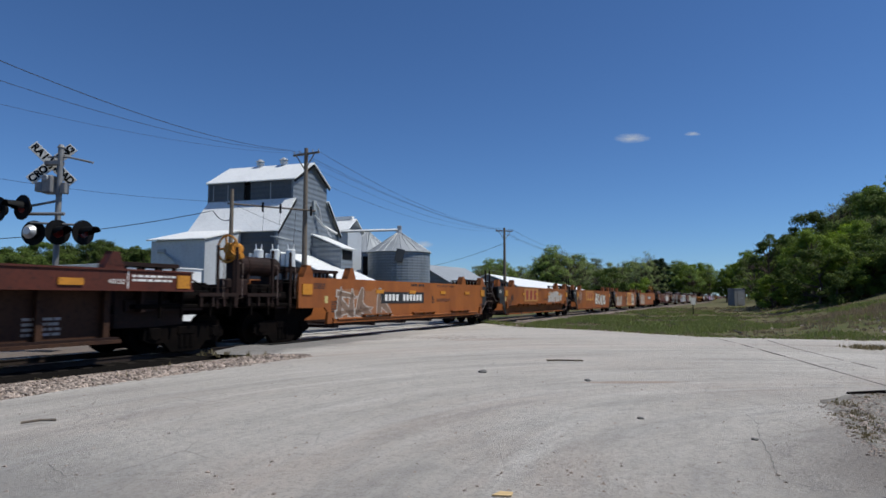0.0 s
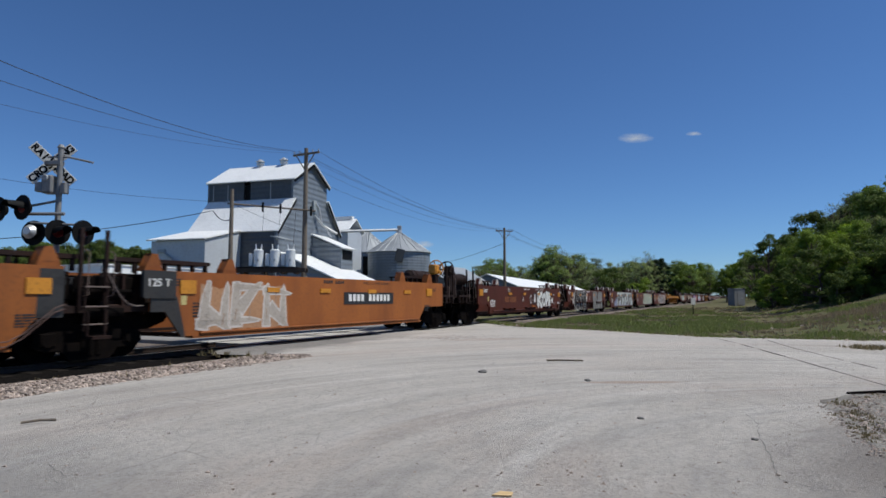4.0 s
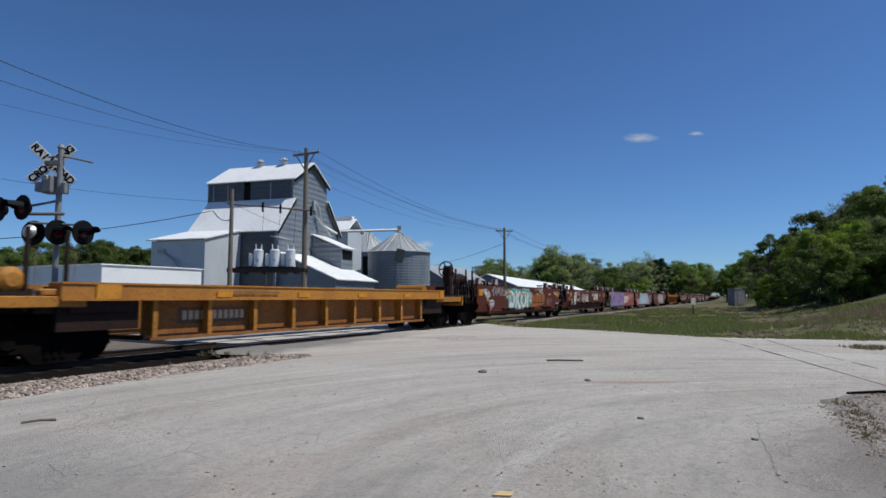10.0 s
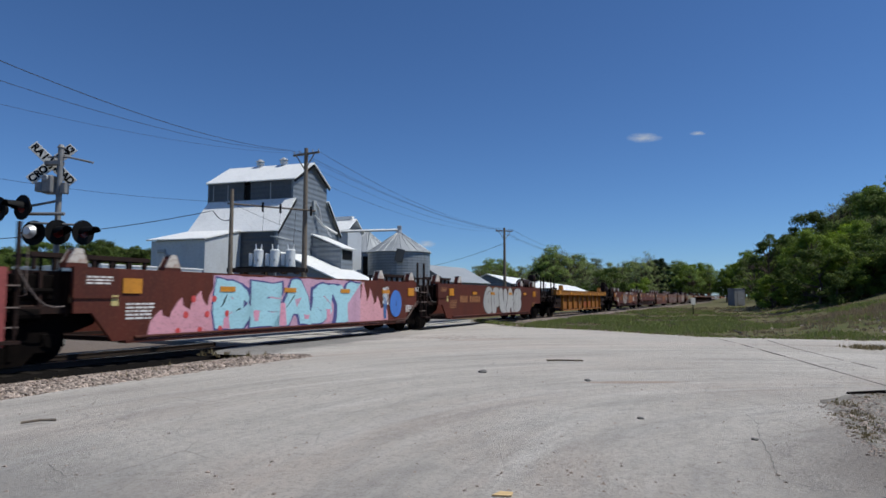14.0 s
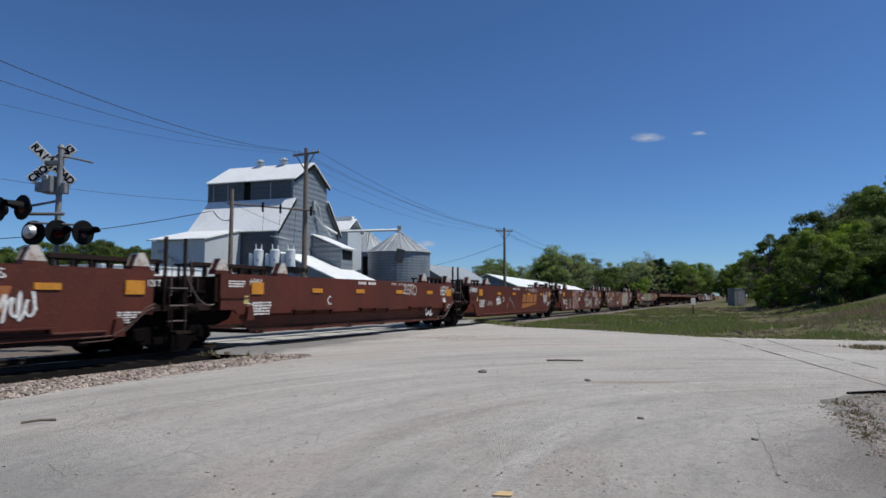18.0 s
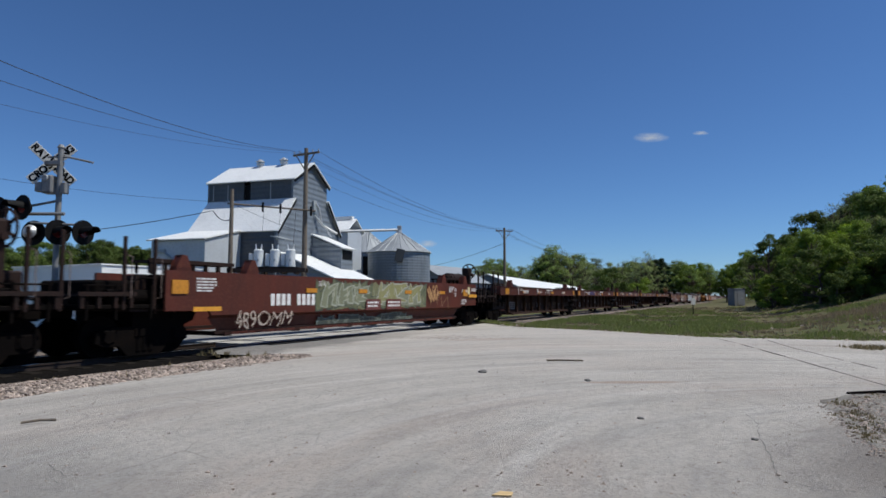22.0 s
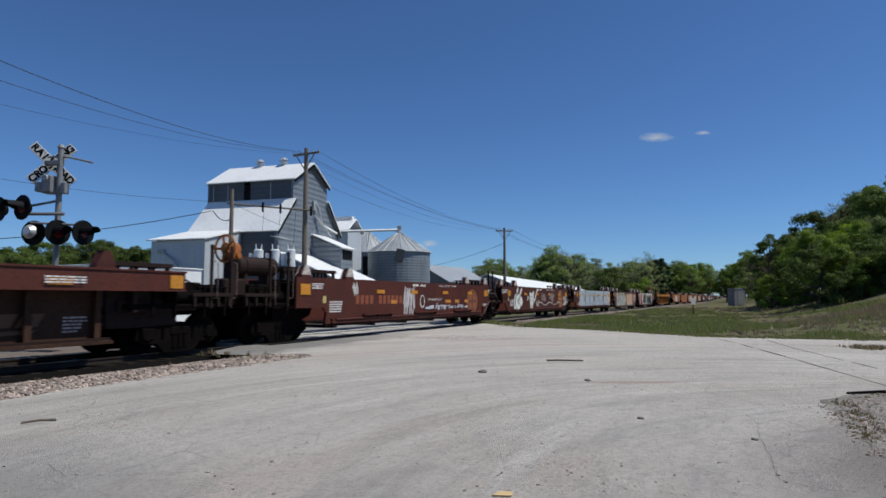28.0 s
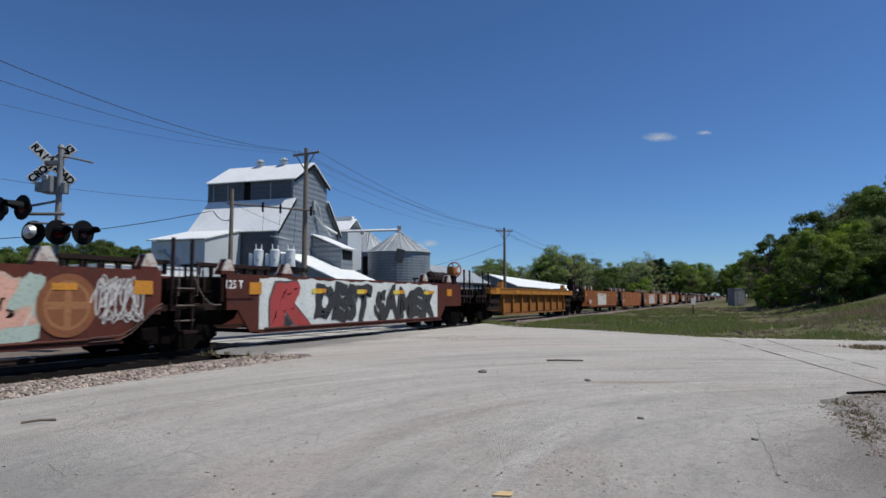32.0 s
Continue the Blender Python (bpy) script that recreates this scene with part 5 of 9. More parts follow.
# rails of the buried siding that crosses the yard
def siding_rail(points, lo, hi, label):
    bm = B()
    pv = []
    for a, b in zip(points[:-1], points[1:]):
        pv += [Vector((*a, 0)).lerp(Vector((*b, 0)), i / 10) for i in range(10)]
    l, r = [], []
    for i, p in enumerate(pv):
        d = (pv[min(i + 1, len(pv) - 1)] - pv[max(i - 1, 0)]).normalized()
        n = Vector((-d.y, d.x, 0)) * (0.018 if p.y > 19 else 0.016 + 0.012 * noise.noise(p * 0.9))
        up = (0.06 if lo < p.y < hi else 0.01) if p.y > 19 else 0.068 + 0.008 * noise.noise(p * 1.3)
        l.append(bm.verts.new((p.x + n.x, p.y + n.y, bank(p.x, p.y) + up)))
        r.append(bm.verts.new((p.x - n.x, p.y - n.y, bank(p.x, p.y) + up)))
    for i in range(len(pv) - 1):
        bm.faces.new((l[i], l[i + 1], r[i + 1], r[i]))
    ex = bmesh.ops.extrude_face_region(bm, geom=bm.faces[:])
    bmesh.ops.translate(bm, verts=[v for v in ex["geom"] if isinstance(v, bmesh.types.BMVert)], vec=(0, 0, -0.1))
    bmesh.ops.recalc_face_normals(bm, faces=bm.faces[:])
    solid("siding_rail", bm, M["rail"], label, "rail", "rails of the old siding", kind="structure")


siding_rail([(15.3, 48.0), (12.6, 36.0), (10.2, 26.0), (8.3, 19.2), (8.0, 16.9), (6.92, 11.88), (6.18, 8.63), (5.2, 4.0)], 27.0, 60.0, "rusty rail of an old siding sunk in the yard")
siding_rail([(16.8, 48.0), (14.1, 36.0), (11.9, 26.0), (9.8, 19.2), (8.5, 14.9), (7.65, 11.2), (6.9, 8.0), (6.4, 4.0)], 21.5, 27.0, "rusty rail of an old siding sunk in the yard")
solid("steel_bar", tube(B(), [(5.16, 7.9, YARD_Z + 0.005), (5.6, 7.95, YARD_Z + 0.02), (6.2, 7.93, YARD_Z + 0.012), (7.2, 7.97, YARD_Z + 0.015)], 0.022, 7), M["black"], "dark steel bar at the edge of the gravel patch", "bar")

# ---------------------------------------------------------------- clouds
cloud_mat, cloud_nt, cloud_bsdf = node_material("thin_cloud")
CN, CL = cloud_nt.nodes, cloud_nt.links
c_tc, c_no, c_gr = CN.new("ShaderNodeTexCoord"), CN.new("ShaderNodeTexNoise"), CN.new("ShaderNodeTexGradient")
c_gr.gradient_type = "SPHERICAL"
c_no.inputs["Scale"].default_value, c_no.inputs["Detail"].default_value, c_no.inputs["Roughness"].default_value = 2.2, 7, 0.62
c_mp = CN.new("ShaderNodeMapping")
c_mp.inputs["Location"].default_value, c_mp.inputs["Scale"].default_value = (-1, 0, -1), (2, 0, 2)
CL.new(c_tc.outputs["Generated"], c_mp.inputs["Vector"])
CL.new(c_mp.outputs["Vector"], c_no.inputs["Vector"])
CL.new(c_mp.outputs["Vector"], c_gr.inputs["Vector"])
c_add = CN.new("ShaderNodeMath")
c_add.operation = "MULTIPLY"
CL.new(c_no.outputs["Fac"], c_add.inputs[0])
CL.new(c_gr.outputs["Fac"], c_add.inputs[1])
c_mr = CN.new("ShaderNodeMapRange")
c_mr.inputs["From Min"].default_value, c_mr.inputs["From Max"].default_value, c_mr.inputs["To Max"].default_value = 0.1, 0.5, 0.75
CL.new(c_add.outputs[0], c_mr.inputs["Value"])
c_tr, c_em, c_mx = CN.new("ShaderNodeBsdfTransparent"), CN.new("ShaderNodeEmission"), CN.new("ShaderNodeMixShader")
c_em.inputs["Color"].default_value, c_em.inputs["Strength"].default_value = (0.85, 0.9, 1.0, 1), 0.62
CL.new(c_mr.outputs["Result"], c_mx.inputs[0])
CL.new(c_tr.outputs[0], c_mx.inputs[1])
CL.new(c_em.outputs[0], c_mx.inputs[2])
CL.new(c_mx.outputs[0], CN["Material Output"].inputs["Surface"])
CLOUDS = []


def cloud(x, z, wide, tall, drift):
    """A thin veil of vapour, gently bulged, its edge fading away."""
    bm = B()
    n = 12
    g = [[bm.verts.new((wide * (-1 + 2 * i / n), 9 * math.cos(i / n * 6), tall * (-1 + 2 * j / n))) for i in range(n + 1)] for j in range(n + 1)]
    for j in range(n):
        for i in range(n):
            bm.faces.new((g[j][i], g[j][i + 1], g[j + 1][i + 1], g[j + 1][i]))
    c = solid("cloud", bm, cloud_mat, "small thin white cloud in the blue sky", "cloud", "fair weather clouds", smooth=True)
    c.matrix_world = pose(x, 3000, z)
    CLOUDS.append((c, x, z, drift))


cloud(946, 796, 120, 34, 138)
cloud(1250, 818, 55, 15, 60)
cloud(-95, 262, 60, 26, 30)
# ---------------------------------------------------------------- the train
CACHE = {}


def kept(key, make):
    if key not in CACHE:
        CACHE[key] = make()
    return CACHE[key]


def gone(t):
    """Metres that the train has run by t seconds; it slows down a little."""
    return 17.1 * t - 0.012 * t * t


def lettering(text, width, height, fat=0.0, shear=0.0, jumble=0.0, seed=0, space=1.0):
    """A flat mesh of letters, lower left corner at the origin, in the x-z plane, facing -y."""
    rng = random.Random(seed)
    cu = bpy.data.curves.new("letters", "FONT")
    cu.body, cu.size, cu.offset, cu.shear, cu.resolution_u = text, 1.0, fat, shear, 3
    cu.space_character = space
    ob = bpy.data.objects.new("letters", cu)
    me = bpy.data.meshes.new_from_object(ob)
    bpy.data.objects.remove(ob)
    bpy.data.curves.remove(cu)
    if jumble:                         # enough points to bend the strokes by hand
        wm = bmesh.new()
        wm.from_mesh(me)
        bmesh.ops.subdivide_edges(wm, edges=wm.edges[:], cuts=2, use_grid_fill=True)
        wm.to_mesh(me)
        wm.free()
    n = len(me.vertices)
    co = np.empty(n * 3)
    me.vertices.foreach_get("co", co)
    co = co.reshape(-1, 3)
    lo, hi = co.min(0), co.max(0)
    u = (co[:, 0] - lo[0]) / max(hi[0] - lo[0], 1e-6)
    v = (co[:, 1] - lo[1]) / max(hi[1] - lo[1], 1e-6)
    if jumble:
        count = max(len(text), 1)
        mids = (np.arange(count) + 0.5) / count

        def drift(amount):
            return np.interp(u, mids, [rng.uniform(-1, 1) * amount for _ in range(count)])
        lift, tall, lean, swell = drift(0.07 * jumble), 1 + drift(0.12 * jumble), drift(0.22 * jumble / count), drift(0.16 * jumble / count)
        beat = 2 * np.pi * u * count
        u = u + (v - 0.5) * lean + swell * np.sin(np.pi * v) + 0.035 * jumble / count * np.sin(v * 8 + beat * 0.5 + seed)
        v = 0.5 + (v - 0.5) * tall + lift + 0.035 * jumble * np.sin(beat * 0.9 + seed) + 0.02 * jumble * np.sin(beat * 2.3 + v * 5)
        lo_v, hi_v = v.min(), v.max()
        v = (v - lo_v) / (hi_v - lo_v)
        u = (u - u.min()) / (u.max() - u.min())
    out = np.stack([u * width, np.zeros(n), v * height], 1)
    me.vertices.foreach_set("co", out.ravel())
    me.update()
    return me


def sprayed(parent, name, me, material, x, y, z, label=""):
    me.materials.clear()
    me.materials.append(material)
    ob = part(name, me, None, parent, label)
    ob.location = (x, y, z)
    return ob


def blob_outline(x0, x1, z0, z1, rough, seed):
    """An uneven closed outline inside a rectangle, for the ground coat of a painted piece."""
    rng = random.Random(seed)
    steps = max(24, int((x1 - x0) / 0.07))
    ph = [rng.uniform(0, 6.28) for _ in range(6)]

    def wave(x, k):
        """Lobes like the edge of a spray cloud, from 0 to 1."""
        return abs(math.sin(x * 2.1 + ph[k])) * 0.55 + abs(math.sin(x * 5.3 + ph[k + 1])) * 0.3 + 0.15 * abs(math.sin(x * 13.7 + ph[k + 2]))

    pts = [(x0 + (x1 - x0) * i / steps, z1 - rough * wave((x1 - x0) * i / steps, 0)) for i in range(steps + 1)]
    pts += [(x1 - (x1 - x0) * i / steps, z0 + rough * 0.5 * wave((x1 - x0) * i / steps, 3)) for i in range(steps + 1)]
    bulge = min(rough, 0.3 * (x1 - x0))
    out = []
    for x, z in pts:
        f = (z - z0) / max(z1 - z0, 1e-6)
        side = bulge * abs(math.sin(f * 6.3 + ph[0]))
        if x - x0 < bulge:
            x += side * (1 - (x - x0) / max(bulge, 1e-6))
        elif x1 - x < bulge:
            x -= side * (1 - (x1 - x) / max(bulge, 1e-6))
        out.append((x, z))
    return out


def flat_patch(outline, y):
    bm = B()
    bm.faces.new([bm.verts.new((u, y, v)) for u, v in outline][::-1])
    bmesh.ops.triangulate(bm, faces=bm.faces[:])
    bmesh.ops.recalc_face_normals(bm, faces=bm.faces[:])
    for f in bm.faces:
        if f.normal.y > 0:
            f.normal_flip()
    return bm


SIDE = -1.5             # the near face of the side plate


LOWEST = {}


class Painter:
    """Paints lettering and sprayed pieces on the near side of a unit."""

    def __init__(self, unit, face=SIDE):
        self.unit, self.face, self.n = unit, face, 0
        self.low = LOWEST.get(unit.name, 0.0) + 0.015

    def layer(self):
        self.n += 1
        return self.face - 0.004 - 0.0008 * self.n

    def word(self, text, x0, x1, z0, z1, rgb, name="lettering", fat=0.0, shear=0.0, jumble=0.0, seed=1, label="", space=1.0):
        z0 = max(z0, self.low)
        return sprayed(self.unit, name, lettering(text, x1 - x0, z1 - z0, fat, shear, jumble, seed, space), paint(rgb), x0, self.layer(), z0, label)

    def patch(self, x0, x1, z0, z1, rgb, rough=0.0, seed=3, name="paint_patch", label=""):
        z0 = max(z0, self.low)
        if rough:
            bm = flat_patch(blob_outline(x0, x1, z0, z1, rough, seed), self.layer())
        else:
            bm = flat_patch([(x0, z0), (x1, z0), (x1, z1), (x0, z1)], self.layer())
        return part(name, bm, paint(rgb), self.unit, label)

    def bars(self, x0, x1, z0, z1, count, rgb, name="stencil_bars", split=0):
        """A number or mark that is only hinted at: a row of upright bars."""
        y = self.layer()
        w = (x1 - x0) / count
        row = new(name)
        row.parent, row.location = self.unit, (x0, y, z0)

        def digit():
            bm = B()
            bm.faces.new([bm.verts.new(p) for p in ((w * 0.12, 0, 0), (w * 0.8, 0, 0), (w * 0.8, 0, z1 - z0), (w * 0.12, 0, z1 - z0))])
            return mesh_of(bm, paint(rgb), "digit_bar")
        for i in range(count):
            if split and i == split:
                continue
            part("digit_bar", kept(("digit", round(w, 3), round(z1 - z0, 3), rgb), digit), None, row).location = (w * i, 0, 0)
        return row

    def lines(self, x0, x1, z0, z1, rows, rgb, seed=5, name="stencil_print"):
        """Small print that cannot be read: rows of short bars."""
        rng = random.Random(seed)
        bm = B()
        y = self.layer()
        h = (z1 - z0) / rows
        for r in range(rows):
            x = x0
            zz = z1 - h * (r + 0.75)
            while x < x1 - 0.04:
                w = min(rng.uniform(0.05, 0.22), x1 - x)
                bm.faces.new([bm.verts.new(p) for p in ((x, y, zz), (x + w, y, zz), (x + w, y, zz + h * 0.55), (x, y, zz + h * 0.55))])
                x += w + 0.03
            if rng.random() < 0.3:
                x1 = max(x0 + 0.3, x1 - 0.1)
        return part(name, bm, paint(rgb), self.unit)

    def ring(self, cx, cz, rx, rz, rgb, width=0.05, name="painted_ring", cross=False):
        bm = B()
        y = self.layer()
        k = 28
        rz = min(rz, cz - self.low)
        a = [(cx + rx * math.cos(2 * math.pi * i / k), cz + rz * math.sin(2 * math.pi * i / k)) for i in range(k)]
        b = [(cx + (rx - width) * math.cos(2 * math.pi * i / k), cz + (rz - width) * math.sin(2 * math.pi * i / k)) for i in range(k)]
        va, vb = [bm.verts.new((u, y, v)) for u, v in a], [bm.verts.new((u, y, v)) for u, v in b]
        for i in range(k):
            bm.faces.new((va[i], va[(i + 1) % k], vb[(i + 1) % k], vb[i]))
        if cross:
            for x0, x1, z0, z1 in ((cx - rx * 0.15, cx + rx * 0.15, cz - rz, cz + rz), (cx - rx, cx - rx * 0.16, cz - rz * 0.15, cz + rz * 0.15), (cx + rx * 0.16, cx + rx, cz - rz * 0.15, cz + rz * 0.15)):
                bm.faces.new([bm.verts.new(p) for p in ((x0, y - 0.001, z0), (x1, y - 0.001, z0), (x1, y - 0.001, z1), (x0, y - 0.001, z1))])
        return part(name, bm, paint(rgb), self.unit)

    def stroke(self, pts, width, rgb, name="spray_line"):
        """One sprayed line through (x, z) points."""
        bm = B()
        y = self.layer()
        pv = [Vector((p[0], 0, max(p[1], self.low + width / 2))) for p in pts]
        left, right = [], []
        for i, p in enumerate(pv):
            d = (pv[min(i + 1, len(pv) - 1)] - pv[max(i - 1, 0)]).normalized()
            nrm = Vector((-d.z, 0, d.x)) * width / 2
            left.append(bm.verts.new((p.x + nrm.x, y, p.z + nrm.z)))
            right.append(bm.verts.new((p.x - nrm.x, y, p.z - nrm.z)))
        for i in range(len(pv) - 1):
            bm.faces.new((left[i], left[i + 1], right[i + 1], right[i]))
        return part(name, bm, paint(rgb), self.unit)

    def scrawl(self, x0, x1, z0, z1, rgb, loops=5, width=0.04, seed=9, name="spray_tag"):
        """A quick tag that cannot be read: one looping line."""
        rng = random.Random(seed)
        n = loops * 10
        pts = []
        for i in range(n + 1):
            f = i / n
            a = f * loops * 2 * math.pi
            pts.append((x0 + (x1 - x0) * (0.08 + 0.84 * f + 0.06 * math.sin(a * 1.0 + seed)),
                        (z0 + z1) / 2 + (z1 - z0) * 0.48 * math.sin(a * 0.93 + 0.7 * math.sin(a * 0.37 + seed)) * (0.7 + 0.3 * math.sin(seed + i * 0.31))))
        return self.stroke(pts, width, rgb, name)

    def piece(self, text, x0, x1, z0, z1, fill, edge, ground=None, shine=None, fat=0.05, seed=1, jumble=1.0, rough=0.16):
        """A large sprayed piece: a ground coat, a dark outline, the filled letters and a few glints."""
        if ground:
            self.patch(x0 - 0.12, x1 + 0.12, z0, z1, ground, rough, seed, "graffiti_ground")
        i = 0.09
        self.word(text, x0, x1, z0 + 0.04, z1 - 0.04, edge, "graffiti_outline", fat * 0.75 + 0.05, 0.12, jumble, seed, space=1.0 + 1.6 * fat)
        self.word(text, x0 + i * 0.5, x1 - i * 0.5, z0 + i, z1 - i, fill, "graffiti_letters", fat * 0.75, 0.12, jumble, seed, space=1.0 + 1.6 * fat)
        if shine:
            rng = random.Random(seed + 40)
            n = max(3, int((x1 - x0) / 0.7))
            for k in range(n):
                cx = x0 + (x1 - x0) * (k + 0.3 + 0.4 * rng.random()) / n
                h = (z1 - z0) * rng.uniform(0.25, 0.5)
                cz = rng.uniform(z0 + 0.1, z1 - h - 0.1)
                lean = rng.uniform(-0.25, 0.25)
                self.stroke([(cx + lean * q, cz + h * q) for q in (0, 0.4, 0.8, 1)], rng.uniform(0.03, 0.07), shine, "graffiti_glint")

    def bubbles(self, x0, x1, z0, z1, n, fill, edge, seed=1, line=0.045):
        """A throw-up that cannot be read: fat bent strokes that overlap, each with its outline and inner marks."""
        rng = random.Random(seed)
        z0 = max(z0, self.low)
        w = (x1 - x0) / n
        forms = (((0.1, 0.0), (0.0, 0.55), (0.2, 1.0), (0.85, 0.9), (0.8, 0.5), (0.15, 0.45)),
                 ((0.9, 0.95), (0.3, 1.0), (0.0, 0.7), (0.5, 0.5), (0.95, 0.3), (0.6, 0.0), (0.05, 0.05)),
                 ((0.05, 0.95), (0.1, 0.4), (0.3, 0.02), (0.8, 0.05), (0.95, 0.5), (0.9, 1.0)),
                 ((0.95, 0.8), (0.5, 1.0), (0.05, 0.7), (0.05, 0.25), (0.5, 0.0), (0.95, 0.2), (0.75, 0.5)),
                 ((0.0, 0.0), (0.3, 0.6), (0.5, 1.0), (0.75, 0.5), (1.0, 0.0), (0.8, 0.35), (0.2, 0.35)))

        def bend(pts):
            out = []
            for i in range(len(pts) - 1):
                p0, p1, p2, p3 = pts[max(i - 1, 0)], pts[i], pts[i + 1], pts[min(i + 2, len(pts) - 1)]
                for k in range(5):
                    t = k / 5
                    out.append(tuple(0.5 * (2 * b + (c - a) * t + (2 * a - 5 * b + 4 * c - d) * t * t + (3 * b - a - 3 * c + d) * t ** 3) for a, b, c, d in zip(p0, p1, p2, p3)))
            return out + [pts[-1]]

        def fat(name, pts, wide, rgb):
            bm = B()
            y = self.layer()
            for i, (u, v) in enumerate(pts):
                r = wide / 2 * (1 + 0.12 * math.sin(i * 0.9 + seed))
                bm.faces.new([bm.verts.new((u + r * math.cos(math.pi * j / 6), y, max(z0, min(z1, v + r * math.sin(math.pi * j / 6))))) for j in range(12)])
            for (ua, va), (ub, vb) in zip(pts[:-1], pts[1:]):
                d = Vector((ub - ua, vb - va))
                if d.length < 1e-4:
                    continue
                nn = Vector((-d.y, d.x)).normalized() * wide / 2
                bm.faces.new([bm.verts.new((q[0], y, max(z0, min(z1, q[1])))) for q in ((ua + nn.x, va + nn.y), (ub + nn.x, vb + nn.y), (ub - nn.x, vb - nn.y), (ua - nn.x, va - nn.y))])
            part(name, bm, paint(rgb), self.unit)

        for k in range(n):
            thick = w * rng.uniform(0.5, 0.58)
            lo, hi = z0 + thick / 2 + rng.uniform(0, 0.06), z1 - thick / 2 - rng.uniform(0, 0.1)
            left, wide, lean = x0 + w * k + thick * 0.4, w * 1.16 - thick * 0.8, rng.uniform(-0.14, 0.14)
            pts = bend([(left + u * wide + lean * v, lo + (hi - lo) * v) for u, v in forms[(k * 2 + seed) % len(forms)]])
            fat("graffiti_outline", pts, thick + 2 * line, edge)
            fat("graffiti_letters", pts, thick, fill)
            i = rng.randrange(2, len(pts) - 8)
            fat("graffiti_mark", [(u + thick * 0.2, v + thick * 0.12) for u, v in pts[i:i + 6]], line * 0.7, edge)

    def flames(self, x0, x1, z0, z1, n, rgb, seed=1, lean=0.3, name="graffiti_flame"):
        """Pointed tongues of sprayed paint that rise from a common base."""
        rng = random.Random(seed)
        z0 = max(z0, self.low)
        w, h = (x1 - x0) / n, z1 - z0
        pts = [(x0, z0)]
        for k in range(n):
            a = x0 + w * k
            tip = z0 + h * min(1.0, (0.35 + 0.65 * (k + 1) / n) * rng.uniform(0.8, 1.05))
            foot = z0 + h * (0.08 + 0.45 * k / n)
            pts += [(a + w * 0.12, foot + (tip - foot) * 0.45), (a + w * 0.3 + lean * w * 0.4, foot + (tip - foot) * 0.82), (a + w * (0.5 + lean * 0.5), tip),
                    (a + w * 0.72, foot + (tip - foot) * 0.7), (a + w * 0.86, foot + (tip - foot) * 0.25), (a + w * 0.97, foot + h * 0.1)]
        pts.append((x1, z0))
        return part(name, flat_patch(pts, self.layer()), paint(rgb), self.unit)

    def wild(self, x0, x1, z0, z1, fill, edge, ground, light, seed=1):
        """A tangled piece whose letters cannot be read: interlocking slanted shapes with bright rims."""
        rng = random.Random(seed)
        z0 = max(z0, self.low)
        self.patch(x0, x1, z0, z1, ground, 0.22, seed, "graffiti_ground")
        n = max(3, int((x1 - x0) / 0.85))
        w = (x1 - x0) / n
        rim, body, gloss = B(), B(), B()
        y1, y2, y3 = self.layer(), self.layer(), self.layer()

        def bar(a, b, wide, taper=0.7):
            """A thick slanted stroke with a pointed end, its rim behind it."""
            a, b = Vector((a[0], 0, a[1])), Vector((b[0], 0, b[1]))
            d = (b - a).normalized()
            nn = Vector((-d.z, 0, d.x))
            for bm, y, grow in ((rim, y1, 0.055), (body, y2, 0.0)):
                h = wide / 2 + grow
                aa, bb = a - d * grow, b + d * grow
                ring = [aa - nn * h, aa + nn * h, a.lerp(b, 0.7) + nn * h * taper * 1.1, bb + nn * h * 0.25, bb + d * h * 0.8, bb - nn * h * 0.5, a.lerp(b, 0.6) - nn * h * taper]
                bm.faces.new([bm.verts.new((p.x, y, max(z0, min(z1, p.z)))) for p in ring])
        for k in range(n):
            cx = x0 + w * (k + 0.5) + rng.uniform(-0.1, 0.1)
            lean = rng.uniform(-0.3, 0.3)
            lo, hi = z0 + rng.uniform(0.03, 0.2), z1 - rng.uniform(0.05, 0.2)
            mid = (lo + hi) / 2 + rng.uniform(-0.15, 0.15)
            bar((cx - w * 0.3, lo), (cx - w * 0.25 + lean, hi), w * rng.uniform(0.22, 0.34))
            if rng.random() < 0.75:
                bar((cx - w * 0.2, mid), (cx + w * 0.42, hi if rng.random() < 0.5 else lo), w * rng.uniform(0.18, 0.3))
            if rng.random() < 0.7:
                bar((cx + w * 0.3, lo + 0.05), (cx + w * 0.32 + lean * 0.6, hi - 0.1), w * rng.uniform(0.18, 0.28))
            if rng.random() < 0.6:
                bar((cx - w * 0.4, hi - 0.1), (cx + w * 0.5, hi - rng.uniform(0.0, 0.25)), 0.16)
            if rng.random() < 0.5:
                bar((cx - w * 0.45, lo + 0.12), (cx + w * 0.4, lo + rng.uniform(0.05, 0.3)), 0.15)
            for _ in range(2):
                gx, gz = cx + rng.uniform(-0.4, 0.4) * w, rng.uniform(lo, hi - 0.3)
                dx = rng.uniform(-0.1, 0.1)
                gloss.faces.new([gloss.verts.new(q) for q in ((gx, y3, gz), (gx + 0.035, y3, gz), (gx + 0.035 + dx, y3, gz + 0.28), (gx + dx, y3, gz + 0.3))])
        part("graffiti_outline", rim, paint(light), self.unit)
        part("graffiti_letters", body, paint(fill), self.unit)
        part("graffiti_glint", gloss, paint(edge), self.unit)


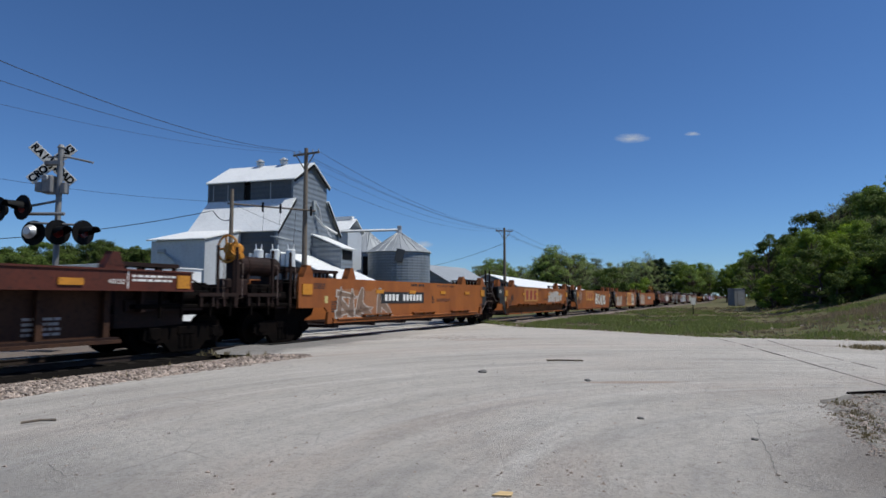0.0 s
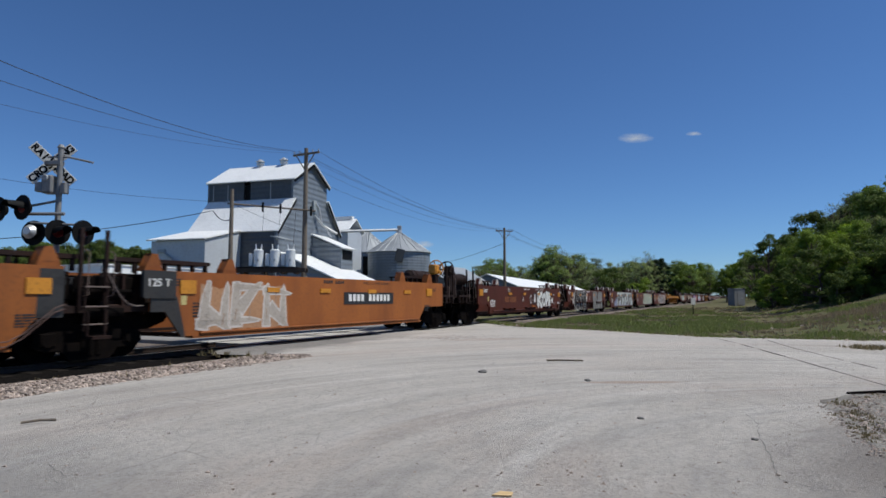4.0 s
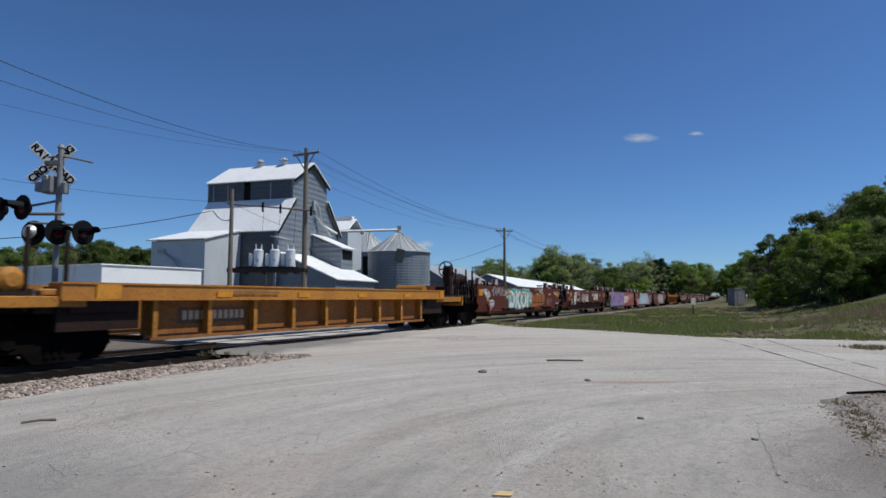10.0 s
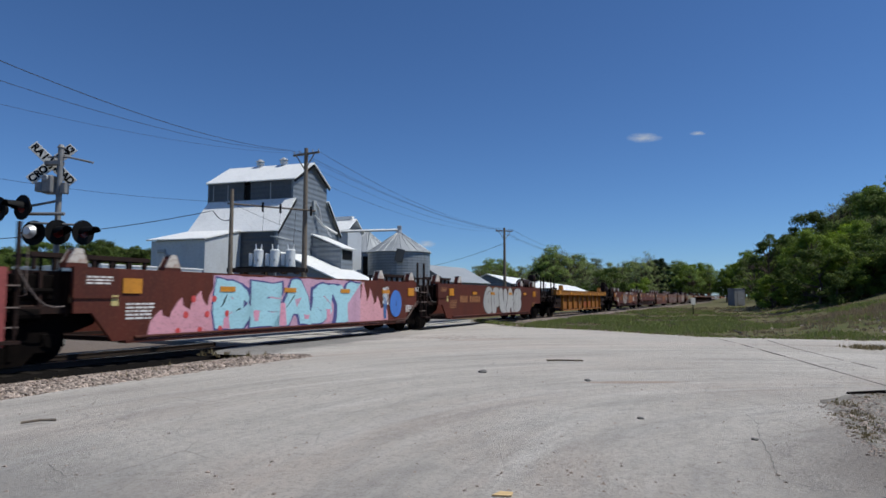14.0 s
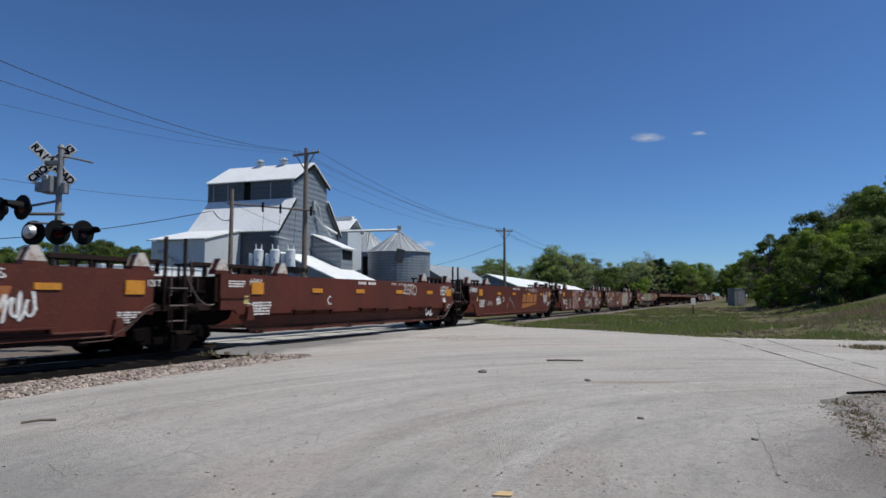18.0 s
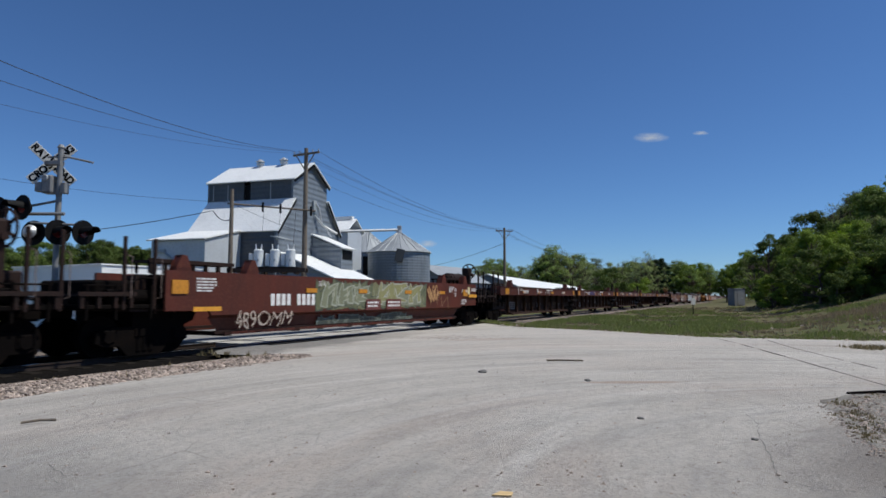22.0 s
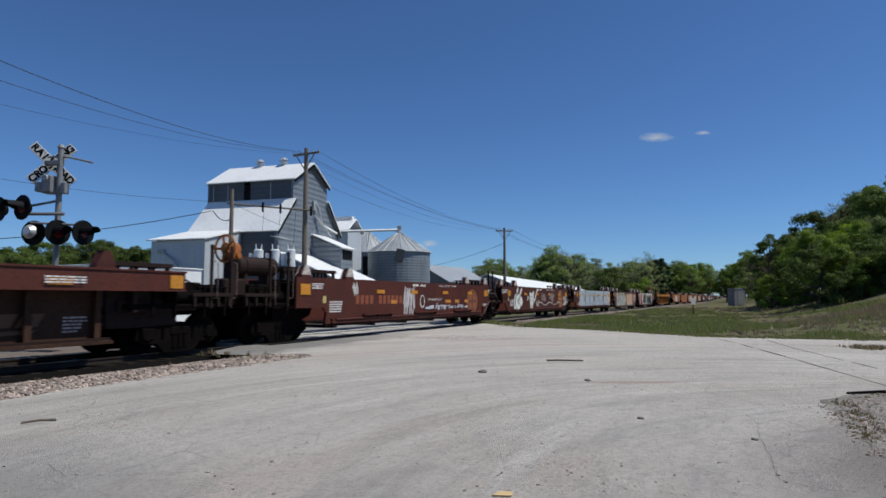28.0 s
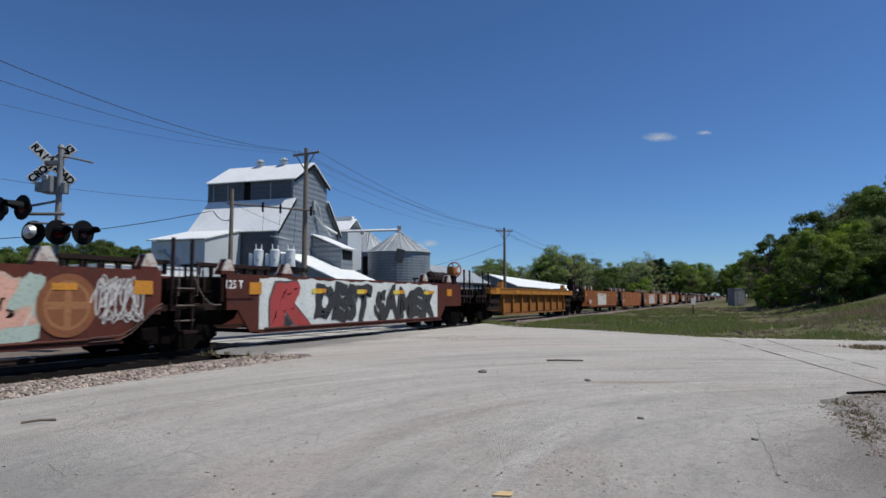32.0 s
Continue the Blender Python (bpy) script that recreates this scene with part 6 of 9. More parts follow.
# ---- shared pieces of running gear


def make_wheelset():
    bm = B()
    for side in (-0.7175, 0.7175):
        out = math.copysign(1, side)
        cyl(bm, (0, side - 0.065 * out, 0), (0, side + 0.065 * out, 0), 0.45, seg=24)
        cyl(bm, (0, side - 0.085 * out, 0), (0, side - 0.064 * out, 0), 0.478, seg=24)
        cyl(bm, (0, side + 0.05 * out, 0), (0, side + 0.075 * out, 0), 0.36, 0.18, seg=18)
        cyl(bm, (0, side + 0.06 * out, 0), (0, side + 0.19 * out, 0), 0.1, seg=10)
    cyl(bm, (0, -0.7, 0), (0, 0.7, 0), 0.085, seg=8)
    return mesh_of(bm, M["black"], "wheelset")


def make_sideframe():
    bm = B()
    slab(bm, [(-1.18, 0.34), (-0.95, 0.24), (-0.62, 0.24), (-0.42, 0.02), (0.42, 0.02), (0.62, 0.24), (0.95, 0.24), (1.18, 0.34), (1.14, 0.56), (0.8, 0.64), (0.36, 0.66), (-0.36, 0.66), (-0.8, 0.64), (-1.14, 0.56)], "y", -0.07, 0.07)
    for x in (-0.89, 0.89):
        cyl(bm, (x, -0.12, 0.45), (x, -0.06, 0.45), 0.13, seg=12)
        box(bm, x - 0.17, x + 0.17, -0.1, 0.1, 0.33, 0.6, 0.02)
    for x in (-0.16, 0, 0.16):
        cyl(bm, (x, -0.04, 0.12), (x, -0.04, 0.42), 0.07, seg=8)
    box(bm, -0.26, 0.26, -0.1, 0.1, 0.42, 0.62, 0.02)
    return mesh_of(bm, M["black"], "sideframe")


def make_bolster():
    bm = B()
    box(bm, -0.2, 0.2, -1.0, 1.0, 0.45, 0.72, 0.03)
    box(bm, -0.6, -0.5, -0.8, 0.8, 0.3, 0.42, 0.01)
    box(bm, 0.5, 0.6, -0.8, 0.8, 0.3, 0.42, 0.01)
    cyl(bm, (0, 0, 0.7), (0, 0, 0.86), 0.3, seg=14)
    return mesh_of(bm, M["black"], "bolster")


ROLL = []


def truck(parent, x, q0):
    t = new("truck")
    t.parent = parent
    t.location = (x, 0, RAIL_Z)
    bol = kept("bolster", make_bolster)
    tr = part("truck_frame", bol, None, t)
    for sy in (-0.98, 0.98):
        f = part("sideframe", kept("sideframe", make_sideframe), None, t)
        f.location = (0, sy, 0)
        if sy > 0:
            f.rotation_euler = (0, 0, math.pi)
    for wx in (-0.89, 0.89):
        w = part("wheelset", kept("wheelset", make_wheelset), None, t)
        w.location = (wx, 0, 0.45)
        ROLL.append((w, wx, q0, x))
    return t


def make_post(height):
    bm = B()
    box(bm, -0.036, 0.036, -0.035, 0.035, 0.9, height, 0.01)
    return mesh_of(bm, M["dark"], "grab_post")


def make_grab():
    bm = B()
    tube(bm, [(0, -0.02, 1.2), (0.05, -0.1, 1.22), (0.05, -0.1, 2.1), (0, -0.02, 2.14)], 0.011, 6)
    return mesh_of(bm, paint((0.2, 0.14, 0.115)), "grab_iron")


def make_steps():
    bm = B()
    for x in (-0.25, 0.23):
        box(bm, x, x + 0.025, -0.08, -0.04, 0.5, 1.5)
    box(bm, -0.2, 0.2, -0.3, -0.06, 0.34, 0.4)
    for x in (-0.2, 0.17):
        box(bm, x, x + 0.03, -0.12, -0.06, 0.36, 0.9)
    return mesh_of(bm, M["dark"], "step_ladder")


def make_rung():
    return mesh_of(box(B(), -0.25, 0.255, -0.1, -0.01, 0, 0.024), paint((0.2, 0.15, 0.13)), "step")


def make_hose():
    bm = B()
    pts = [(-0.1 + 0.9 * f, -0.05, 1.75 - 0.75 * f - 0.28 * math.sin(f * math.pi)) for f in (0, 0.15, 0.3, 0.45, 0.6, 0.8, 1.0)]
    tube(bm, pts, 0.015, 6)
    return mesh_of(bm, paint((0.14, 0.11, 0.1)), "brake_hose")


def make_bracket(tone):
    bm = B()
    slab(bm, [(-0.24, -0.05), (0.24, -0.05), (0.2, 0.07), (-0.2, 0.07)], "y", -0.12, 0.12)
    slab(bm, [(-0.19, 0.06), (-0.15, 0.06), (-0.03, 0.3), (-0.06, 0.31)], "y", -0.09, 0.09)
    slab(bm, [(0.15, 0.06), (0.19, 0.06), (0.1, 0.3), (0.07, 0.29)], "y", -0.09, 0.09)
    return mesh_of(bm, tone, "guide_bracket")


def make_guide_plate(tone):
    bm = slab(B(), [(-0.21, 0.05), (0.21, 0.05), (0.1, 0.31), (-0.06, 0.33)], "y", -0.125, -0.085)
    slab(bm, [(-0.21, 0.05), (0.21, 0.05), (0.1, 0.31), (-0.06, 0.33)], "y", 0.085, 0.125)
    slab(bm, [(-0.06, 0.33), (0.1, 0.31), (0.1, 0.335), (-0.06, 0.35)], "y", -0.125, 0.125)
    return mesh_of(bm, tone, "guide_plate")


def make_walkway(length, posts):
    bm = B()
    box(bm, 0, length, -0.3, 0.3, 0.2, 0.245)
    box(bm, 0, length, -0.3, -0.26, 0.245, 0.29)
    for i in range(posts):
        x = 0.1 + (length - 0.2) * i / (posts - 1)
        box(bm, x - 0.035, x + 0.035, -0.28, -0.2, -0.05, 0.2)
        box(bm, x - 0.02, x + 0.02, 0.2, 0.26, -0.05, 0.2)
    return mesh_of(bm, M["dark"], "walkway")


def make_reservoir(tone):
    bm = B()
    cyl(bm, (-0.75, 0, 0), (0.75, 0, 0), 0.27, seg=18)
    for x, s in ((-0.75, -1), (0.75, 1)):
        cyl(bm, (x, 0, 0), (x + 0.09 * s, 0, 0), 0.25, 0.14, seg=18)
    for x in (-0.45, 0.45):
        cyl(bm, (x - 0.03, 0, 0), (x + 0.03, 0, 0), 0.285, seg=18)
        box(bm, x - 0.05, x + 0.05, -0.18, 0.18, -0.5, -0.2)
    return mesh_of(bm, tone, "reservoir")


def make_handwheel(tone):
    bm = B()
    n = 18
    pts = [(0, 0.36 * math.cos(2 * math.pi * i / n), 0.36 * math.sin(2 * math.pi * i / n)) for i in range(n + 1)]
    tube(bm, pts, 0.03, 5)
    for i in range(5):
        a = 2 * math.pi * i / 5
        cyl(bm, (0, 0, 0), (0.02, 0.36 * math.cos(a), 0.36 * math.sin(a)), 0.034, seg=5)
    cyl(bm, (-0.05, 0, 0), (0.05, 0, 0), 0.1, seg=8)
    return mesh_of(bm, tone, "handwheel")


def make_brake_stand(tone):
    bm = B()
    box(bm, -0.16, 0.16, -0.2, 0.2, 0.42, 0.86, 0.06)
    cyl(bm, (-0.2, 0, 0.7), (0.22, 0, 0.7), 0.16, seg=14)
    cyl(bm, (0.05, -0.28, 0.52), (0.05, 0.28, 0.52), 0.08, seg=10)
    return mesh_of(bm, tone, "brake_stand")


def make_brake_column():
    bm = box(B(), -0.12, 0.14, -0.16, 0.16, -0.8, 0.44, 0.03)
    box(bm, -0.3, 0.5, -0.1, 0.3, -0.75, -0.1, 0.04)
    return mesh_of(bm, M["dark"], "brake_column")


def make_end_machinery():
    """The dark mass on a car end: platform, brake cylinder, levers, pipes and brackets."""
    bm = B()
    box(bm, -1.3, 1.6, -1.32, 1.32, 0.92, 1.02, 0.02)
    box(bm, -0.75, 1.5, -0.95, 0.95, 1.0, 1.55, 0.05)
    box(bm, 0.5, 1.55, -1.3, -0.95, 1.3, 1.7, 0.04)
    cyl(bm, (-0.6, -1.12, 1.2), (0.55, -1.12, 1.2), 0.15, seg=14)
    cyl(bm, (-1.2, -1.2, 1.1), (-0.6, -1.12, 1.2), 0.035, seg=8)
    for x in (-1.15, -0.5, 0.35, 0.95):
        box(bm, x, x + 0.05, -1.34, -1.28, 0.7, 1.45)
    tube(bm, [(-1.2, -1.3, 1.42), (-0.3, -1.3, 1.42), (0.1, -1.3, 1.6), (1.0, -1.3, 1.62)], 0.02, 6)
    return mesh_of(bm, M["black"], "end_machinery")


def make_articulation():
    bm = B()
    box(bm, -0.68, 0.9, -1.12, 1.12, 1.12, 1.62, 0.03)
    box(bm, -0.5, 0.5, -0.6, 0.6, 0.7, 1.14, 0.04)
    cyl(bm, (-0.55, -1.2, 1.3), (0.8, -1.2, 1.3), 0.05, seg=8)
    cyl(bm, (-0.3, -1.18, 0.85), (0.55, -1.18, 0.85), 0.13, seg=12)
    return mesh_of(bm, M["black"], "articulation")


def make_air_pipe():
    """Air pipes that bend up round the truck at the rear of a unit."""
    bm = B()
    for dy, dz in ((0, 0), (-0.03, 0.09)):
        tube(bm, [(-1.2, SIDE - 0.05 + dy, 0.28 + dz), (-0.55, SIDE - 0.06 + dy, 0.3 + dz), (-0.3, SIDE - 0.06 + dy, 0.42 + dz), (0.25, SIDE - 0.06 + dy, 0.88 + dz), (0.45, SIDE - 0.05 + dy, 0.95 + dz)], 0.012, 6)
    return mesh_of(bm, paint((0.085, 0.045, 0.036)), "air_pipe")


def make_coupler():
    bm = B()
    box(bm, 0, 0.8, -0.1, 0.1, 0.72, 0.92, 0.03)
    box(bm, 0.7, 0.98, -0.16, 0.16, 0.68, 0.98, 0.05)
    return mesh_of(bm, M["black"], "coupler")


# ---- unit bodies.  x runs from the front truck (0) to the rear truck (L); z = 0 at the rail tops


def make_side_smooth(L, front, rear, bent, top, tone, low):
    """One welded side plate with its cut-outs over the trucks."""
    a = 0.6 if front else 1.05
    b = L - (0.1 if rear else 0.9)
    bm = B()
    out = [(a, 0.86), (a + (1.25 if front else 0.38), 0.86), (a + (1.8 if front else 0.85), low), (b - (2.1 if rear else 0.95), low), (b - (1.65 if rear else 0.45), 0.8), (b, 0.8), (b, top), (a, top)]
    if not bent:
        slab(bm, out, "y", SIDE, SIDE + 0.07)
    else:
        # the upper plate stands out, the lower one is set back and leans in
        up = [(a, 0.86), (a + (1.25 if front else 0.45), 0.86), (a + (1.35 if front else 0.6), 0.74), (b - (1.7 if rear else 0.5), 0.74), (b - (1.65 if rear else 0.45), 0.8), (b, 0.8), (b, top), (a, top)]
        slab(bm, up, "y", SIDE, SIDE + 0.07)
        x0, x1 = a + (1.8 if front else 1.2), b - (2.1 if rear else 1.1)
        c = [(x0 - 0.5, SIDE + 0.02, 0.74), (x1 + 0.5, SIDE + 0.02, 0.74), (x1 + 0.4, SIDE + 0.2, 0.66), (x0 - 0.4, SIDE + 0.2, 0.66), (x1, SIDE + 0.24, low), (x0, SIDE + 0.24, low)]
        v = [bm.verts.new(p) for p in c]
        bm.faces.new((v[0], v[3], v[2], v[1]))
        bm.faces.new((v[3], v[5], v[4], v[2]))
    return mesh_of(bm, tone, "side_plate")


def make_sill(L, front, rear, bent, tone, low):
    bm = B()
    x0, x1 = (2.5 if front else 2.4), L - (2.3 if rear else 2.0)
    if bent:
        box(bm, x0, x1, SIDE + 0.1, SIDE + 0.3, low - 0.04, low + 0.03)
    else:
        cyl(bm, (x0, SIDE - 0.03, low + 0.06), (x1, SIDE - 0.03, low + 0.06), 0.035, seg=8)
        box(bm, x0 - 0.2, x1 + 0.2, SIDE - 0.02, SIDE + 0.25, low - 0.06, low)
    return mesh_of(bm, tone, "side_sill")


def make_ledge(length, tone):
    bm = B()
    slab(bm, [(0, 0), (length, 0), (length - 0.05, 0.05), (0.05, 0.05)], "z", 0.0, 0.03)
    bm2 = [(0, -0.13), (length, -0.13), (length, 0), (0, 0)]
    slab(bm, bm2, "z", 0.02, 0.05)
    for i in range(3):
        x = 0.1 + (length - 0.2) * i / 2
        slab(bm, [(-0.13, 0.02), (0, 0.02), (0, -0.16)], "x", x - 0.012, x + 0.012)
    return mesh_of(bm, tone, "step_ledge")


def make_post_boss(tone):
    bm = B()
    slab(bm, [(-0.14, -0.2), (0.14, -0.2), (0.1, 0.12), (0.03, 0.2), (-0.08, 0.16)], "y", -0.09, 0.0)
    return mesh_of(bm, tone, "lifting_lug")


def make_end_plate(x0, x1, z0, z1, tone):
    bm = B()
    box(bm, x0, x1, SIDE - 0.0035, SIDE + 0.1, z0, z1)
    box(bm, x0, x1, SIDE - 0.035, SIDE + 0.02, z0 - 0.025, z0)
    return mesh_of(bm, tone, "end_plate")


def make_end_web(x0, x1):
    """The recessed web behind the steps at a joint; its dark colour holds the recess's shade."""
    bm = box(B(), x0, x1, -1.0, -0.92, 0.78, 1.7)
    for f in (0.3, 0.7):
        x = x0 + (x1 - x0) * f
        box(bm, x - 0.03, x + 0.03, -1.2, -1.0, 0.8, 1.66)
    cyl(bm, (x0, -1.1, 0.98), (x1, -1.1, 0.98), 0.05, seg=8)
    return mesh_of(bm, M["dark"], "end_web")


def make_floor(L, top, tone):
    """The open well floor: side angles and cross bearers."""
    bm = B()
    for y in (-1.36, 1.24):
        box(bm, 2.2, L - 2.0, y, y + 0.12, 0.26, 0.34)
    for i in range(6):
        x = 2.6 + (L - 5.0) * i / 5
        box(bm, x - 0.12, x + 0.12, -1.4, 1.4, 0.2, 0.3)
    return mesh_of(bm, tone, "well_floor")


def make_bulkhead(x, sign, tone, top):
    bm = B()
    slab(bm, [(-1.3, 0.85), (1.3, 0.85), (1.3, top - 0.05), (-1.3, top - 0.05)], "x", x - 0.05, x + 0.05)
    box(bm, min(x, x - sign * 1.7), max(x, x - sign * 1.7), -1.25, 1.25, 0.86, 1.0)
    box(bm, min(x, x - sign * 1.6), max(x, x - sign * 1.6), -0.35, 0.35, 0.9, 1.35)
    return mesh_of(bm, tone, "end_frame")


def make_far_side(L, top, tone):
    bm = B()
    slab(bm, [(0.9, 0.86), (2.0, 0.2), (L - 1.7, 0.2), (L - 0.7, 0.86), (L - 0.7, top), (0.9, top)], "y", 1.42, 1.5)
    return mesh_of(bm, tone, "far_side_plate")


def make_chord(L, front, rear, z0, z1, tone, deep=0.32):
    bm = B()
    a = 0.25 if front else 0.75
    b = L - (0.25 if rear else 0.45)
    box(bm, a, b, SIDE, SIDE + deep, z0, z1, 0.015)
    box(bm, a, b, SIDE - 0.035, SIDE + 0.01, z0 - 0.012, z0 + 0.03)
    box(bm, a, b, SIDE - 0.03, SIDE + 0.01, z1 - 0.03, z1 + 0.01)
    return mesh_of(bm, tone, "top_chord")


def make_well_panel(L, z1, tone, back):
    bm = B()
    slab(bm, [(2.3, 0.28), (L - 2.0, 0.28), (L - 2.0, z1), (2.3, z1)], "y", SIDE + back, SIDE + back + 0.06)
    box(bm, 2.3, L - 2.0, SIDE + 0.05, SIDE + back + 0.02, 0.22, 0.29)
    return mesh_of(bm, tone, "well_panel")


def make_rib(z1, tone):
    bm = B()
    box(bm, -0.03, 0.03, SIDE + 0.12, SIDE + 0.36, 0.27, z1)
    box(bm, -0.065, 0.065, SIDE + 0.1, SIDE + 0.13, 0.27, z1)
    return mesh_of(bm, tone, "rib")


def make_end_box(z1, tone):
    bm = B()
    box(bm, -0.9, 0.9, SIDE + 0.2, SIDE + 0.4, 0.5, z1)
    box(bm, -0.7, 0.7, SIDE + 0.12, SIDE + 0.3, 0.85, 1.12, 0.02)
    return mesh_of(bm, tone, "end_web")


def make_deck_low(tone):
    """The stepped end deck of a low single car."""
    bm = B()
    box(bm, -1.5, 1.0, -1.45, 1.45, 0.98, 1.2, 0.015)
    box(bm, -1.5, -1.42, -1.5, 1.5, 0.8, 1.25)
    cyl(bm, (-0.35, -1.3, 1.5), (-0.35, 0.1, 1.5), 0.24, seg=18)
    cyl(bm, (-0.35, -1.38, 1.5), (-0.35, -1.3, 1.5), 0.13, 0.24, seg=18)
    for x in (-0.62, -0.14):
        box(bm, x, x + 0.06, -1.2, -0.2, 1.2, 1.4)
    box(bm, -1.35, -0.8, -1.35, -1.0, 1.2, 1.42, 0.03)
    box(bm, 0.1, 0.75, -1.4, -1.15, 1.2, 1.34, 0.03)
    return mesh_of(bm, tone, "end_deck")


def joint_gear(u, x, sign, tone, full=True):
    """Posts, ladder, walkway and guide brackets at one end of a unit; sign is +1 where the unit lies ahead of x."""
    for dx in ((-0.45, 0.1) if sign > 0 else ()):
        p = part("grab_post", kept("post", lambda: make_post(2.58)), None, u)
        p.location = (x + dx, -1.3, 0)
        g = part("grab_iron", kept("grab", make_grab), None, p, "pale grab iron")
        g.location = (0.06, 0, 0)
    if sign > 0 and full:
        s = part("step_ladder", kept("steps", make_steps), None, u)
        s.location = (x - 0.17, -1.35, 0)
        for z in (0.62, 0.98, 1.38):
            part("step", kept("rung", make_rung), None, s).location = (0, 0, z)
        h = part("brake_hose", kept("hose", make_hose), None, u, "dark rubber brake hose")
        h.location = (x + 0.1, -1.4, 0)


def end_gear(u, x, sign, tone, wheel_tone, top, gear):
    """What stands on the coupler end of a car: deck, posts, brake reservoir, hand wheel, coupler."""
    rtone = M["dark"]
    for dx in ((-0.3, 0.45) if sign > 0 else (-1.35, -0.7)):
        p = part("grab_post", kept("post2", lambda: make_post(2.5)), None, u)
        p.location = (x + sign * dx, -1.3, 0)
        g = part("grab_iron", kept("grab", make_grab), None, p, "pale grab iron")
        g.location = (0.06, 0, -0.05)
    c = part("coupler", kept("coupler", make_coupler), None, u)
    c.location = (x - sign * 0.6, 0, 0)
    if sign > 0:
        c.rotation_euler = (0, 0, math.pi)
    w = part("end_walkway", kept("endwalk", lambda: make_walkway(1.3, 4)), None, u)
    w.location = (x - 1.35 if sign > 0 else x + 0.05, -1.1, 1.0)
    if top > 1.5:
        em = part("end_machinery", kept("end_machinery", make_end_machinery), None, u, "black brake machinery on the end platform")
        em.location = (x, 0, 0)
        if sign < 0:
            em.location, em.scale = (x, 0, 0), (-1, 1, 1)
    if not gear:
        return
    back = -1.0 if sign > 0 else 0.0
    r = part("brake_reservoir", kept(("res", rtone.name), lambda: make_reservoir(rtone)), None, u, "grimy steel air reservoir")
    r.location = (x + sign * 1.0 + back * 1.4, -0.75, 2.05)
    st = part("brake_stand", kept(("stand", wheel_tone.name), lambda: make_brake_stand(wheel_tone)), None, u)
    st.location = (x - sign * 0.35 + back, -0.85, 1.78)
    part("brake_column", kept("brake_column", make_brake_column), None, st, "grimy steel column under the hand brake")
    hw = part("handwheel", kept(("handwheel", wheel_tone.name), lambda: make_handwheel(wheel_tone)), None, st, "spoked steel brake wheel")
    hw.location = (-sign * 0.2, 0.0, 0.7)


UNITS = []


def unit(q0, q1, kind, front, rear, label, tone="brown", group="well cars of the train", bracket=None, brake=None, far=False, low=None):
    """One well unit whose trucks stand q0 and q1 metres down the train."""
    L = round(q1 - q0, 1)
    T = M[tone]
    u = thing("well_car", label, "freight car", group)
    UNITS.append((u, q0))
    low = low or (0.27 if kind != "smooth" or not front else 0.42)
    LOWEST[u.name] = low if kind == "smooth" else 0.0
    top = {"smooth": 1.78, "bent": 1.78, "ribbed": 1.77, "low": 1.47, "tall": 1.68, "heavy": 1.8}[kind]
    truck(u, 0.45 if front else 0.0, q0)
    if rear:
        truck(u, L, q0)
    part("well_floor", kept(("floor", L), lambda: make_floor(L, top, M["dark"])), None, u)
    part("far_side_plate", kept(("far", L, top, tone), lambda: make_far_side(L, top, T)), None, u)
    part("end_frame", kept(("bulk0", tone, top), lambda: make_bulkhead(1.6, 1, M["dark"], top)), None, u)
    part("end_frame", kept(("bulk1", L, tone, top), lambda: make_bulkhead(L - 1.4, -1, M["dark"], top)), None, u)
    for flip in (False, True):
        sill = part("stub_sill", kept("stub_sill", lambda: mesh_of(slab(B(), [(0.15, 1.0), (2.0, 1.0), (1.8, 0.62), (1.35, 0.46), (0.15, 0.5)], "y", -1.02, 1.02), M["black"], "stub_sill")), None, u)
        if flip:
            sill.location, sill.rotation_euler = (L, 0, 0), (0, 0, math.pi)
    br = bracket or T
    if kind in ("smooth", "bent", "heavy"):
        bent = kind != "smooth"
        part("side_plate", kept(("side", L, front, rear, bent, top, tone, low), lambda: make_side_smooth(L, front, rear, bent, top, T, low)), None, u)
        part("side_sill", kept(("sill", L, front, rear, bent, tone, low), lambda: make_sill(L, front, rear, bent, T, low)), None, u)
        ends = M["charcoal"] if tone == "orange" else T
        if not front:
            x0, x1 = (0.85, 1.7) if tone == "orange" else (1.03, 2.0)
            part("end_plate", kept(("ep0", ends.name), lambda: make_end_plate(x0, x1, 1.18, 1.775, ends)), None, u, "raised plate at the end of the side")
        if tone == "orange" and not front:
            part("end_corner", kept("charcoal_corner", lambda: mesh_of(slab(B(), [(1.04, 0.85), (1.42, 0.85), (1.89, low - 0.005), (2.0, low - 0.005), (1.74, 1.2), (1.04, 1.2)], "y", SIDE - 0.003, SIDE + 0.02), M["charcoal"], "end_corner")), None, u, "charcoal painted corner plate")
        if tone == "orange" and not rear:
            part("end_strip", kept(("charcoal_strip", L), lambda: mesh_of(slab(B(), [(L - 1.4, 0.79), (L - 0.89, 0.79), (L - 0.89, 1.72), (L - 1.35, 1.72)], "y", SIDE - 0.003, SIDE + 0.02), M["charcoal"], "end_strip")), None, u, "charcoal painted end strip")
        part("end_web", kept("ew0", lambda: make_end_web(0.2, 1.5)), None, u)
        part("end_web", kept(("ew1", L), lambda: make_end_web(L - 1.4, L - 0.5)), None, u)
        if not far and kind != "heavy" and (bent or front):
            zl = 0.78 if bent else 0.56
            for f in (0.3, 0.52, 0.74):
                le = part("step_ledge", kept(("ledge", tone), lambda: make_ledge(1.9, T)), None, u)
                le.location = (L * f - 0.9, SIDE, zl)
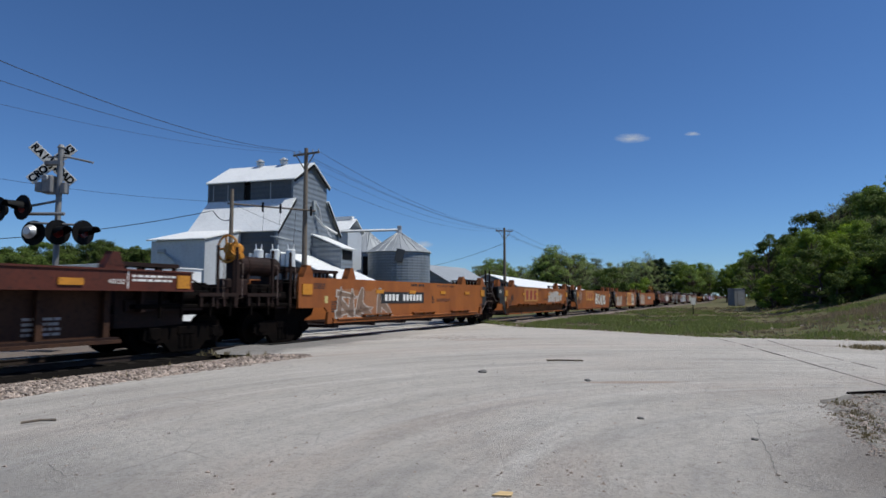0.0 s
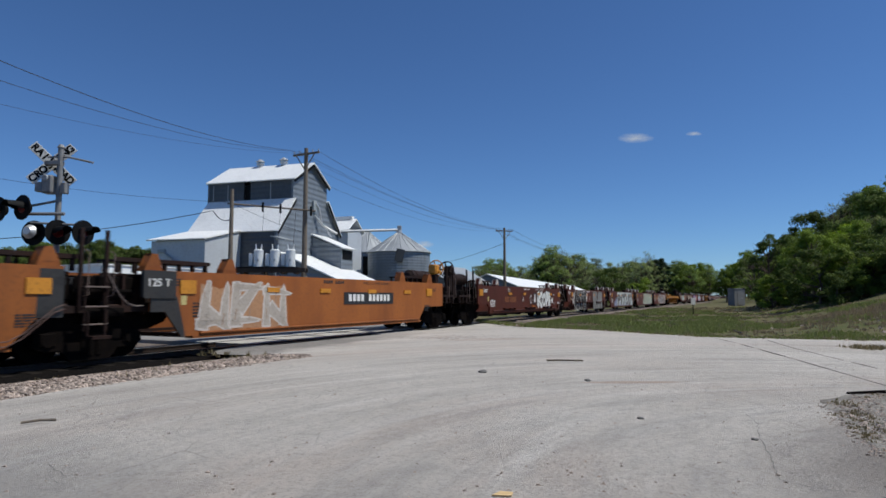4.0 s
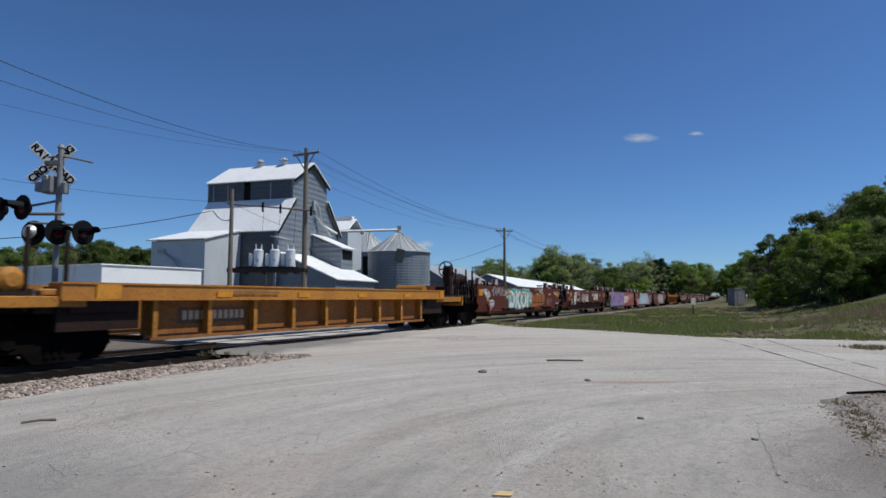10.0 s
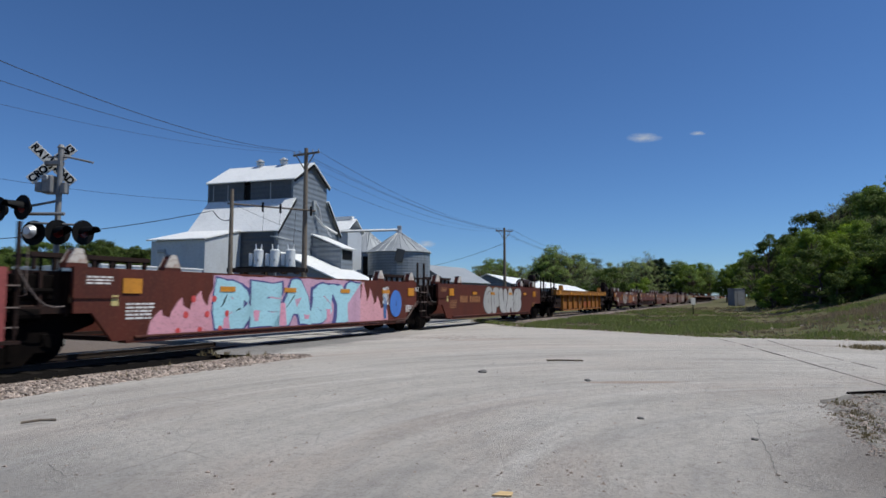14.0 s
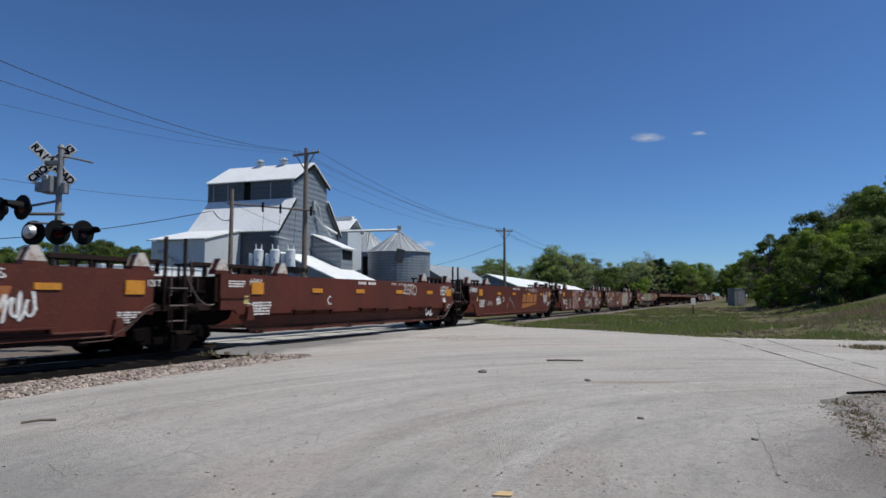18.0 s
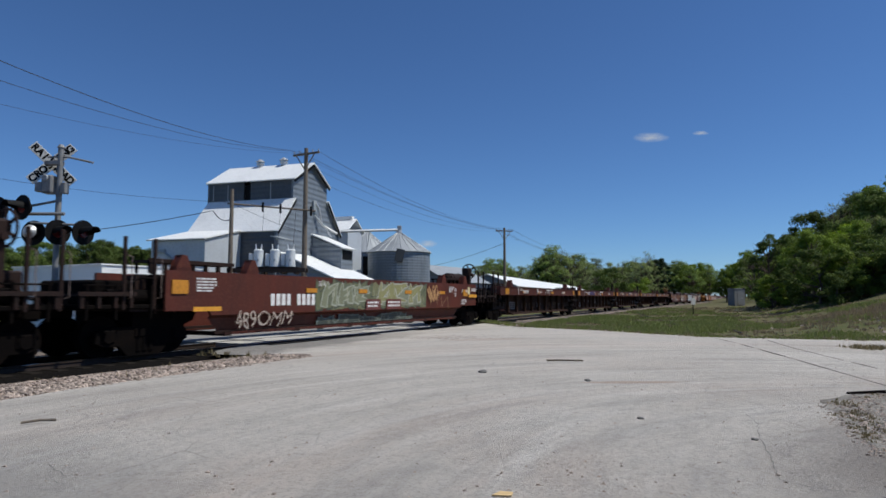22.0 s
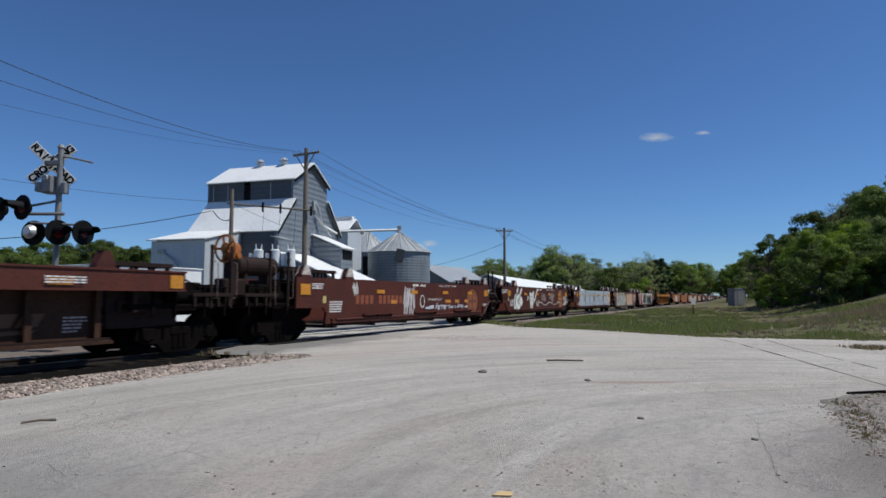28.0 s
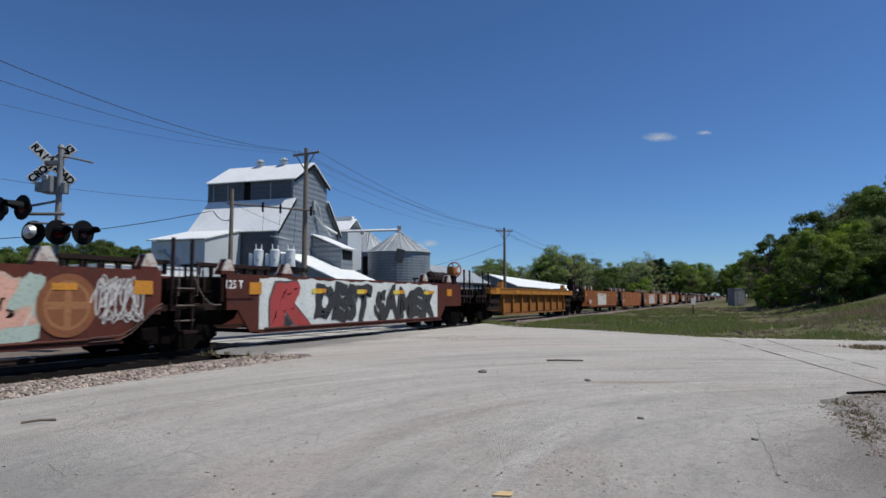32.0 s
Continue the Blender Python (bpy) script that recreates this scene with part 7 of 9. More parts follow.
            for f in (2.0, L - 1.75):
                lug = part("lifting_lug", kept(("lug", tone), lambda: make_post_boss(T)), None, u)
                lug.location = (f, SIDE, zl)
    else:
        z0 = {"ribbed": 1.325, "low": 1.12, "tall": 1.37}[kind]
        back = {"ribbed": 0.5, "low": 0.34, "tall": 0.24}[kind]
        Tp = M["yellow_well"] if tone == "yellow" else M["brown_panel"]
        part("top_chord", kept(("chord", L, front, rear, kind, tone), lambda: make_chord(L, front, rear, z0, top, T, back + 0.08)), None, u)
        part("well_panel", kept(("panel", L, kind, tone), lambda: make_well_panel(L, z0, Tp, back)), None, u)
        n = 9
        for i in range(n):
            r = part("rib", kept(("rib", kind, tone), lambda: make_rib(z0, T if tone == "yellow" else M["brown_panel"])), None, u)
            r.location = (2.45 + (L - 4.6) * i / (n - 1), 0.24 if kind == "ribbed" else 0, 0)
        for x in (1.2, L - 1.0):
            e = part("end_web", kept(("web", kind), lambda: make_end_box(z0, M["dark"])), None, u)
            e.location = (x, 0.26 if kind == "ribbed" else 0, 0)
        if kind == "low":
            for x, rot in ((-0.2, 0), (L + 0.2, math.pi)):
                d = part("end_deck", kept(("deck", tone), lambda: make_deck_low(T)), None, u)
                d.location, d.rotation_euler = (x, 0, 0), (0, 0, rot)
    # guide brackets and walkways above the ends
    for x, sgn in ((0.0, 1), (L, -1)):
        if kind in ("smooth", "bent", "heavy"):
            for dx in (1.15, 3.4):
                b = part("guide_bracket", kept(("br", tone), lambda: make_bracket(T)), None, u, "worn container guide bracket")
                part("guide_plate", kept(("gp", br.name), lambda: make_guide_plate(br)), None, b)
                b.location = (x + sgn * dx, SIDE + 0.2, top + 0.03)
                if sgn < 0:
                    b.rotation_euler = (0, 0, math.pi)
            w = part("walkway", kept(("walk", 2.6), lambda: make_walkway(2.6, 7)), None, u, "dark steel walkway on stanchions")
            w.location = (x + 0.4 if sgn > 0 else x - 3.0, SIDE + 0.65, top - 0.02)
        elif kind == "ribbed" or kind == "tall":
            w = part("walkway", kept(("walk", 1.6), lambda: make_walkway(1.6, 4)), None, u, "dark steel walkway on stanchions")
            w.location = (x + 0.3 if sgn > 0 else x - 1.9, SIDE + 0.7, top - 0.1)
            b = part("guide_bracket", kept(("br", tone), lambda: make_bracket(T)), None, u, "worn container guide bracket")
            part("guide_plate", kept(("gp", br.name), lambda: make_guide_plate(br)), None, b)
            b.location = (x + sgn * 2.2, SIDE + 0.2, top + 0.03)
    if not front:
        joint_gear(u, 0.0, 1, T, not far)
        part("articulation", kept("artic", make_articulation), None, u, "black articulated joint between units")
    if not rear and kind in ("smooth", "bent"):
        ap = part("air_pipe", kept("airpipe", make_air_pipe), None, u, "pale bent air pipes")
        ap.location = (L - 1.35, 0, 0)
    if front:
        end_gear(u, 0.0, 1, T, M[brake or "dark"], top, kind in ("smooth", "bent"))
    if rear:
        end_gear(u, L, -1, T, M[brake or "dark"], top, kind in ("smooth", "bent", "heavy"))
    # amber reflectors
    zr = {"ribbed": 1.42, "low": 1.18, "tall": 1.42}[kind] if kind in ("ribbed", "low", "tall") else None
    spots = []
    if zr:
        spots = [(L * f, 0.5, zr, 0.14) for f in (0.24, 0.42, 0.6, 0.78)] + [(0.95, 0.55, zr - 0.06, 0.32), (L - 0.7, 0.35, zr - 0.04, 0.3)]
    else:
        spots = [((1.8 if brake == "ochre" or tone == "orange" else 2.08) if not front else 0.75, 0.45, 1.26, 0.32), (L - 1.6, 0.46, 1.24, 0.3)] + [(L * f, 0.5, 1.32, 0.13) for f in (0.3, 0.45, 0.62, 0.78)]
    for x, w, z, h in spots:
        rb = B()
        box(rb, x, x + w, SIDE - 0.032, SIDE - 0.001, z, z + h)
        part("reflector", kept(("refl", x, w, z, h), lambda: mesh_of(rb, M["gold"], "reflector")), None, u, "amber reflector panel")
    return u
# ---------------------------------------------------------------- the consist
R, O = True, False


def articulated(qs, kinds, label, tone, bracket=None, brake=None, far=False, labels=(), lows=()):
    out = []
    n = len(qs) - 1
    for i in range(n):
        lab = labels[i] if i < len(labels) and labels[i] else label
        out.append(unit(qs[i], qs[i + 1], kinds[i % len(kinds)], i == 0, i == n - 1, lab, tone, bracket=bracket, brake=brake, far=far, low=lows[i] if i < len(lows) else None))
    return out


PALE = surface("worn_guide_paint", (0.5, 0.46, 0.42), (0.3, 0.19, 0.14), (0.16, 0.07, 0.045), scale=5, amount=0.5, fine=18, rough=0.7)
car_a = [unit(1.8, 17.4, "ribbed", O, R, "brown ribbed well unit with open side panels", "brown_rib")]
car_b = articulated([20.4, 36.3, 52.1, 67.7, 83.2, 98.8], ["smooth", "bent", "smooth", "smooth", "smooth"], "orange well unit with sprayed graffiti", "orange", brake="gold")
car_c = articulated([102.0, 118.3, 133.5, 149.2, 164.6, 180.3], ["smooth", "bent", "smooth", "smooth", "smooth"], "oxide brown well unit with sprayed graffiti", "brown", bracket=PALE)
car_d = [unit(183.6, 200.7, "low", R, R, "low yellow single well car with ribbed sides", "yellow")]
car_e = articulated([203.5, 219.5, 234.9, 250.3, 266.1, 281.6], ["smooth", "bent", "smooth", "smooth", "smooth"], "oxide brown well unit with sprayed graffiti", "brown", bracket=PALE)
car_f = [unit(284.9, 301.9, "tall", R, R, "yellow single well car with ribbed sides", "yellow")]
car_g = articulated([305.2, 320.9, 336.3, 351.6, 367.4, 383.2], ["smooth", "bent", "smooth", "smooth", "smooth"], "oxide brown well unit with scrawled tags", "brown", bracket=PALE)
car_h = [unit(386.2, 404.6, "heavy", R, R, "brown single well car with olive graffiti along its side", "brown")]
car_i = articulated([407.6, 423.7, 439.5, 455.2, 470.9, 486.6], ["ribbed"], "rust brown ribbed well unit with white stencils", "brown_rib")
car_j = articulated([489.7, 506.1, 521.3, 536.9, 552.1, 567.4], ["smooth"], "oxide brown well unit with large graffiti", "brown", bracket=PALE, brake="ochre", lows=(0.42, 0.42, 0.42))
unit(570.7, 587.6, "tall", R, R, "yellow single well car with ribbed sides", "yellow")
q = 590.8
tail = []
for tones, kinds in (("orange", ["smooth"]), ("brown", ["smooth", "bent"]), ("brown_rib", ["ribbed"]), ("brown", ["smooth"]), ("orange", ["smooth"]), ("brown", ["smooth"])):
    qs = [q + 15.5 * i for i in range(6)]
    tail.append(articulated(qs, kinds, "well unit far down the train with pale graffiti", tones, bracket=PALE, far=True))
    q = qs[-1] + 3.2
# ---------------------------------------------------------------- lettering and graffiti, unit by unit
WHT, BLK, GRY, SIL = (0.72, 0.71, 0.69), (0.015, 0.015, 0.017), (0.25, 0.25, 0.25), (0.42, 0.43, 0.45)
OCH, RED, TAN, DKB = (0.36, 0.12, 0.02), (0.26, 0.035, 0.02), (0.5, 0.25, 0.06), (0.05, 0.02, 0.015)


def slanted_mark(p, x0, x1, z0, z1, rgb):
    """A railway's painted mark: four slanted blocks over a long wedge."""
    w = (x1 - x0) / 4
    zm = z0 + (z1 - z0) * 0.42
    for k in range(4):
        a, b = x0 + w * k + 0.06, x0 + w * (k + (0.84, 0.9, 0.8, 0.88)[k]) + 0.06
        s = 0.14
        part("mark_block", flat_patch([(a, zm), (b, zm), (b + s, z1), (a + s, z1)], p.layer()), paint(rgb), p.unit)
    part("mark_wedge", flat_patch([(x0 - 0.15, z0), (x0 + 0.1, zm - 0.06), (x1, zm - 0.06), (x1 - 0.1, zm - 0.13), (x0 + 0.5, z0 + 0.02)], p.layer()), paint(rgb), p.unit)


def owner_panel(p, x0, x1, z0, z1, ground, ink):
    """A lighter panel with three heavy dark blocks."""
    p.patch(x0, x1, z0, z1, ground, name="logo_panel")
    w, h = x1 - x0, z1 - z0
    y = p.layer()
    for a, b in ((0.12, 0.3), (0.4, 0.58), (0.68, 0.88)):
        part("mark_block", flat_patch([(x0 + w * a, z0 + h * 0.14), (x0 + w * (b - 0.04), z0 + h * 0.14), (x0 + w * b, z1 - h * 0.12), (x0 + w * a, z1 - h * 0.12)], y), paint(ink), p.unit)


def standard_stencils(p, L, letter="", lx=None, tone=WHT, weight="WELL LD LMT 124,800", side125=True):
    """The small print that every unit carries."""
    p.lines(1.3, 1.86, 1.43, 1.62, 3, tone, 3)
    p.lines(2.18, 2.9, 0.69, 1.07, 5, tone, 4)
    p.patch(1.84, 2.0, 1.0, 1.22, (0.5, 0.42, 0.17), name="inspection_plate")
    p.word(weight, L * 0.6, L * 0.6 + 1.7, 1.62, 1.71, tone, "stencil")
    p.bars(L * 0.46, L * 0.46 + 1.1, 1.62, 1.71, 9, tone, "car_number", 4)
    p.lines(L - 1.75, L - 1.2, 0.62, 0.88, 5, tone, 8)
    if side125:
        p.word("125 T", L - 1.04, L - 0.72, 1.42, 1.57, tone, "stencil", fat=0.01)
    if letter:
        p.word(letter, lx, lx + 0.2, 0.95, 1.22, tone, "unit_letter")


p = Painter(car_a[0])
p.word("40/20", 13.21, 13.58, 1.46, 1.56, WHT, "stencil")
p.patch(13.64, 13.67, 1.35, 1.76, WHT, name="spotting_line")
p.lines(13.76, 14.86, 1.5, 1.68, 2, WHT, 3)
p.face = SIDE + 0.5
p.lines(11.84, 12.57, 0.4, 0.8, 4, (0.4, 0.36, 0.33), 5)

p = Painter(car_b[0])
standard_stencils(p, 15.9, "B", 9.09, BLK)
p.wild(2.41, 5.80, 0.3, 1.55, (0.2, 0.13, 0.09), (0.1, 0.07, 0.055), (0.28, 0.12, 0.05), (0.42, 0.38, 0.34), 3)
p.patch(5.11, 8.36, 0.96, 1.38, BLK, name="number_panel")
p.bars(5.34, 8.22, 1.05, 1.29, 11, WHT, "car_number", 4)
p.lines(9.53, 10.85, 1.0, 1.14, 2, (0.12, 0.05, 0.03), 7)

p = Painter(car_b[1])
standard_stencils(p, 15.8, "", None, BLK)
p.word("40", 2.77, 3.15, 0.96, 1.36, BLK, "stencil", fat=0.01)
owner_panel(p, 5.05, 7.68, 0.94, 1.7, (0.42, 0.2, 0.055), RED)
p.wild(9.87, 13.06, 0.85, 1.62, (0.42, 0.4, 0.38), (0.3, 0.24, 0.2), (0.34, 0.26, 0.2), (0.55, 0.53, 0.5), 8)
p.lines(8.91, 10.07, 1.0, 1.14, 2, (0.12, 0.05, 0.03), 7)

p = Painter(car_b[2])
standard_stencils(p, 15.6, "", None, BLK)
p.word("40", 2.13, 2.46, 0.85, 1.22, BLK, "stencil", fat=0.01)
p.scrawl(2.48, 3.36, 0.75, 1.72, (0.45, 0.4, 0.36), 4, 0.05, 4)
owner_panel(p, 4.81, 7.41, 0.95, 1.7, TAN, RED)
p.piece("BOUS", 8.11, 12.36, 0.4, 1.66, (0.66, 0.63, 0.57), BLK, None, None, 0.06, 2)
p.patch(6.03, 6.30, 0.88, 0.99, (0.72, 0.33, 0.03), name="reflector")

p = Painter(car_b[3])
standard_stencils(p, 15.5, "E", 5.28, BLK)
p.word("40", 1.88, 2.28, 0.85, 1.22, BLK, "stencil", fat=0.01)
p.wild(2.24, 5.01, 0.2, 1.4, (0.42, 0.4, 0.38), (0.2, 0.15, 0.12), (0.3, 0.17, 0.09), (0.5, 0.48, 0.45), 5)
p.patch(7.76, 8.48, 0.25, 1.6, (0.7, 0.66, 0.58), 0.5, 5, "graffiti_ground")
p.stroke([(7.78, 0.3), (8.04, 0.9), (7.92, 1.2), (8.36, 1.5)], 0.22, BLK)
owner_panel(p, 8.39, 11.01, 0.3, 1.72, (0.62, 0.33, 0.07), RED)
p.patch(11.01, 12.80, 0.25, 1.66, (0.7, 0.66, 0.58), 0.12, 6, "graffiti_ground")
p.word("DGt", 11.07, 12.63, 0.45, 1.6, BLK, "graffiti_letters", 0.02, 0.1, 1.0, 4)
p.lines(5.90, 7.73, 1.0, 1.14, 2, (0.12, 0.05, 0.03), 7)
p.ring(7.46, 0.98, 0.3, 0.28, (0.12, 0.06, 0.04), 0.06)

p = Painter(car_b[4])
standard_stencils(p, 15.6, "", None, BLK)
p.wild(2.27, 5.58, 0.25, 1.6, (0.4, 0.35, 0.3), (0.3, 0.2, 0.14), (0.38, 0.2, 0.1), (0.55, 0.5, 0.46), 12)
p.patch(8.26, 11.36, 0.95, 1.35, BLK, name="number_panel")
p.bars(8.50, 11.14, 1.05, 1.28, 11, WHT, "car_number", 4)

p = Painter(car_c[0])
standard_stencils(p, 16.3, "A", 7.25, WHT)
p.bars(4.29, 6.12, 0.92, 1.22, 11, (0.22, 0.075, 0.025), "car_number", 4)
p.scrawl(4.73, 5.13, 1.45, 1.74, (0.4, 0.34, 0.3), 6, 0.03, 4)
p.ring(8.77, 1.08, 0.2, 0.26, WHT, 0.04)
p.piece("SCOPE", 9.95, 12.94, 0.2, 1.72, (0.7, 0.7, 0.68), BLK, None, (0.4, 0.4, 0.4), 0.12, 9)
p.ring(9.49, 1.12, 0.5, 0.36, BLK, 0.06)
p.patch(9.34, 9.70, 0.85, 1.4, WHT, 0.12, 2)
p.patch(13.02, 13.45, 0.7, 1.35, WHT, 0.25, 3)
p.patch(13.48, 13.77, 1.25, 1.6, WHT, 0.2, 4)
p.patch(13.61, 13.87, 0.72, 0.98, WHT, 0.15, 5)
p.stroke([(9.00, 0.7), (9.76, 0.55)], 0.12, OCH)

p = Painter(car_c[1])
standard_stencils(p, 15.2, "E", 8.0, WHT)
p.scrawl(2.38, 3.06, 1.0, 1.6, WHT, 4, 0.03, 3)
p.bubbles(3.0, 6.6, 0.2, 1.76, 5, BLK, WHT, 4, 0.045)
p.scrawl(6.69, 7.19, 0.8, 1.6, WHT, 3, 0.035, 15)
p.scrawl(6.63, 7.00, 0.8, 1.6, WHT, 3, 0.04, 5)
p.bubbles(9.23, 12.65, 0.2, 1.73, 6, (0.27, 0.27, 0.27), (0.03, 0.028, 0.027), 7, 0.035)
p.scrawl(9.32, 9.62, 0.4, 0.9, BLK, 3, 0.03, 7)

p = Painter(car_c[2])
standard_stencils(p, 15.7, "D", 9.6, WHT)
p.flames(3.45, 5.6, 0.18, 1.7, 4, (0.27, 0.31, 0.45), 3)
p.flames(14.2, 12.6, 0.18, 1.7, 4, (0.4, 0.43, 0.47), 5)
p.patch(4.9, 13.6, 0.2, 1.76, (0.46, 0.52, 0.52), 0.1, 4, "graffiti_ground")
for a in (6.3, 7.9, 9.4, 11.2):
    p.flames(a, a + 0.9, 0.2, 1.3, 2, (0.3, 0.36, 0.5), int(a))
p.piece("PITUS", 4.98, 13.18, 0.2, 1.74, (0.11, 0.11, 0.12), (0.66, 0.68, 0.66), None, (0.66, 0.68, 0.66), 0.1, 11, 1.1)

p = Painter(car_c[3])
standard_stencils(p, 15.4, "C", 5.15, WHT)
p.scrawl(6.09, 7.10, 0.5, 0.95, (0.5, 0.46, 0.42), 7, 0.03, 6)
p.wild(6.86, 14.53, 0.2, 1.74, (0.33, 0.38, 0.31), (0.14, 0.11, 0.1), (0.24, 0.25, 0.2), (0.52, 0.54, 0.47), 14)

p = Painter(car_c[4])
standard_stencils(p, 15.7, "B", 6.36, WHT)
p.bars(3.30, 5.59, 0.92, 1.24, 11, (0.32, 0.16, 0.06), "car_number", 4)
p.patch(2.31, 3.03, 0.78, 1.66, (0.07, 0.02, 0.015), 0.3, 5)
p.word("HEAPS", 2.33, 2.91, 1.25, 1.58, (0.6, 0.58, 0.55), "graffiti_letters", 0, 0.1, 1.2, 3)
p.word("RTH", 2.35, 2.88, 0.95, 1.25, (0.6, 0.58, 0.55), "graffiti_letters", 0, 0.1, 1.2, 4)
p.scrawl(5.73, 6.53, 0.42, 1.6, WHT, 6, 0.04, 7)
for k, z in enumerate((0.35, 0.62, 1.05, 1.35)):
    p.patch(6.49 + 0.1 * k, 7.91, z, z + 0.14, (0.42, 0.24, 0.1), 0.05, k)
p.wild(7.28, 14.41, 0.2, 1.66, (0.12, 0.1, 0.11), (0.25, 0.22, 0.22), (0.17, 0.13, 0.12), (0.62, 0.6, 0.57), 21)
p.wild(11.92, 14.05, 0.25, 1.5, (0.14, 0.11, 0.1), (0.4, 0.2, 0.08), (0.2, 0.1, 0.06), (0.55, 0.5, 0.45), 22)

p = Painter(car_d[0], SIDE - 0.04)
p.lines(4.66, 6.39, 1.24, 1.36, 1, (0.2, 0.1, 0.04), 3)
p.word("LD LMT", 4.65, 5.46, 1.26, 1.36, (0.2, 0.1, 0.04), "stencil")
p.face = SIDE + 0.34
p.patch(3.23, 5.46, 0.55, 0.95, (0.1, 0.05, 0.025), name="number_panel")
p.bars(3.35, 5.40, 0.64, 0.86, 11, (0.45, 0.35, 0.25), "car_number", 4)

p = Painter(car_e[0])
standard_stencils(p, 16.0, "", None, WHT)
p.scrawl(1.50, 2.30, 1.1, 1.55, WHT, 5, 0.05, 3)
p.scrawl(1.93, 2.47, 0.5, 0.75, WHT, 2, 0.05, 4)
p.scrawl(2.41, 4.53, 1.25, 1.76, (0.35, 0.33, 0.32), 8, 0.05, 5)
p.scrawl(4.40, 4.99, 1.0, 1.7, (0.6, 0.55, 0.5), 4, 0.04, 6)
p.patch(4.83, 8.69, 0.38, 1.76, (0.08, 0.42, 0.38), 0.14, 5, "graffiti_ground")
p.piece("DKOi", 4.99, 8.46, 0.42, 1.72, (0.62, 0.64, 0.63), (0.02, 0.06, 0.055), None, (0.4, 0.43, 0.43), 0.1, 6, 0.6)
p.scrawl(8.51, 9.15, 0.6, 1.6, WHT, 5, 0.04, 8)
slanted_mark(p, 8.93, 11.59, 0.55, 1.36, (0.3, 0.1, 0.025))
p.scrawl(10.47, 11.30, 1.3, 1.72, WHT, 4, 0.04, 9)
p.scrawl(11.95, 13.41, 0.6, 1.2, (0.3, 0.22, 0.2), 5, 0.04, 11)
p.scrawl(13.68, 14.69, 1.3, 1.6, WHT, 4, 0.035, 12)

p = Painter(car_e[1])
standard_stencils(p, 15.4, "E", 5.44, (0.5, 0.45, 0.4))
p.word("AP", 3.19, 4.05, 0.62, 1.62, (0.7, 0.68, 0.62), "graffiti_letters", 0.05, 0.1, 0.6, 3)
p.word("AWAZE", 4.24, 5.17, 1.3, 1.68, WHT, "graffiti_letters", 0.0, 0.0, 1.2, 5)
p.word("woyo!", 4.24, 5.07, 0.85, 1.15, WHT, "graffiti_letters", 0.0, 0.0, 1.2, 5)
p.scrawl(5.70, 8.11, 0.8, 1.5, (0.6, 0.57, 0.54), 9, 0.04, 7)
p.word("DEKOI", 5.82, 7.12, 0.75, 1.6, (0.62, 0.6, 0.57), "graffiti_letters", -0.01, 0.0, 1.5, 8)
p.scrawl(7.20, 7.94, 0.7, 1.45, WHT, 6, 0.05, 13)
p.word("ONE", 9.10, 9.62, 1.25, 1.5, WHT, "graffiti_letters", 0.0, 0.0, 1.0, 9)
p.scrawl(9.62, 11.70, 0.85, 1.62, WHT, 11, 0.06, 10)

p = Painter(car_e[2])
standard_stencils(p, 15.4, "D", 9.6, WHT)
p.patch(1.67, 9.47, 0.16, 1.76, (0.27, 0.18, 0.38), 0.1, 4, "graffiti_ground")
for k, a in enumerate((2.13, 4.02, 5.75, 8.32)):
    p.patch(a, a + 0.8, 0.2 + 0.1 * (k % 2), 1.72, (0.13, 0.38, 0.6), 0.35, k + 3)
p.piece("DEKOI", 2.13, 9.41, 0.17, 1.75, (0.29, 0.195, 0.41), (0.012, 0.014, 0.03), None, None, 0.11, 5, 1.0)
p.scrawl(1.63, 2.16, 0.3, 1.6, (0.02, 0.02, 0.04), 2, 0.12, 9)
p.stroke([(1.61, 0.9), (1.70, 0.5), (1.88, 0.35), (2.04, 0.5)], 0.16, (0.13, 0.4, 0.6))
p.patch(9.51, 15.22, 0.22, 1.72, (0.27, 0.06, 0.055), 0.0, 3, "repaint_panel")
slanted_mark(p, 8.94, 11.70, 0.6, 1.34, (0.62, 0.55, 0.47))
p.scrawl(11.97, 13.79, 0.85, 1.72, (0.55, 0.4, 0.38), 9, 0.03, 10)
p.stroke([(2.13, 1.62), (2.65, 1.7), (3.54, 1.66)], 0.1, (0.13, 0.38, 0.6))

p = Painter(car_e[3])
standard_stencils(p, 15.8, "C", 5.2, WHT)
p.flames(2.7, 4.9, 0.17, 1.7, 4, (0.62, 0.3, 0.36), 3)
p.flames(12.75, 10.9, 0.17, 1.74, 4, (0.6, 0.3, 0.34), 5)
p.patch(4.48, 10.99, 0.16, 1.76, (0.5, 0.3, 0.4), 0.05, 6, "graffiti_ground")
p.piece("BEASY", 4.48, 10.99, 0.26, 1.8, (0.34, 0.58, 0.66), (0.06, 0.06, 0.2), None, None, 0.16, 7, 0.7)
for k in range(5):
    p.patch(4.82 + 1.05 * k, 4.82 + 1.05 * k + 0.32, 0.35 + 0.15 * (k % 2), 0.75 + 0.15 * (k % 3), (0.62, 0.28, 0.38), 0.1, k)
for k in range(8):
    p.ring(3.51 + 0.21 * k, 0.4 + 0.37 * (k * 7 % 3), 0.07, 0.08, (0.55, 0.06, 0.06), 0.069, "paint_dot")
p.patch(12.32, 12.71, 0.3, 1.7, (0.04, 0.12, 0.3), 0.25, 8)
p.word("SPRK", 12.34, 12.78, 0.9, 1.6, WHT, "graffiti_letters", 0.0, 0.0, 0.8, 4)
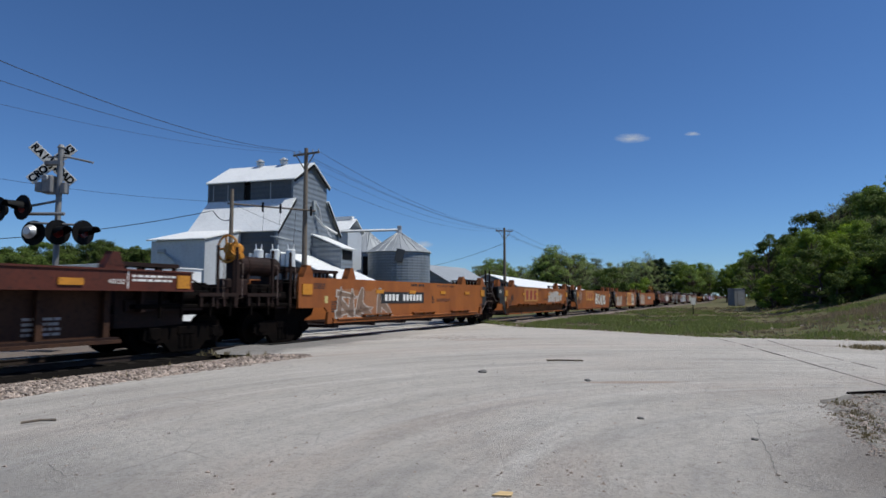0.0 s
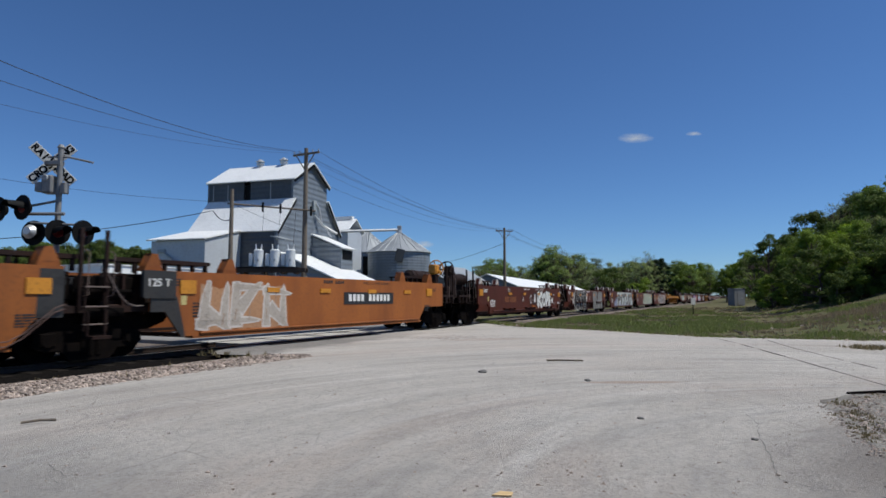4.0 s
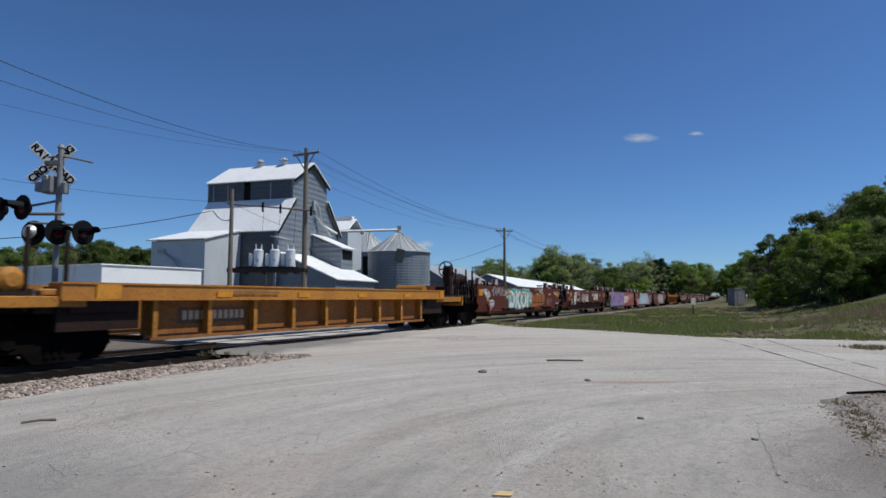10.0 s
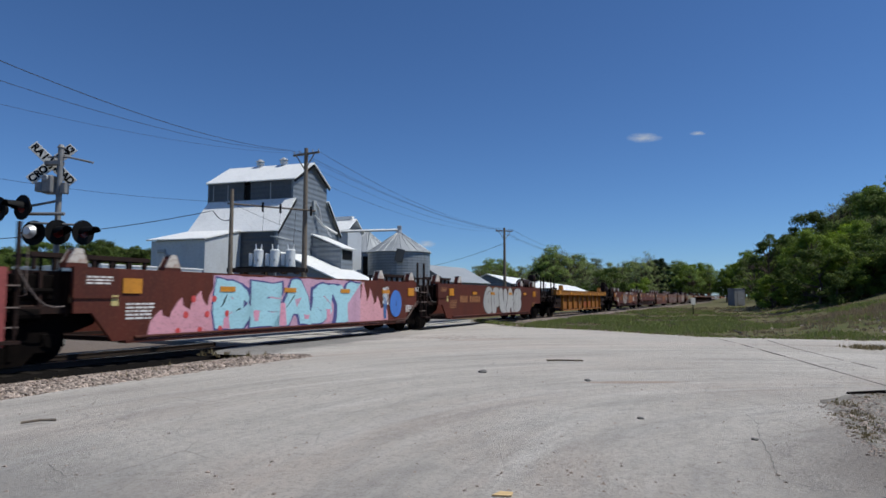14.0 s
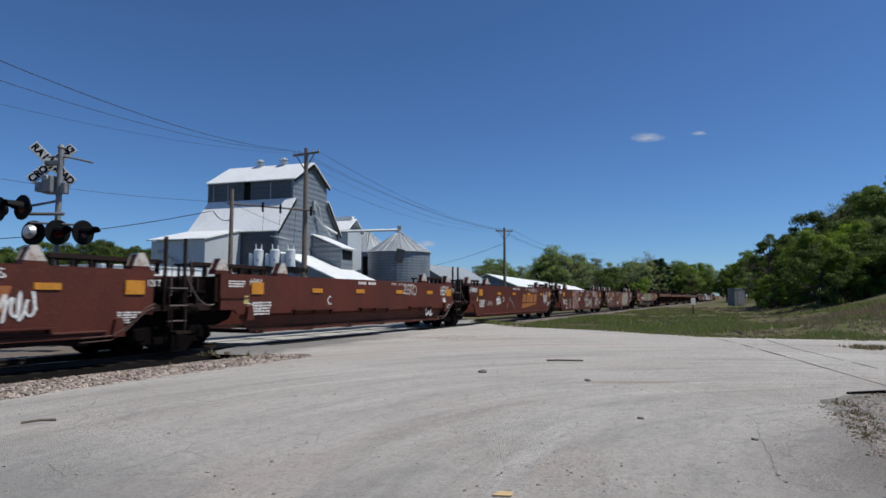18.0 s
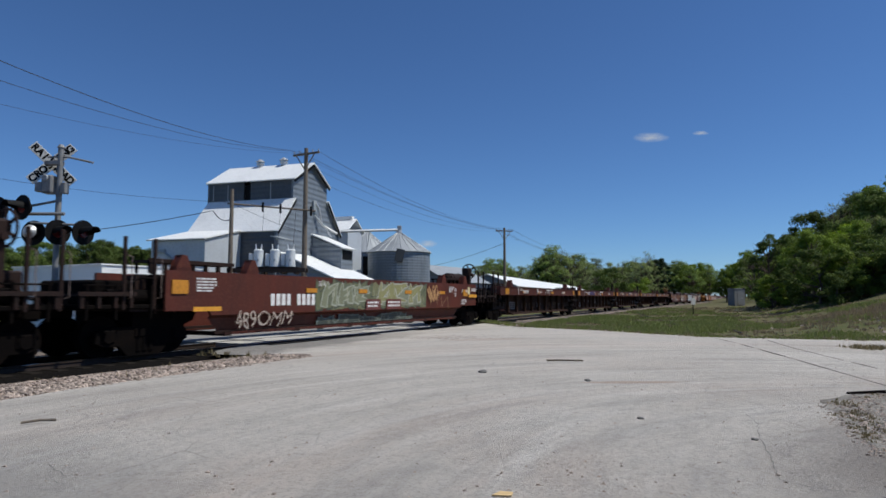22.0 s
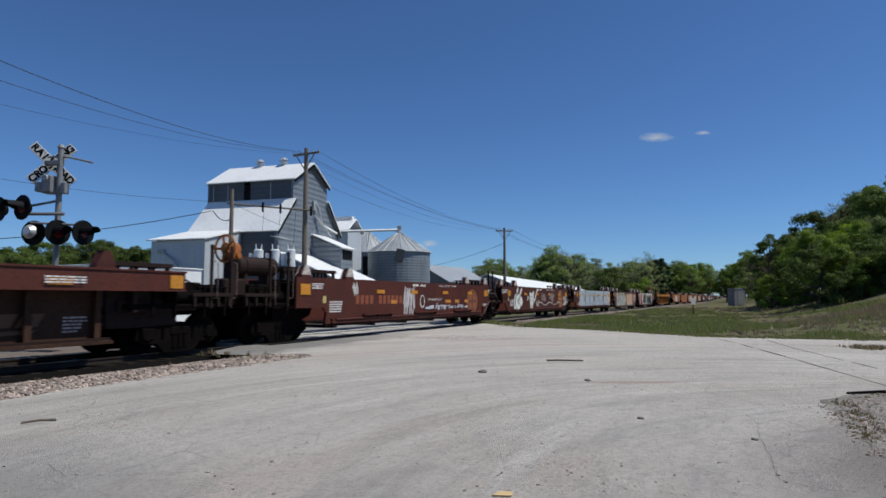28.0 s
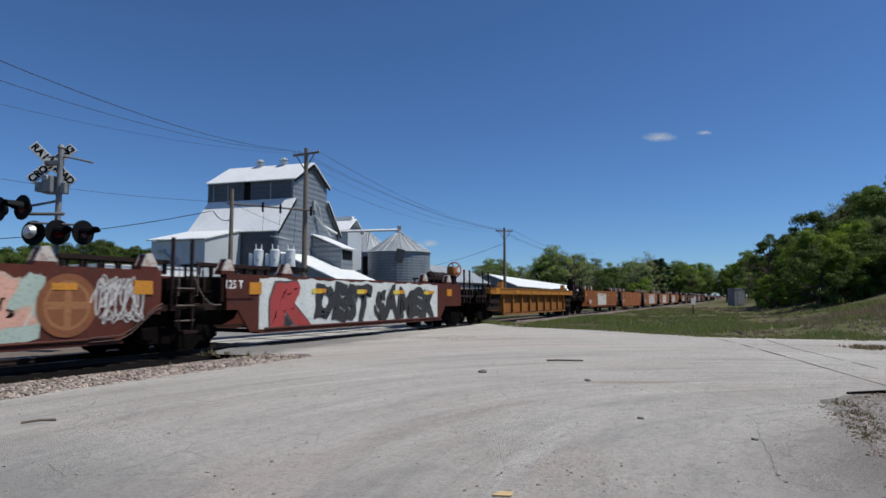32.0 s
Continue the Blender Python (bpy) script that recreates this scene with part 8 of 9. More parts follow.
p.ring(13.27, 0.95, 0.42, 0.5, (0.05, 0.16, 0.5), 0.4, "painted_disc")

p = Painter(car_e[4])
standard_stencils(p, 15.5, "B", 9.2, (0.3, 0.14, 0.06))
p.bars(3.23, 5.61, 0.95, 1.25, 11, (0.3, 0.13, 0.05), "car_number", 4)

p.bubbles(6.07, 11.45, 0.24, 1.74, 5, (0.46, 0.45, 0.44), (0.09, 0.07, 0.07), 8, 0.05)

p = Painter(car_f[0], SIDE + 0.24)
p.word("48", 7.67, 8.13, 0.55, 0.95, BLK, "stencil", fat=0.02)
p.bars(9.15, 10.19, 0.5, 0.85, 3, (0.3, 0.06, 0.03), "mark_block")
p.stroke([(10.74, 0.5), (11.47, 0.82)], 0.1, (0.3, 0.06, 0.03))
p.stroke([(10.74, 0.82), (11.47, 0.5)], 0.1, (0.3, 0.06, 0.03))
p.patch(12.06, 12.43, 0.55, 0.85, (0.08, 0.05, 0.04), name="number_panel")

p = Painter(car_g[0])
standard_stencils(p, 15.7, "", None, WHT)
p.word("LOK", 2.30, 3.18, 0.65, 1.25, (0.62, 0.58, 0.55), "graffiti_letters", 0.0, 0.1, 1.0, 4)
p.bars(3.44, 5.67, 0.92, 1.26, 11, (0.26, 0.09, 0.03), "car_number", 4)
p.wild(5.70, 7.57, 0.5, 1.72, (0.16, 0.12, 0.12), (0.13, 0.06, 0.05), (0.18, 0.1, 0.09), (0.5, 0.52, 0.5), 31)
p.ring(8.36, 0.98, 0.2, 0.26, WHT, 0.04)
slanted_mark(p, 8.83, 11.76, 0.55, 1.38, (0.3, 0.1, 0.025))
p.word("HERK BARS", 9.74, 11.76, 1.5, 1.72, WHT, "graffiti_letters", 0.0, 0.0, 1.0, 5)
p.scrawl(11.63, 12.38, 0.7, 1.3, WHT, 5, 0.05, 6)

p = Painter(car_g[1])
standard_stencils(p, 15.4, "C", 5.39, WHT)
p.word("HERK", 2.02, 2.51, 1.5, 1.68, WHT, "graffiti_letters", 0.0, 0.0, 1.0, 5)
p.word("BARS", 1.96, 2.46, 0.8, 1.05, WHT, "graffiti_letters", 0.0, 0.0, 1.0, 5)
p.word("ZERO", 10.09, 11.15, 1.25, 1.68, (0.55, 0.5, 0.47), "graffiti_letters", -0.005, 0.0, 1.0, 6)
p.scrawl(11.84, 12.54, 0.4, 0.75, WHT, 3, 0.05, 7)
p.word("HERK", 13.27, 14.11, 1.25, 1.68, WHT, "graffiti_letters", 0.0, 0.0, 1.0, 5)
p.scrawl(13.46, 13.81, 0.9, 1.2, WHT, 3, 0.05, 8)

p = Painter(car_g[2])
standard_stencils(p, 15.3, "D", 5.39, WHT)
p.word("HERK BARS", 0.96, 1.93, 1.42, 1.68, WHT, "graffiti_letters", 0.0, 0.0, 1.0, 5)
p.scrawl(4.39, 5.16, 0.75, 1.25, WHT, 6, 0.05, 6)
p.scrawl(3.01, 3.98, 0.75, 1.05, (0.4, 0.3, 0.27), 6, 0.03, 7)
slanted_mark(p, 8.51, 11.23, 0.55, 1.38, (0.33, 0.12, 0.03))
p.stroke([(5.92, 0.6), (6.56, 1.2), (7.21, 0.55)], 0.03, (0.5, 0.42, 0.4))
p.scrawl(9.70, 11.43, 1.45, 1.72, (0.5, 0.4, 0.37), 5, 0.03, 8)
p.scrawl(12.57, 13.58, 0.7, 1.55, (0.6, 0.55, 0.52), 8, 0.04, 9)

p = Painter(car_g[3])
standard_stencils(p, 15.8, "E", 8.6, WHT)
p.word("E", 2.91, 3.29, 0.35, 1.05, (0.5, 0.46, 0.42), "graffiti_letters", 0.015, 0.1, 0.4, 5)
p.word("VA", 3.33, 3.95, 0.38, 1.02, (0.15, 0.07, 0.055), "graffiti_letters", 0.015, 0.1, 0.6, 5)
p.word("D", 3.94, 4.23, 0.4, 1.06, (0.5, 0.46, 0.42), "graffiti_letters", 0.015, 0.1, 0.3, 5)
p.word("ES", 4.27, 4.90, 0.4, 1.02, (0.15, 0.07, 0.055), "graffiti_letters", 0.015, 0.1, 0.6, 6)
p.patch(4.92, 6.55, 0.2, 1.74, (0.16, 0.062, 0.05), 0.12, 6, "graffiti_ground")
p.stroke([(4.92, 1.72), (5.05, 1.0), (5.03, 0.3)], 0.12, (0.52, 0.46, 0.42))
p.stroke([(5.52, 1.72), (5.56, 0.95)], 0.1, (0.52, 0.46, 0.42))
p.stroke([(5.56, 0.88), (5.54, 0.28)], 0.09, (0.52, 0.46, 0.42))
p.patch(4.99, 6.20, 0.12, 0.3, (0.5, 0.44, 0.4), 0.05, 7, "graffiti_letters")
p.stroke([(6.70, 1.62), (6.22, 1.72), (5.84, 1.6), (5.82, 1.25), (6.03, 0.8), (6.15, 0.3)], 0.07, (0.52, 0.46, 0.42))
p.stroke([(6.72, 1.6), (6.52, 1.1), (6.20, 0.62)], 0.06, (0.52, 0.46, 0.42))
p.ring(6.55, 0.42, 0.16, 0.26, (0.52, 0.46, 0.42), 0.05)
p.scrawl(6.55, 7.17, 0.85, 1.25, WHT, 5, 0.05, 6)
p.word("SLUOVAS", 8.73, 11.19, 0.3, 1.15, (0.46, 0.42, 0.39), "graffiti_letters", 0.02, 0.25, 1.2, 7)
p.word("UR", 9.06, 9.77, 0.95, 1.6, (0.55, 0.5, 0.47), "graffiti_letters", 0.0, 0.1, 1.0, 8)
p.word("AXO", 12.17, 13.67, 0.4, 1.3, (0.66, 0.63, 0.58), "graffiti_letters", 0.0, 0.2, 1.5, 8)
p.word("FERZO", 11.36, 13.32, 1.2, 1.72, (0.6, 0.57, 0.53), "graffiti_letters", 0.0, 0.0, 1.5, 9)

p = Painter(car_g[4])
standard_stencils(p, 15.8, "A", 6.17, WHT)
p.stroke([(2.65, 0.2), (2.66, 1.72), (3.23, 1.68), (3.20, 0.2), (2.65, 0.22)], 0.05, (0.45, 0.42, 0.4))
p.stroke([(3.29, 0.2), (3.36, 1.7), (4.17, 1.62), (4.07, 0.9), (3.60, 0.55), (4.17, 0.3)], 0.05, (0.45, 0.42, 0.4))
p.bars(3.13, 3.89, 0.92, 1.18, 4, (0.6, 0.57, 0.54), "car_number")
p.bars(4.21, 5.36, 0.92, 1.18, 6, (0.26, 0.12, 0.06), "car_number")
p.scrawl(4.17, 4.72, 1.2, 1.7, (0.6, 0.55, 0.5), 7, 0.035, 6)
p.scrawl(4.07, 5.27, 0.4, 0.8, (0.4, 0.3, 0.27), 4, 0.035, 7)
p.scrawl(6.53, 7.20, 0.45, 0.85, WHT, 6, 0.05, 8)
p.scrawl(6.35, 7.40, 1.3, 1.72, (0.45, 0.38, 0.35), 5, 0.04, 9)
p.ring(7.74, 1.05, 0.2, 0.26, WHT, 0.04)
slanted_mark(p, 8.13, 9.61, 0.6, 1.4, (0.28, 0.085, 0.02))
p.bubbles(9.35, 12.65, 0.28, 1.76, 4, (0.46, 0.44, 0.38), (0.02, 0.02, 0.02), 9, 0.04)
p.patch(14.51, 14.97, 1.32, 1.7, WHT, name="placard")
p.patch(14.60, 14.87, 1.4, 1.62, (0.1, 0.05, 0.04), name="placard_field")

p = Painter(car_h[0])
p.lines(1.47, 2.08, 1.3, 1.66, 5, WHT, 3)
p.bars(4.00, 6.43, 0.95, 1.28, 11, WHT, "car_number", 4)
p.word("489OMM", 2.74, 4.94, 0.35, 0.85, (0.45, 0.36, 0.3), "graffiti_letters", -0.005, 0.2, 1.4, 4)
p.patch(1.39, 2.26, 0.84, 0.95, (0.72, 0.33, 0.03), name="reflector")
p.wild(6.00, 13.22, 0.74, 1.76, (0.13, 0.14, 0.07), (0.3, 0.31, 0.2), (0.16, 0.16, 0.08), (0.06, 0.07, 0.05), 41)
p.wild(6.30, 8.95, 0.85, 1.7, (0.2, 0.21, 0.13), (0.36, 0.35, 0.26), (0.12, 0.13, 0.08), (0.34, 0.35, 0.28), 43)
p.wild(9.42, 12.74, 0.8, 1.74, (0.24, 0.23, 0.1), (0.36, 0.35, 0.26), (0.2, 0.21, 0.14), (0.36, 0.36, 0.3), 44)
p.face = SIDE + 0.175
p.wild(6.30, 12.28, 0.18, 0.64, (0.05, 0.06, 0.05), (0.16, 0.17, 0.13), (0.07, 0.08, 0.06), (0.14, 0.16, 0.14), 45)
p.face = SIDE - 0.03
p.word("2014", 6.06, 6.41, 1.5, 1.7, WHT, "graffiti_letters", 0, 0.0, 1.0, 6)
for a, b in ((8.68, 9.62), (10.01, 11.06)):
    p.patch(a, b, 0.75, 1.12, (0.13, 0.035, 0.03), name="stencil_panel")
    p.lines(a + 0.1, b - 0.1, 0.82, 1.06, 2, WHT, 8)
p.scrawl(13.10, 14.26, 0.9, 1.7, (0.5, 0.28, 0.12), 7, 0.05, 9)
p.word("40", 15.78, 15.97, 1.42, 1.6, WHT, "stencil")
p.word("20", 15.77, 15.95, 1.22, 1.38, WHT, "stencil")
p.word("45", 16.53, 16.70, 1.4, 1.56, WHT, "stencil")
p.word("48", 17.02, 17.19, 1.4, 1.56, WHT, "stencil")
p.lines(15.22, 15.78, 1.4, 1.66, 5, WHT, 12)
p.lines(16.53, 17.08, 0.85, 1.1, 3, WHT, 13)
p.patch(17.26, 17.45, 1.32, 1.66, (0.7, 0.62, 0.35), name="inspection_plate")
p.patch(17.34, 18.27, 1.18, 1.32, (0.72, 0.33, 0.03), name="reflector")
p.lines(17.62, 18.29, 1.45, 1.62, 2, WHT, 14)
p.stroke([(13.98, 0.9), (14.38, 1.5), (14.48, 0.8), (15.01, 1.2), (15.13, 0.7)], 0.03, (0.4, 0.28, 0.16))

for k, u in enumerate(car_i):
    L = (16.1, 15.8, 15.7, 15.7, 15.7)[k]
    p = Painter(u, SIDE - 0.037)
    p.patch(3.0, 3.06, 1.34, 1.76, WHT, name="spotting_line")
    p.patch(9.1, 9.16, 1.34, 1.76, WHT, name="spotting_line")
    p.word("40/20", 3.2, 3.75, 1.58, 1.7, WHT, "stencil")
    p.lines(3.9, 4.9, 1.42, 1.62, 3, WHT, 3 + k)
    p.word("WELL LD LMT", 8.0, 8.95, 1.44, 1.53, WHT, "stencil")
    p.bars(8.5, 9.0, 1.6, 1.69, 4, WHT, "car_number")
    p.bars(9.25, 9.9, 1.6, 1.69, 7, WHT, "car_number")
    p.lines(12.2, 13.0, 1.44, 1.6, 3, WHT, 5 + k)
    p.patch(6.4, 6.6, 1.58, 1.7, (0.45, 0.4, 0.38), name="inspection_plate")
    p.face = SIDE + 0.5
    if k in (1, 2, 3):
        p.word("125-T", 3.0, 4.1, 0.45, 0.78, WHT, "stencil")
        p.bars(5.0, 6.0, 0.78, 1.0, 4, (0.24, 0.23, 0.21), "car_number")
        p.bars(6.4, 7.4, 0.78, 1.0, 6, (0.24, 0.23, 0.21), "car_number")
    else:
        p.lines(2.9, 4.0, 0.5, 0.95, 4, (0.5, 0.45, 0.42), 7 + k)
        p.bars(5.0, 6.1, 0.5, 0.85, 4, (0.12, 0.06, 0.03), "car_number")
        p.bars(6.4, 7.6, 0.5, 0.85, 6, (0.12, 0.06, 0.03), "car_number")
    p.word("AEDCB"[k], 8.05, 8.25, 0.55, 0.88, WHT, "unit_letter")
    p.ring(8.6, 0.72, 0.14, 0.18, WHT, 0.03)
    slanted_mark(p, 10.6, 12.4, 0.42, 0.86, (0.11, 0.05, 0.022))
    p.lines(12.9, 13.4, 0.45, 0.8, 5, (0.45, 0.4, 0.38), 9 + k)
p = Painter(car_i[0], SIDE - 0.04)
p.word("Blush", 6.47, 7.47, 1.42, 1.68, WHT, "graffiti_letters", -0.01, 0.3, 0.6, 5)
p = Painter(car_i[1], SIDE - 0.04)
p.scrawl(4.62, 6.99, 1.4, 1.66, (0.06, 0.06, 0.22), 12, 0.04, 6)
p.face = SIDE + 0.5
p.piece("PHUR", 8.62, 9.56, 0.6, 1.1, (0.1, 0.06, 0.05), (0.5, 0.45, 0.4), None, None, 0.02, 4)

p = Painter(car_j[0])
standard_stencils(p, 16.4, "", None, WHT)
p.scrawl(3.41, 3.77, 1.2, 1.7, (0.6, 0.58, 0.56), 5, 0.04, 3)
p.bars(3.59, 6.75, 0.95, 1.25, 11, (0.22, 0.06, 0.025), "car_number", 4)
p.scrawl(6.77, 7.75, 0.45, 1.7, (0.55, 0.52, 0.52), 9, 0.05, 5)
p.ring(8.33, 1.02, 0.2, 0.26, WHT, 0.04)
p.word("Farmer", 9.5, 10.65, 0.64, 0.96, (0.6, 0.63, 0.7), "spray_script", 0.012, 0.1, 1.2, 3)
for k, (a, b) in enumerate(((8.55, 9.37),)):
    p.patch(a, b, 0.66, 0.9, (0.5, 0.53, 0.6), 0.12, 3 + k, "spray_script_bar")
p.word("has a deep", 10.76, 12.42, 0.64, 0.94, (0.6, 0.63, 0.7), "spray_script", 0.012, 0.1, 1.5, 4)
p.patch(12.49, 12.85, 0.68, 0.86, (0.5, 0.53, 0.6), 0.08, 7, "spray_script_bar")
p.word("124 500 PER UNIT", 8.77, 10.1, 1.04, 1.14, WHT, "stencil")
p.ring(13.33, 1.0, 0.62, 0.62, (0.25, 0.088, 0.026), 0.6, "painted_disc")
p.ring(13.33, 1.0, 0.5, 0.5, (0.13, 0.035, 0.02), 0.09, "painted_ring", True)
for a in (5.88, 10.55, 10.43, 11.43, 12.44):
    p.patch(a, a + 0.42, 0.95, 1.08, (0.5, 0.2, 0.03), name="reflector")

p = Painter(car_j[1])
standard_stencils(p, 15.2, "", None, WHT, side125=False)
p.word("125 T", 0.94, 1.58, 1.4, 1.62, WHT, "stencil", fat=0.01)
for cx, wd in ((3.22, 0.42), (3.63, 0.6)):
    p.ring(cx, 0.95, wd + 0.05, 0.5, BLK, wd + 0.04, "painted_disc")
    p.ring(cx, 0.95, wd - 0.03, 0.43, (0.72, 0.71, 0.66), wd - 0.04, "painted_disc")
p.ring(4.01, 0.95, 0.33, 0.35, BLK, 0.32, "painted_disc")
p.ring(4.01, 0.95, 0.27, 0.28, (0.72, 0.71, 0.66), 0.26, "painted_disc")
for a, b, z0, z1 in ((2.85, 3.06, 0.4, 0.75), (3.32, 3.52, 1.45, 1.72), (3.83, 4.15, 1.35, 1.72), (3.28, 3.73, 0.2, 0.5)):
    p.stroke([(a, z0), ((a + b) / 2, (z0 + z1) / 2), (b, z1)], 0.2, (0.72, 0.71, 0.66))
p.stroke([(3.36, 0.8), (3.42, 1.15)], 0.05, BLK)
p.stroke([(3.52, 0.75), (3.56, 1.2)], 0.05, BLK)
p.patch(5.36, 6.55, 0.3, 1.74, BLK, 0.3, 5, "graffiti_ground")
p.patch(5.42, 6.49, 0.36, 1.7, (0.7, 0.69, 0.64), 0.3, 5, "graffiti_ground")
p.ring(5.92, 1.12, 0.26, 0.17, BLK, 0.04)
p.stroke([(5.80, 0.7), (6.07, 0.6), (6.36, 0.75)], 0.05, BLK)
p.stroke([(5.10, 1.0), (5.25, 1.25), (5.46, 1.1)], 0.1, WHT)
p.stroke([(6.45, 0.9), (6.77, 1.3), (7.06, 1.65)], 0.16, (0.7, 0.69, 0.64))
p.stroke([(7.17 + ((14.40) - (7.17)) * i / 24, 0.78 + 0.1 * math.sin(i * 0.9)) for i in range(25)], 0.05, (0.55, 0.52, 0.5))
p.scrawl(7.82, 9.03, 0.9, 1.5, (0.4, 0.36, 0.34), 7, 0.035, 7)
p.scrawl(9.69, 10.85, 0.85, 1.55, (0.45, 0.42, 0.4), 7, 0.035, 8)
p.scrawl(6.75, 7.45, 0.5, 1.05, (0.45, 0.42, 0.36), 6, 0.04, 9)
p.ring(12.32, 1.08, 0.55, 0.58, (0.4, 0.17, 0.06), 0.1, "painted_ring", True)
p.ring(12.32, 1.08, 0.3, 0.32, (0.4, 0.17, 0.06), 0.06)
p.lines(13.14, 13.99, 0.62, 1.25, 9, WHT, 10)

p = Painter(car_j[2])
p.word("125 T", 1.09, 1.65, 1.4, 1.62, WHT, "stencil", fat=0.01)
p.patch(2.02, 2.85, 0.3, 1.0, (0.62, 0.4, 0.36), 0.4, 3, "graffiti_ground")
p.patch(2.69, 14.70, 0.17, 1.77, (0.42, 0.49, 0.56), 0.03, 4, "graffiti_ground")
p.patch(13.38, 14.58, 0.25, 1.7, (0.62, 0.44, 0.42), 0.12, 5, "graffiti_ground")
for k in range(6):
    a = 2.9 + 1.72 * k
    p.stroke([(a, 1.74), (a + 0.03, 1.2), (a + 0.02, 0.45)], 0.13 if k % 2 else 0.07, BLK)
    p.stroke([(a + 0.16, 1.74), (a + 0.17, 1.1), (a + 0.12, 0.45)], 0.03, BLK)
    if k % 2:
        p.patch(a - 0.62, a - 0.06, 0.95, 1.14, (0.5, 0.38, 0.38), 0.03, k, "graffiti_letters")
        p.stroke([(a - 0.66, 1.16), (a - 0.35, 1.13), (a - 0.05, 1.17)], 0.035, BLK)
        p.stroke([(a - 0.66, 0.94), (a - 0.35, 0.96), (a - 0.05, 0.93)], 0.035, BLK)
    p.stroke([(a + 0.62, 1.72), (a + 0.7, 1.1), (a + 0.8, 1.72)], 0.04, BLK)
    p.stroke([(a + 0.55, 0.45), (a + 0.58, 0.86), (a + 0.68, 0.55), (a + 0.8, 0.88), (a + 0.84, 0.45)], 0.04, BLK)
    p.stroke([(a + 1.04, 1.3), (a + 1.16, 1.52), (a + 1.32, 1.56), (a + 1.38, 1.4), (a + 1.38, 1.0)], 0.04, BLK)
    p.stroke([(a + 1.2, 1.0), (a + 1.22, 1.3), (a + 1.27, 1.42), (a + 1.31, 1.3), (a + 1.31, 1.0)], 0.025, (0.3, 0.2, 0.2))
    p.stroke([(a + 1.0, 1.0), (a + 1.55, 0.96)], 0.035, BLK)
    p.stroke([(a + 1.06, 0.45), (a + 1.1, 0.8), (a + 1.24, 0.46)], 0.03, BLK)
p.stroke([(13.42, 1.66), (13.5, 1.2), (13.4, 0.9), (13.25, 0.78), (13.6, 0.66), (13.95, 0.6), (14.15, 0.75), (14.4, 0.95)], 0.045, BLK)
for a in (2.63, 4.50, 6.92, 8.94, 11.44, 13.96):
    p.patch(a, a + 0.5, 1.3, 1.44, (0.72, 0.4, 0.03), name="reflector")

p = Painter(car_j[3])
p.word("125 T", 0.86, 1.43, 1.4, 1.62, WHT, "stencil", fat=0.01)
p.patch(2.29, 7.44, 0.17, 1.76, (0.34, 0.4, 0.33), 0.2, 3, "graffiti_ground")
p.piece("KOZN", 2.41, 7.28, 0.19, 1.75, (0.4, 0.42, 0.42), BLK, None, (0.62, 0.6, 0.55), 0.12, 6, 2.0)
p.patch(6.25, 8.10, 0.2, 1.5, (0.3, 0.3, 0.18), 0.5, 5)
p.scrawl(6.96, 7.50, 0.7, 1.3, WHT, 5, 0.05, 7)
p.patch(7.86, 11.96, 0.2, 1.72, (0.38, 0.46, 0.4), 0.3, 8, "graffiti_ground")
p.piece("EMEL", 8.12, 11.69, 0.22, 1.7, (0.62, 0.34, 0.26), (0.5, 0.36, 0.28), None, (0.55, 0.5, 0.42), 0.12, 9, 1.6)
p.ring(12.19, 1.02, 0.6, 0.62, (0.21, 0.072, 0.024), 0.59, "painted_disc")
p.ring(12.19, 1.02, 0.46, 0.48, (0.3, 0.13, 0.05), 0.06, "painted_ring", True)
p.scrawl(12.75, 13.7, 1.25, 1.66, (0.5, 0.48, 0.46), 9, 0.028, 17)
p.scrawl(12.8, 13.95, 0.62, 0.95, (0.5, 0.48, 0.46), 9, 0.028, 18)
p.scrawl(12.62, 13.91, 0.75, 1.6, (0.55, 0.52, 0.5), 10, 0.035, 11)
for a in (4.24, 6.63, 8.63):
    p.patch(a, a + 0.5, 1.3, 1.44, (0.72, 0.33, 0.03), name="reflector")

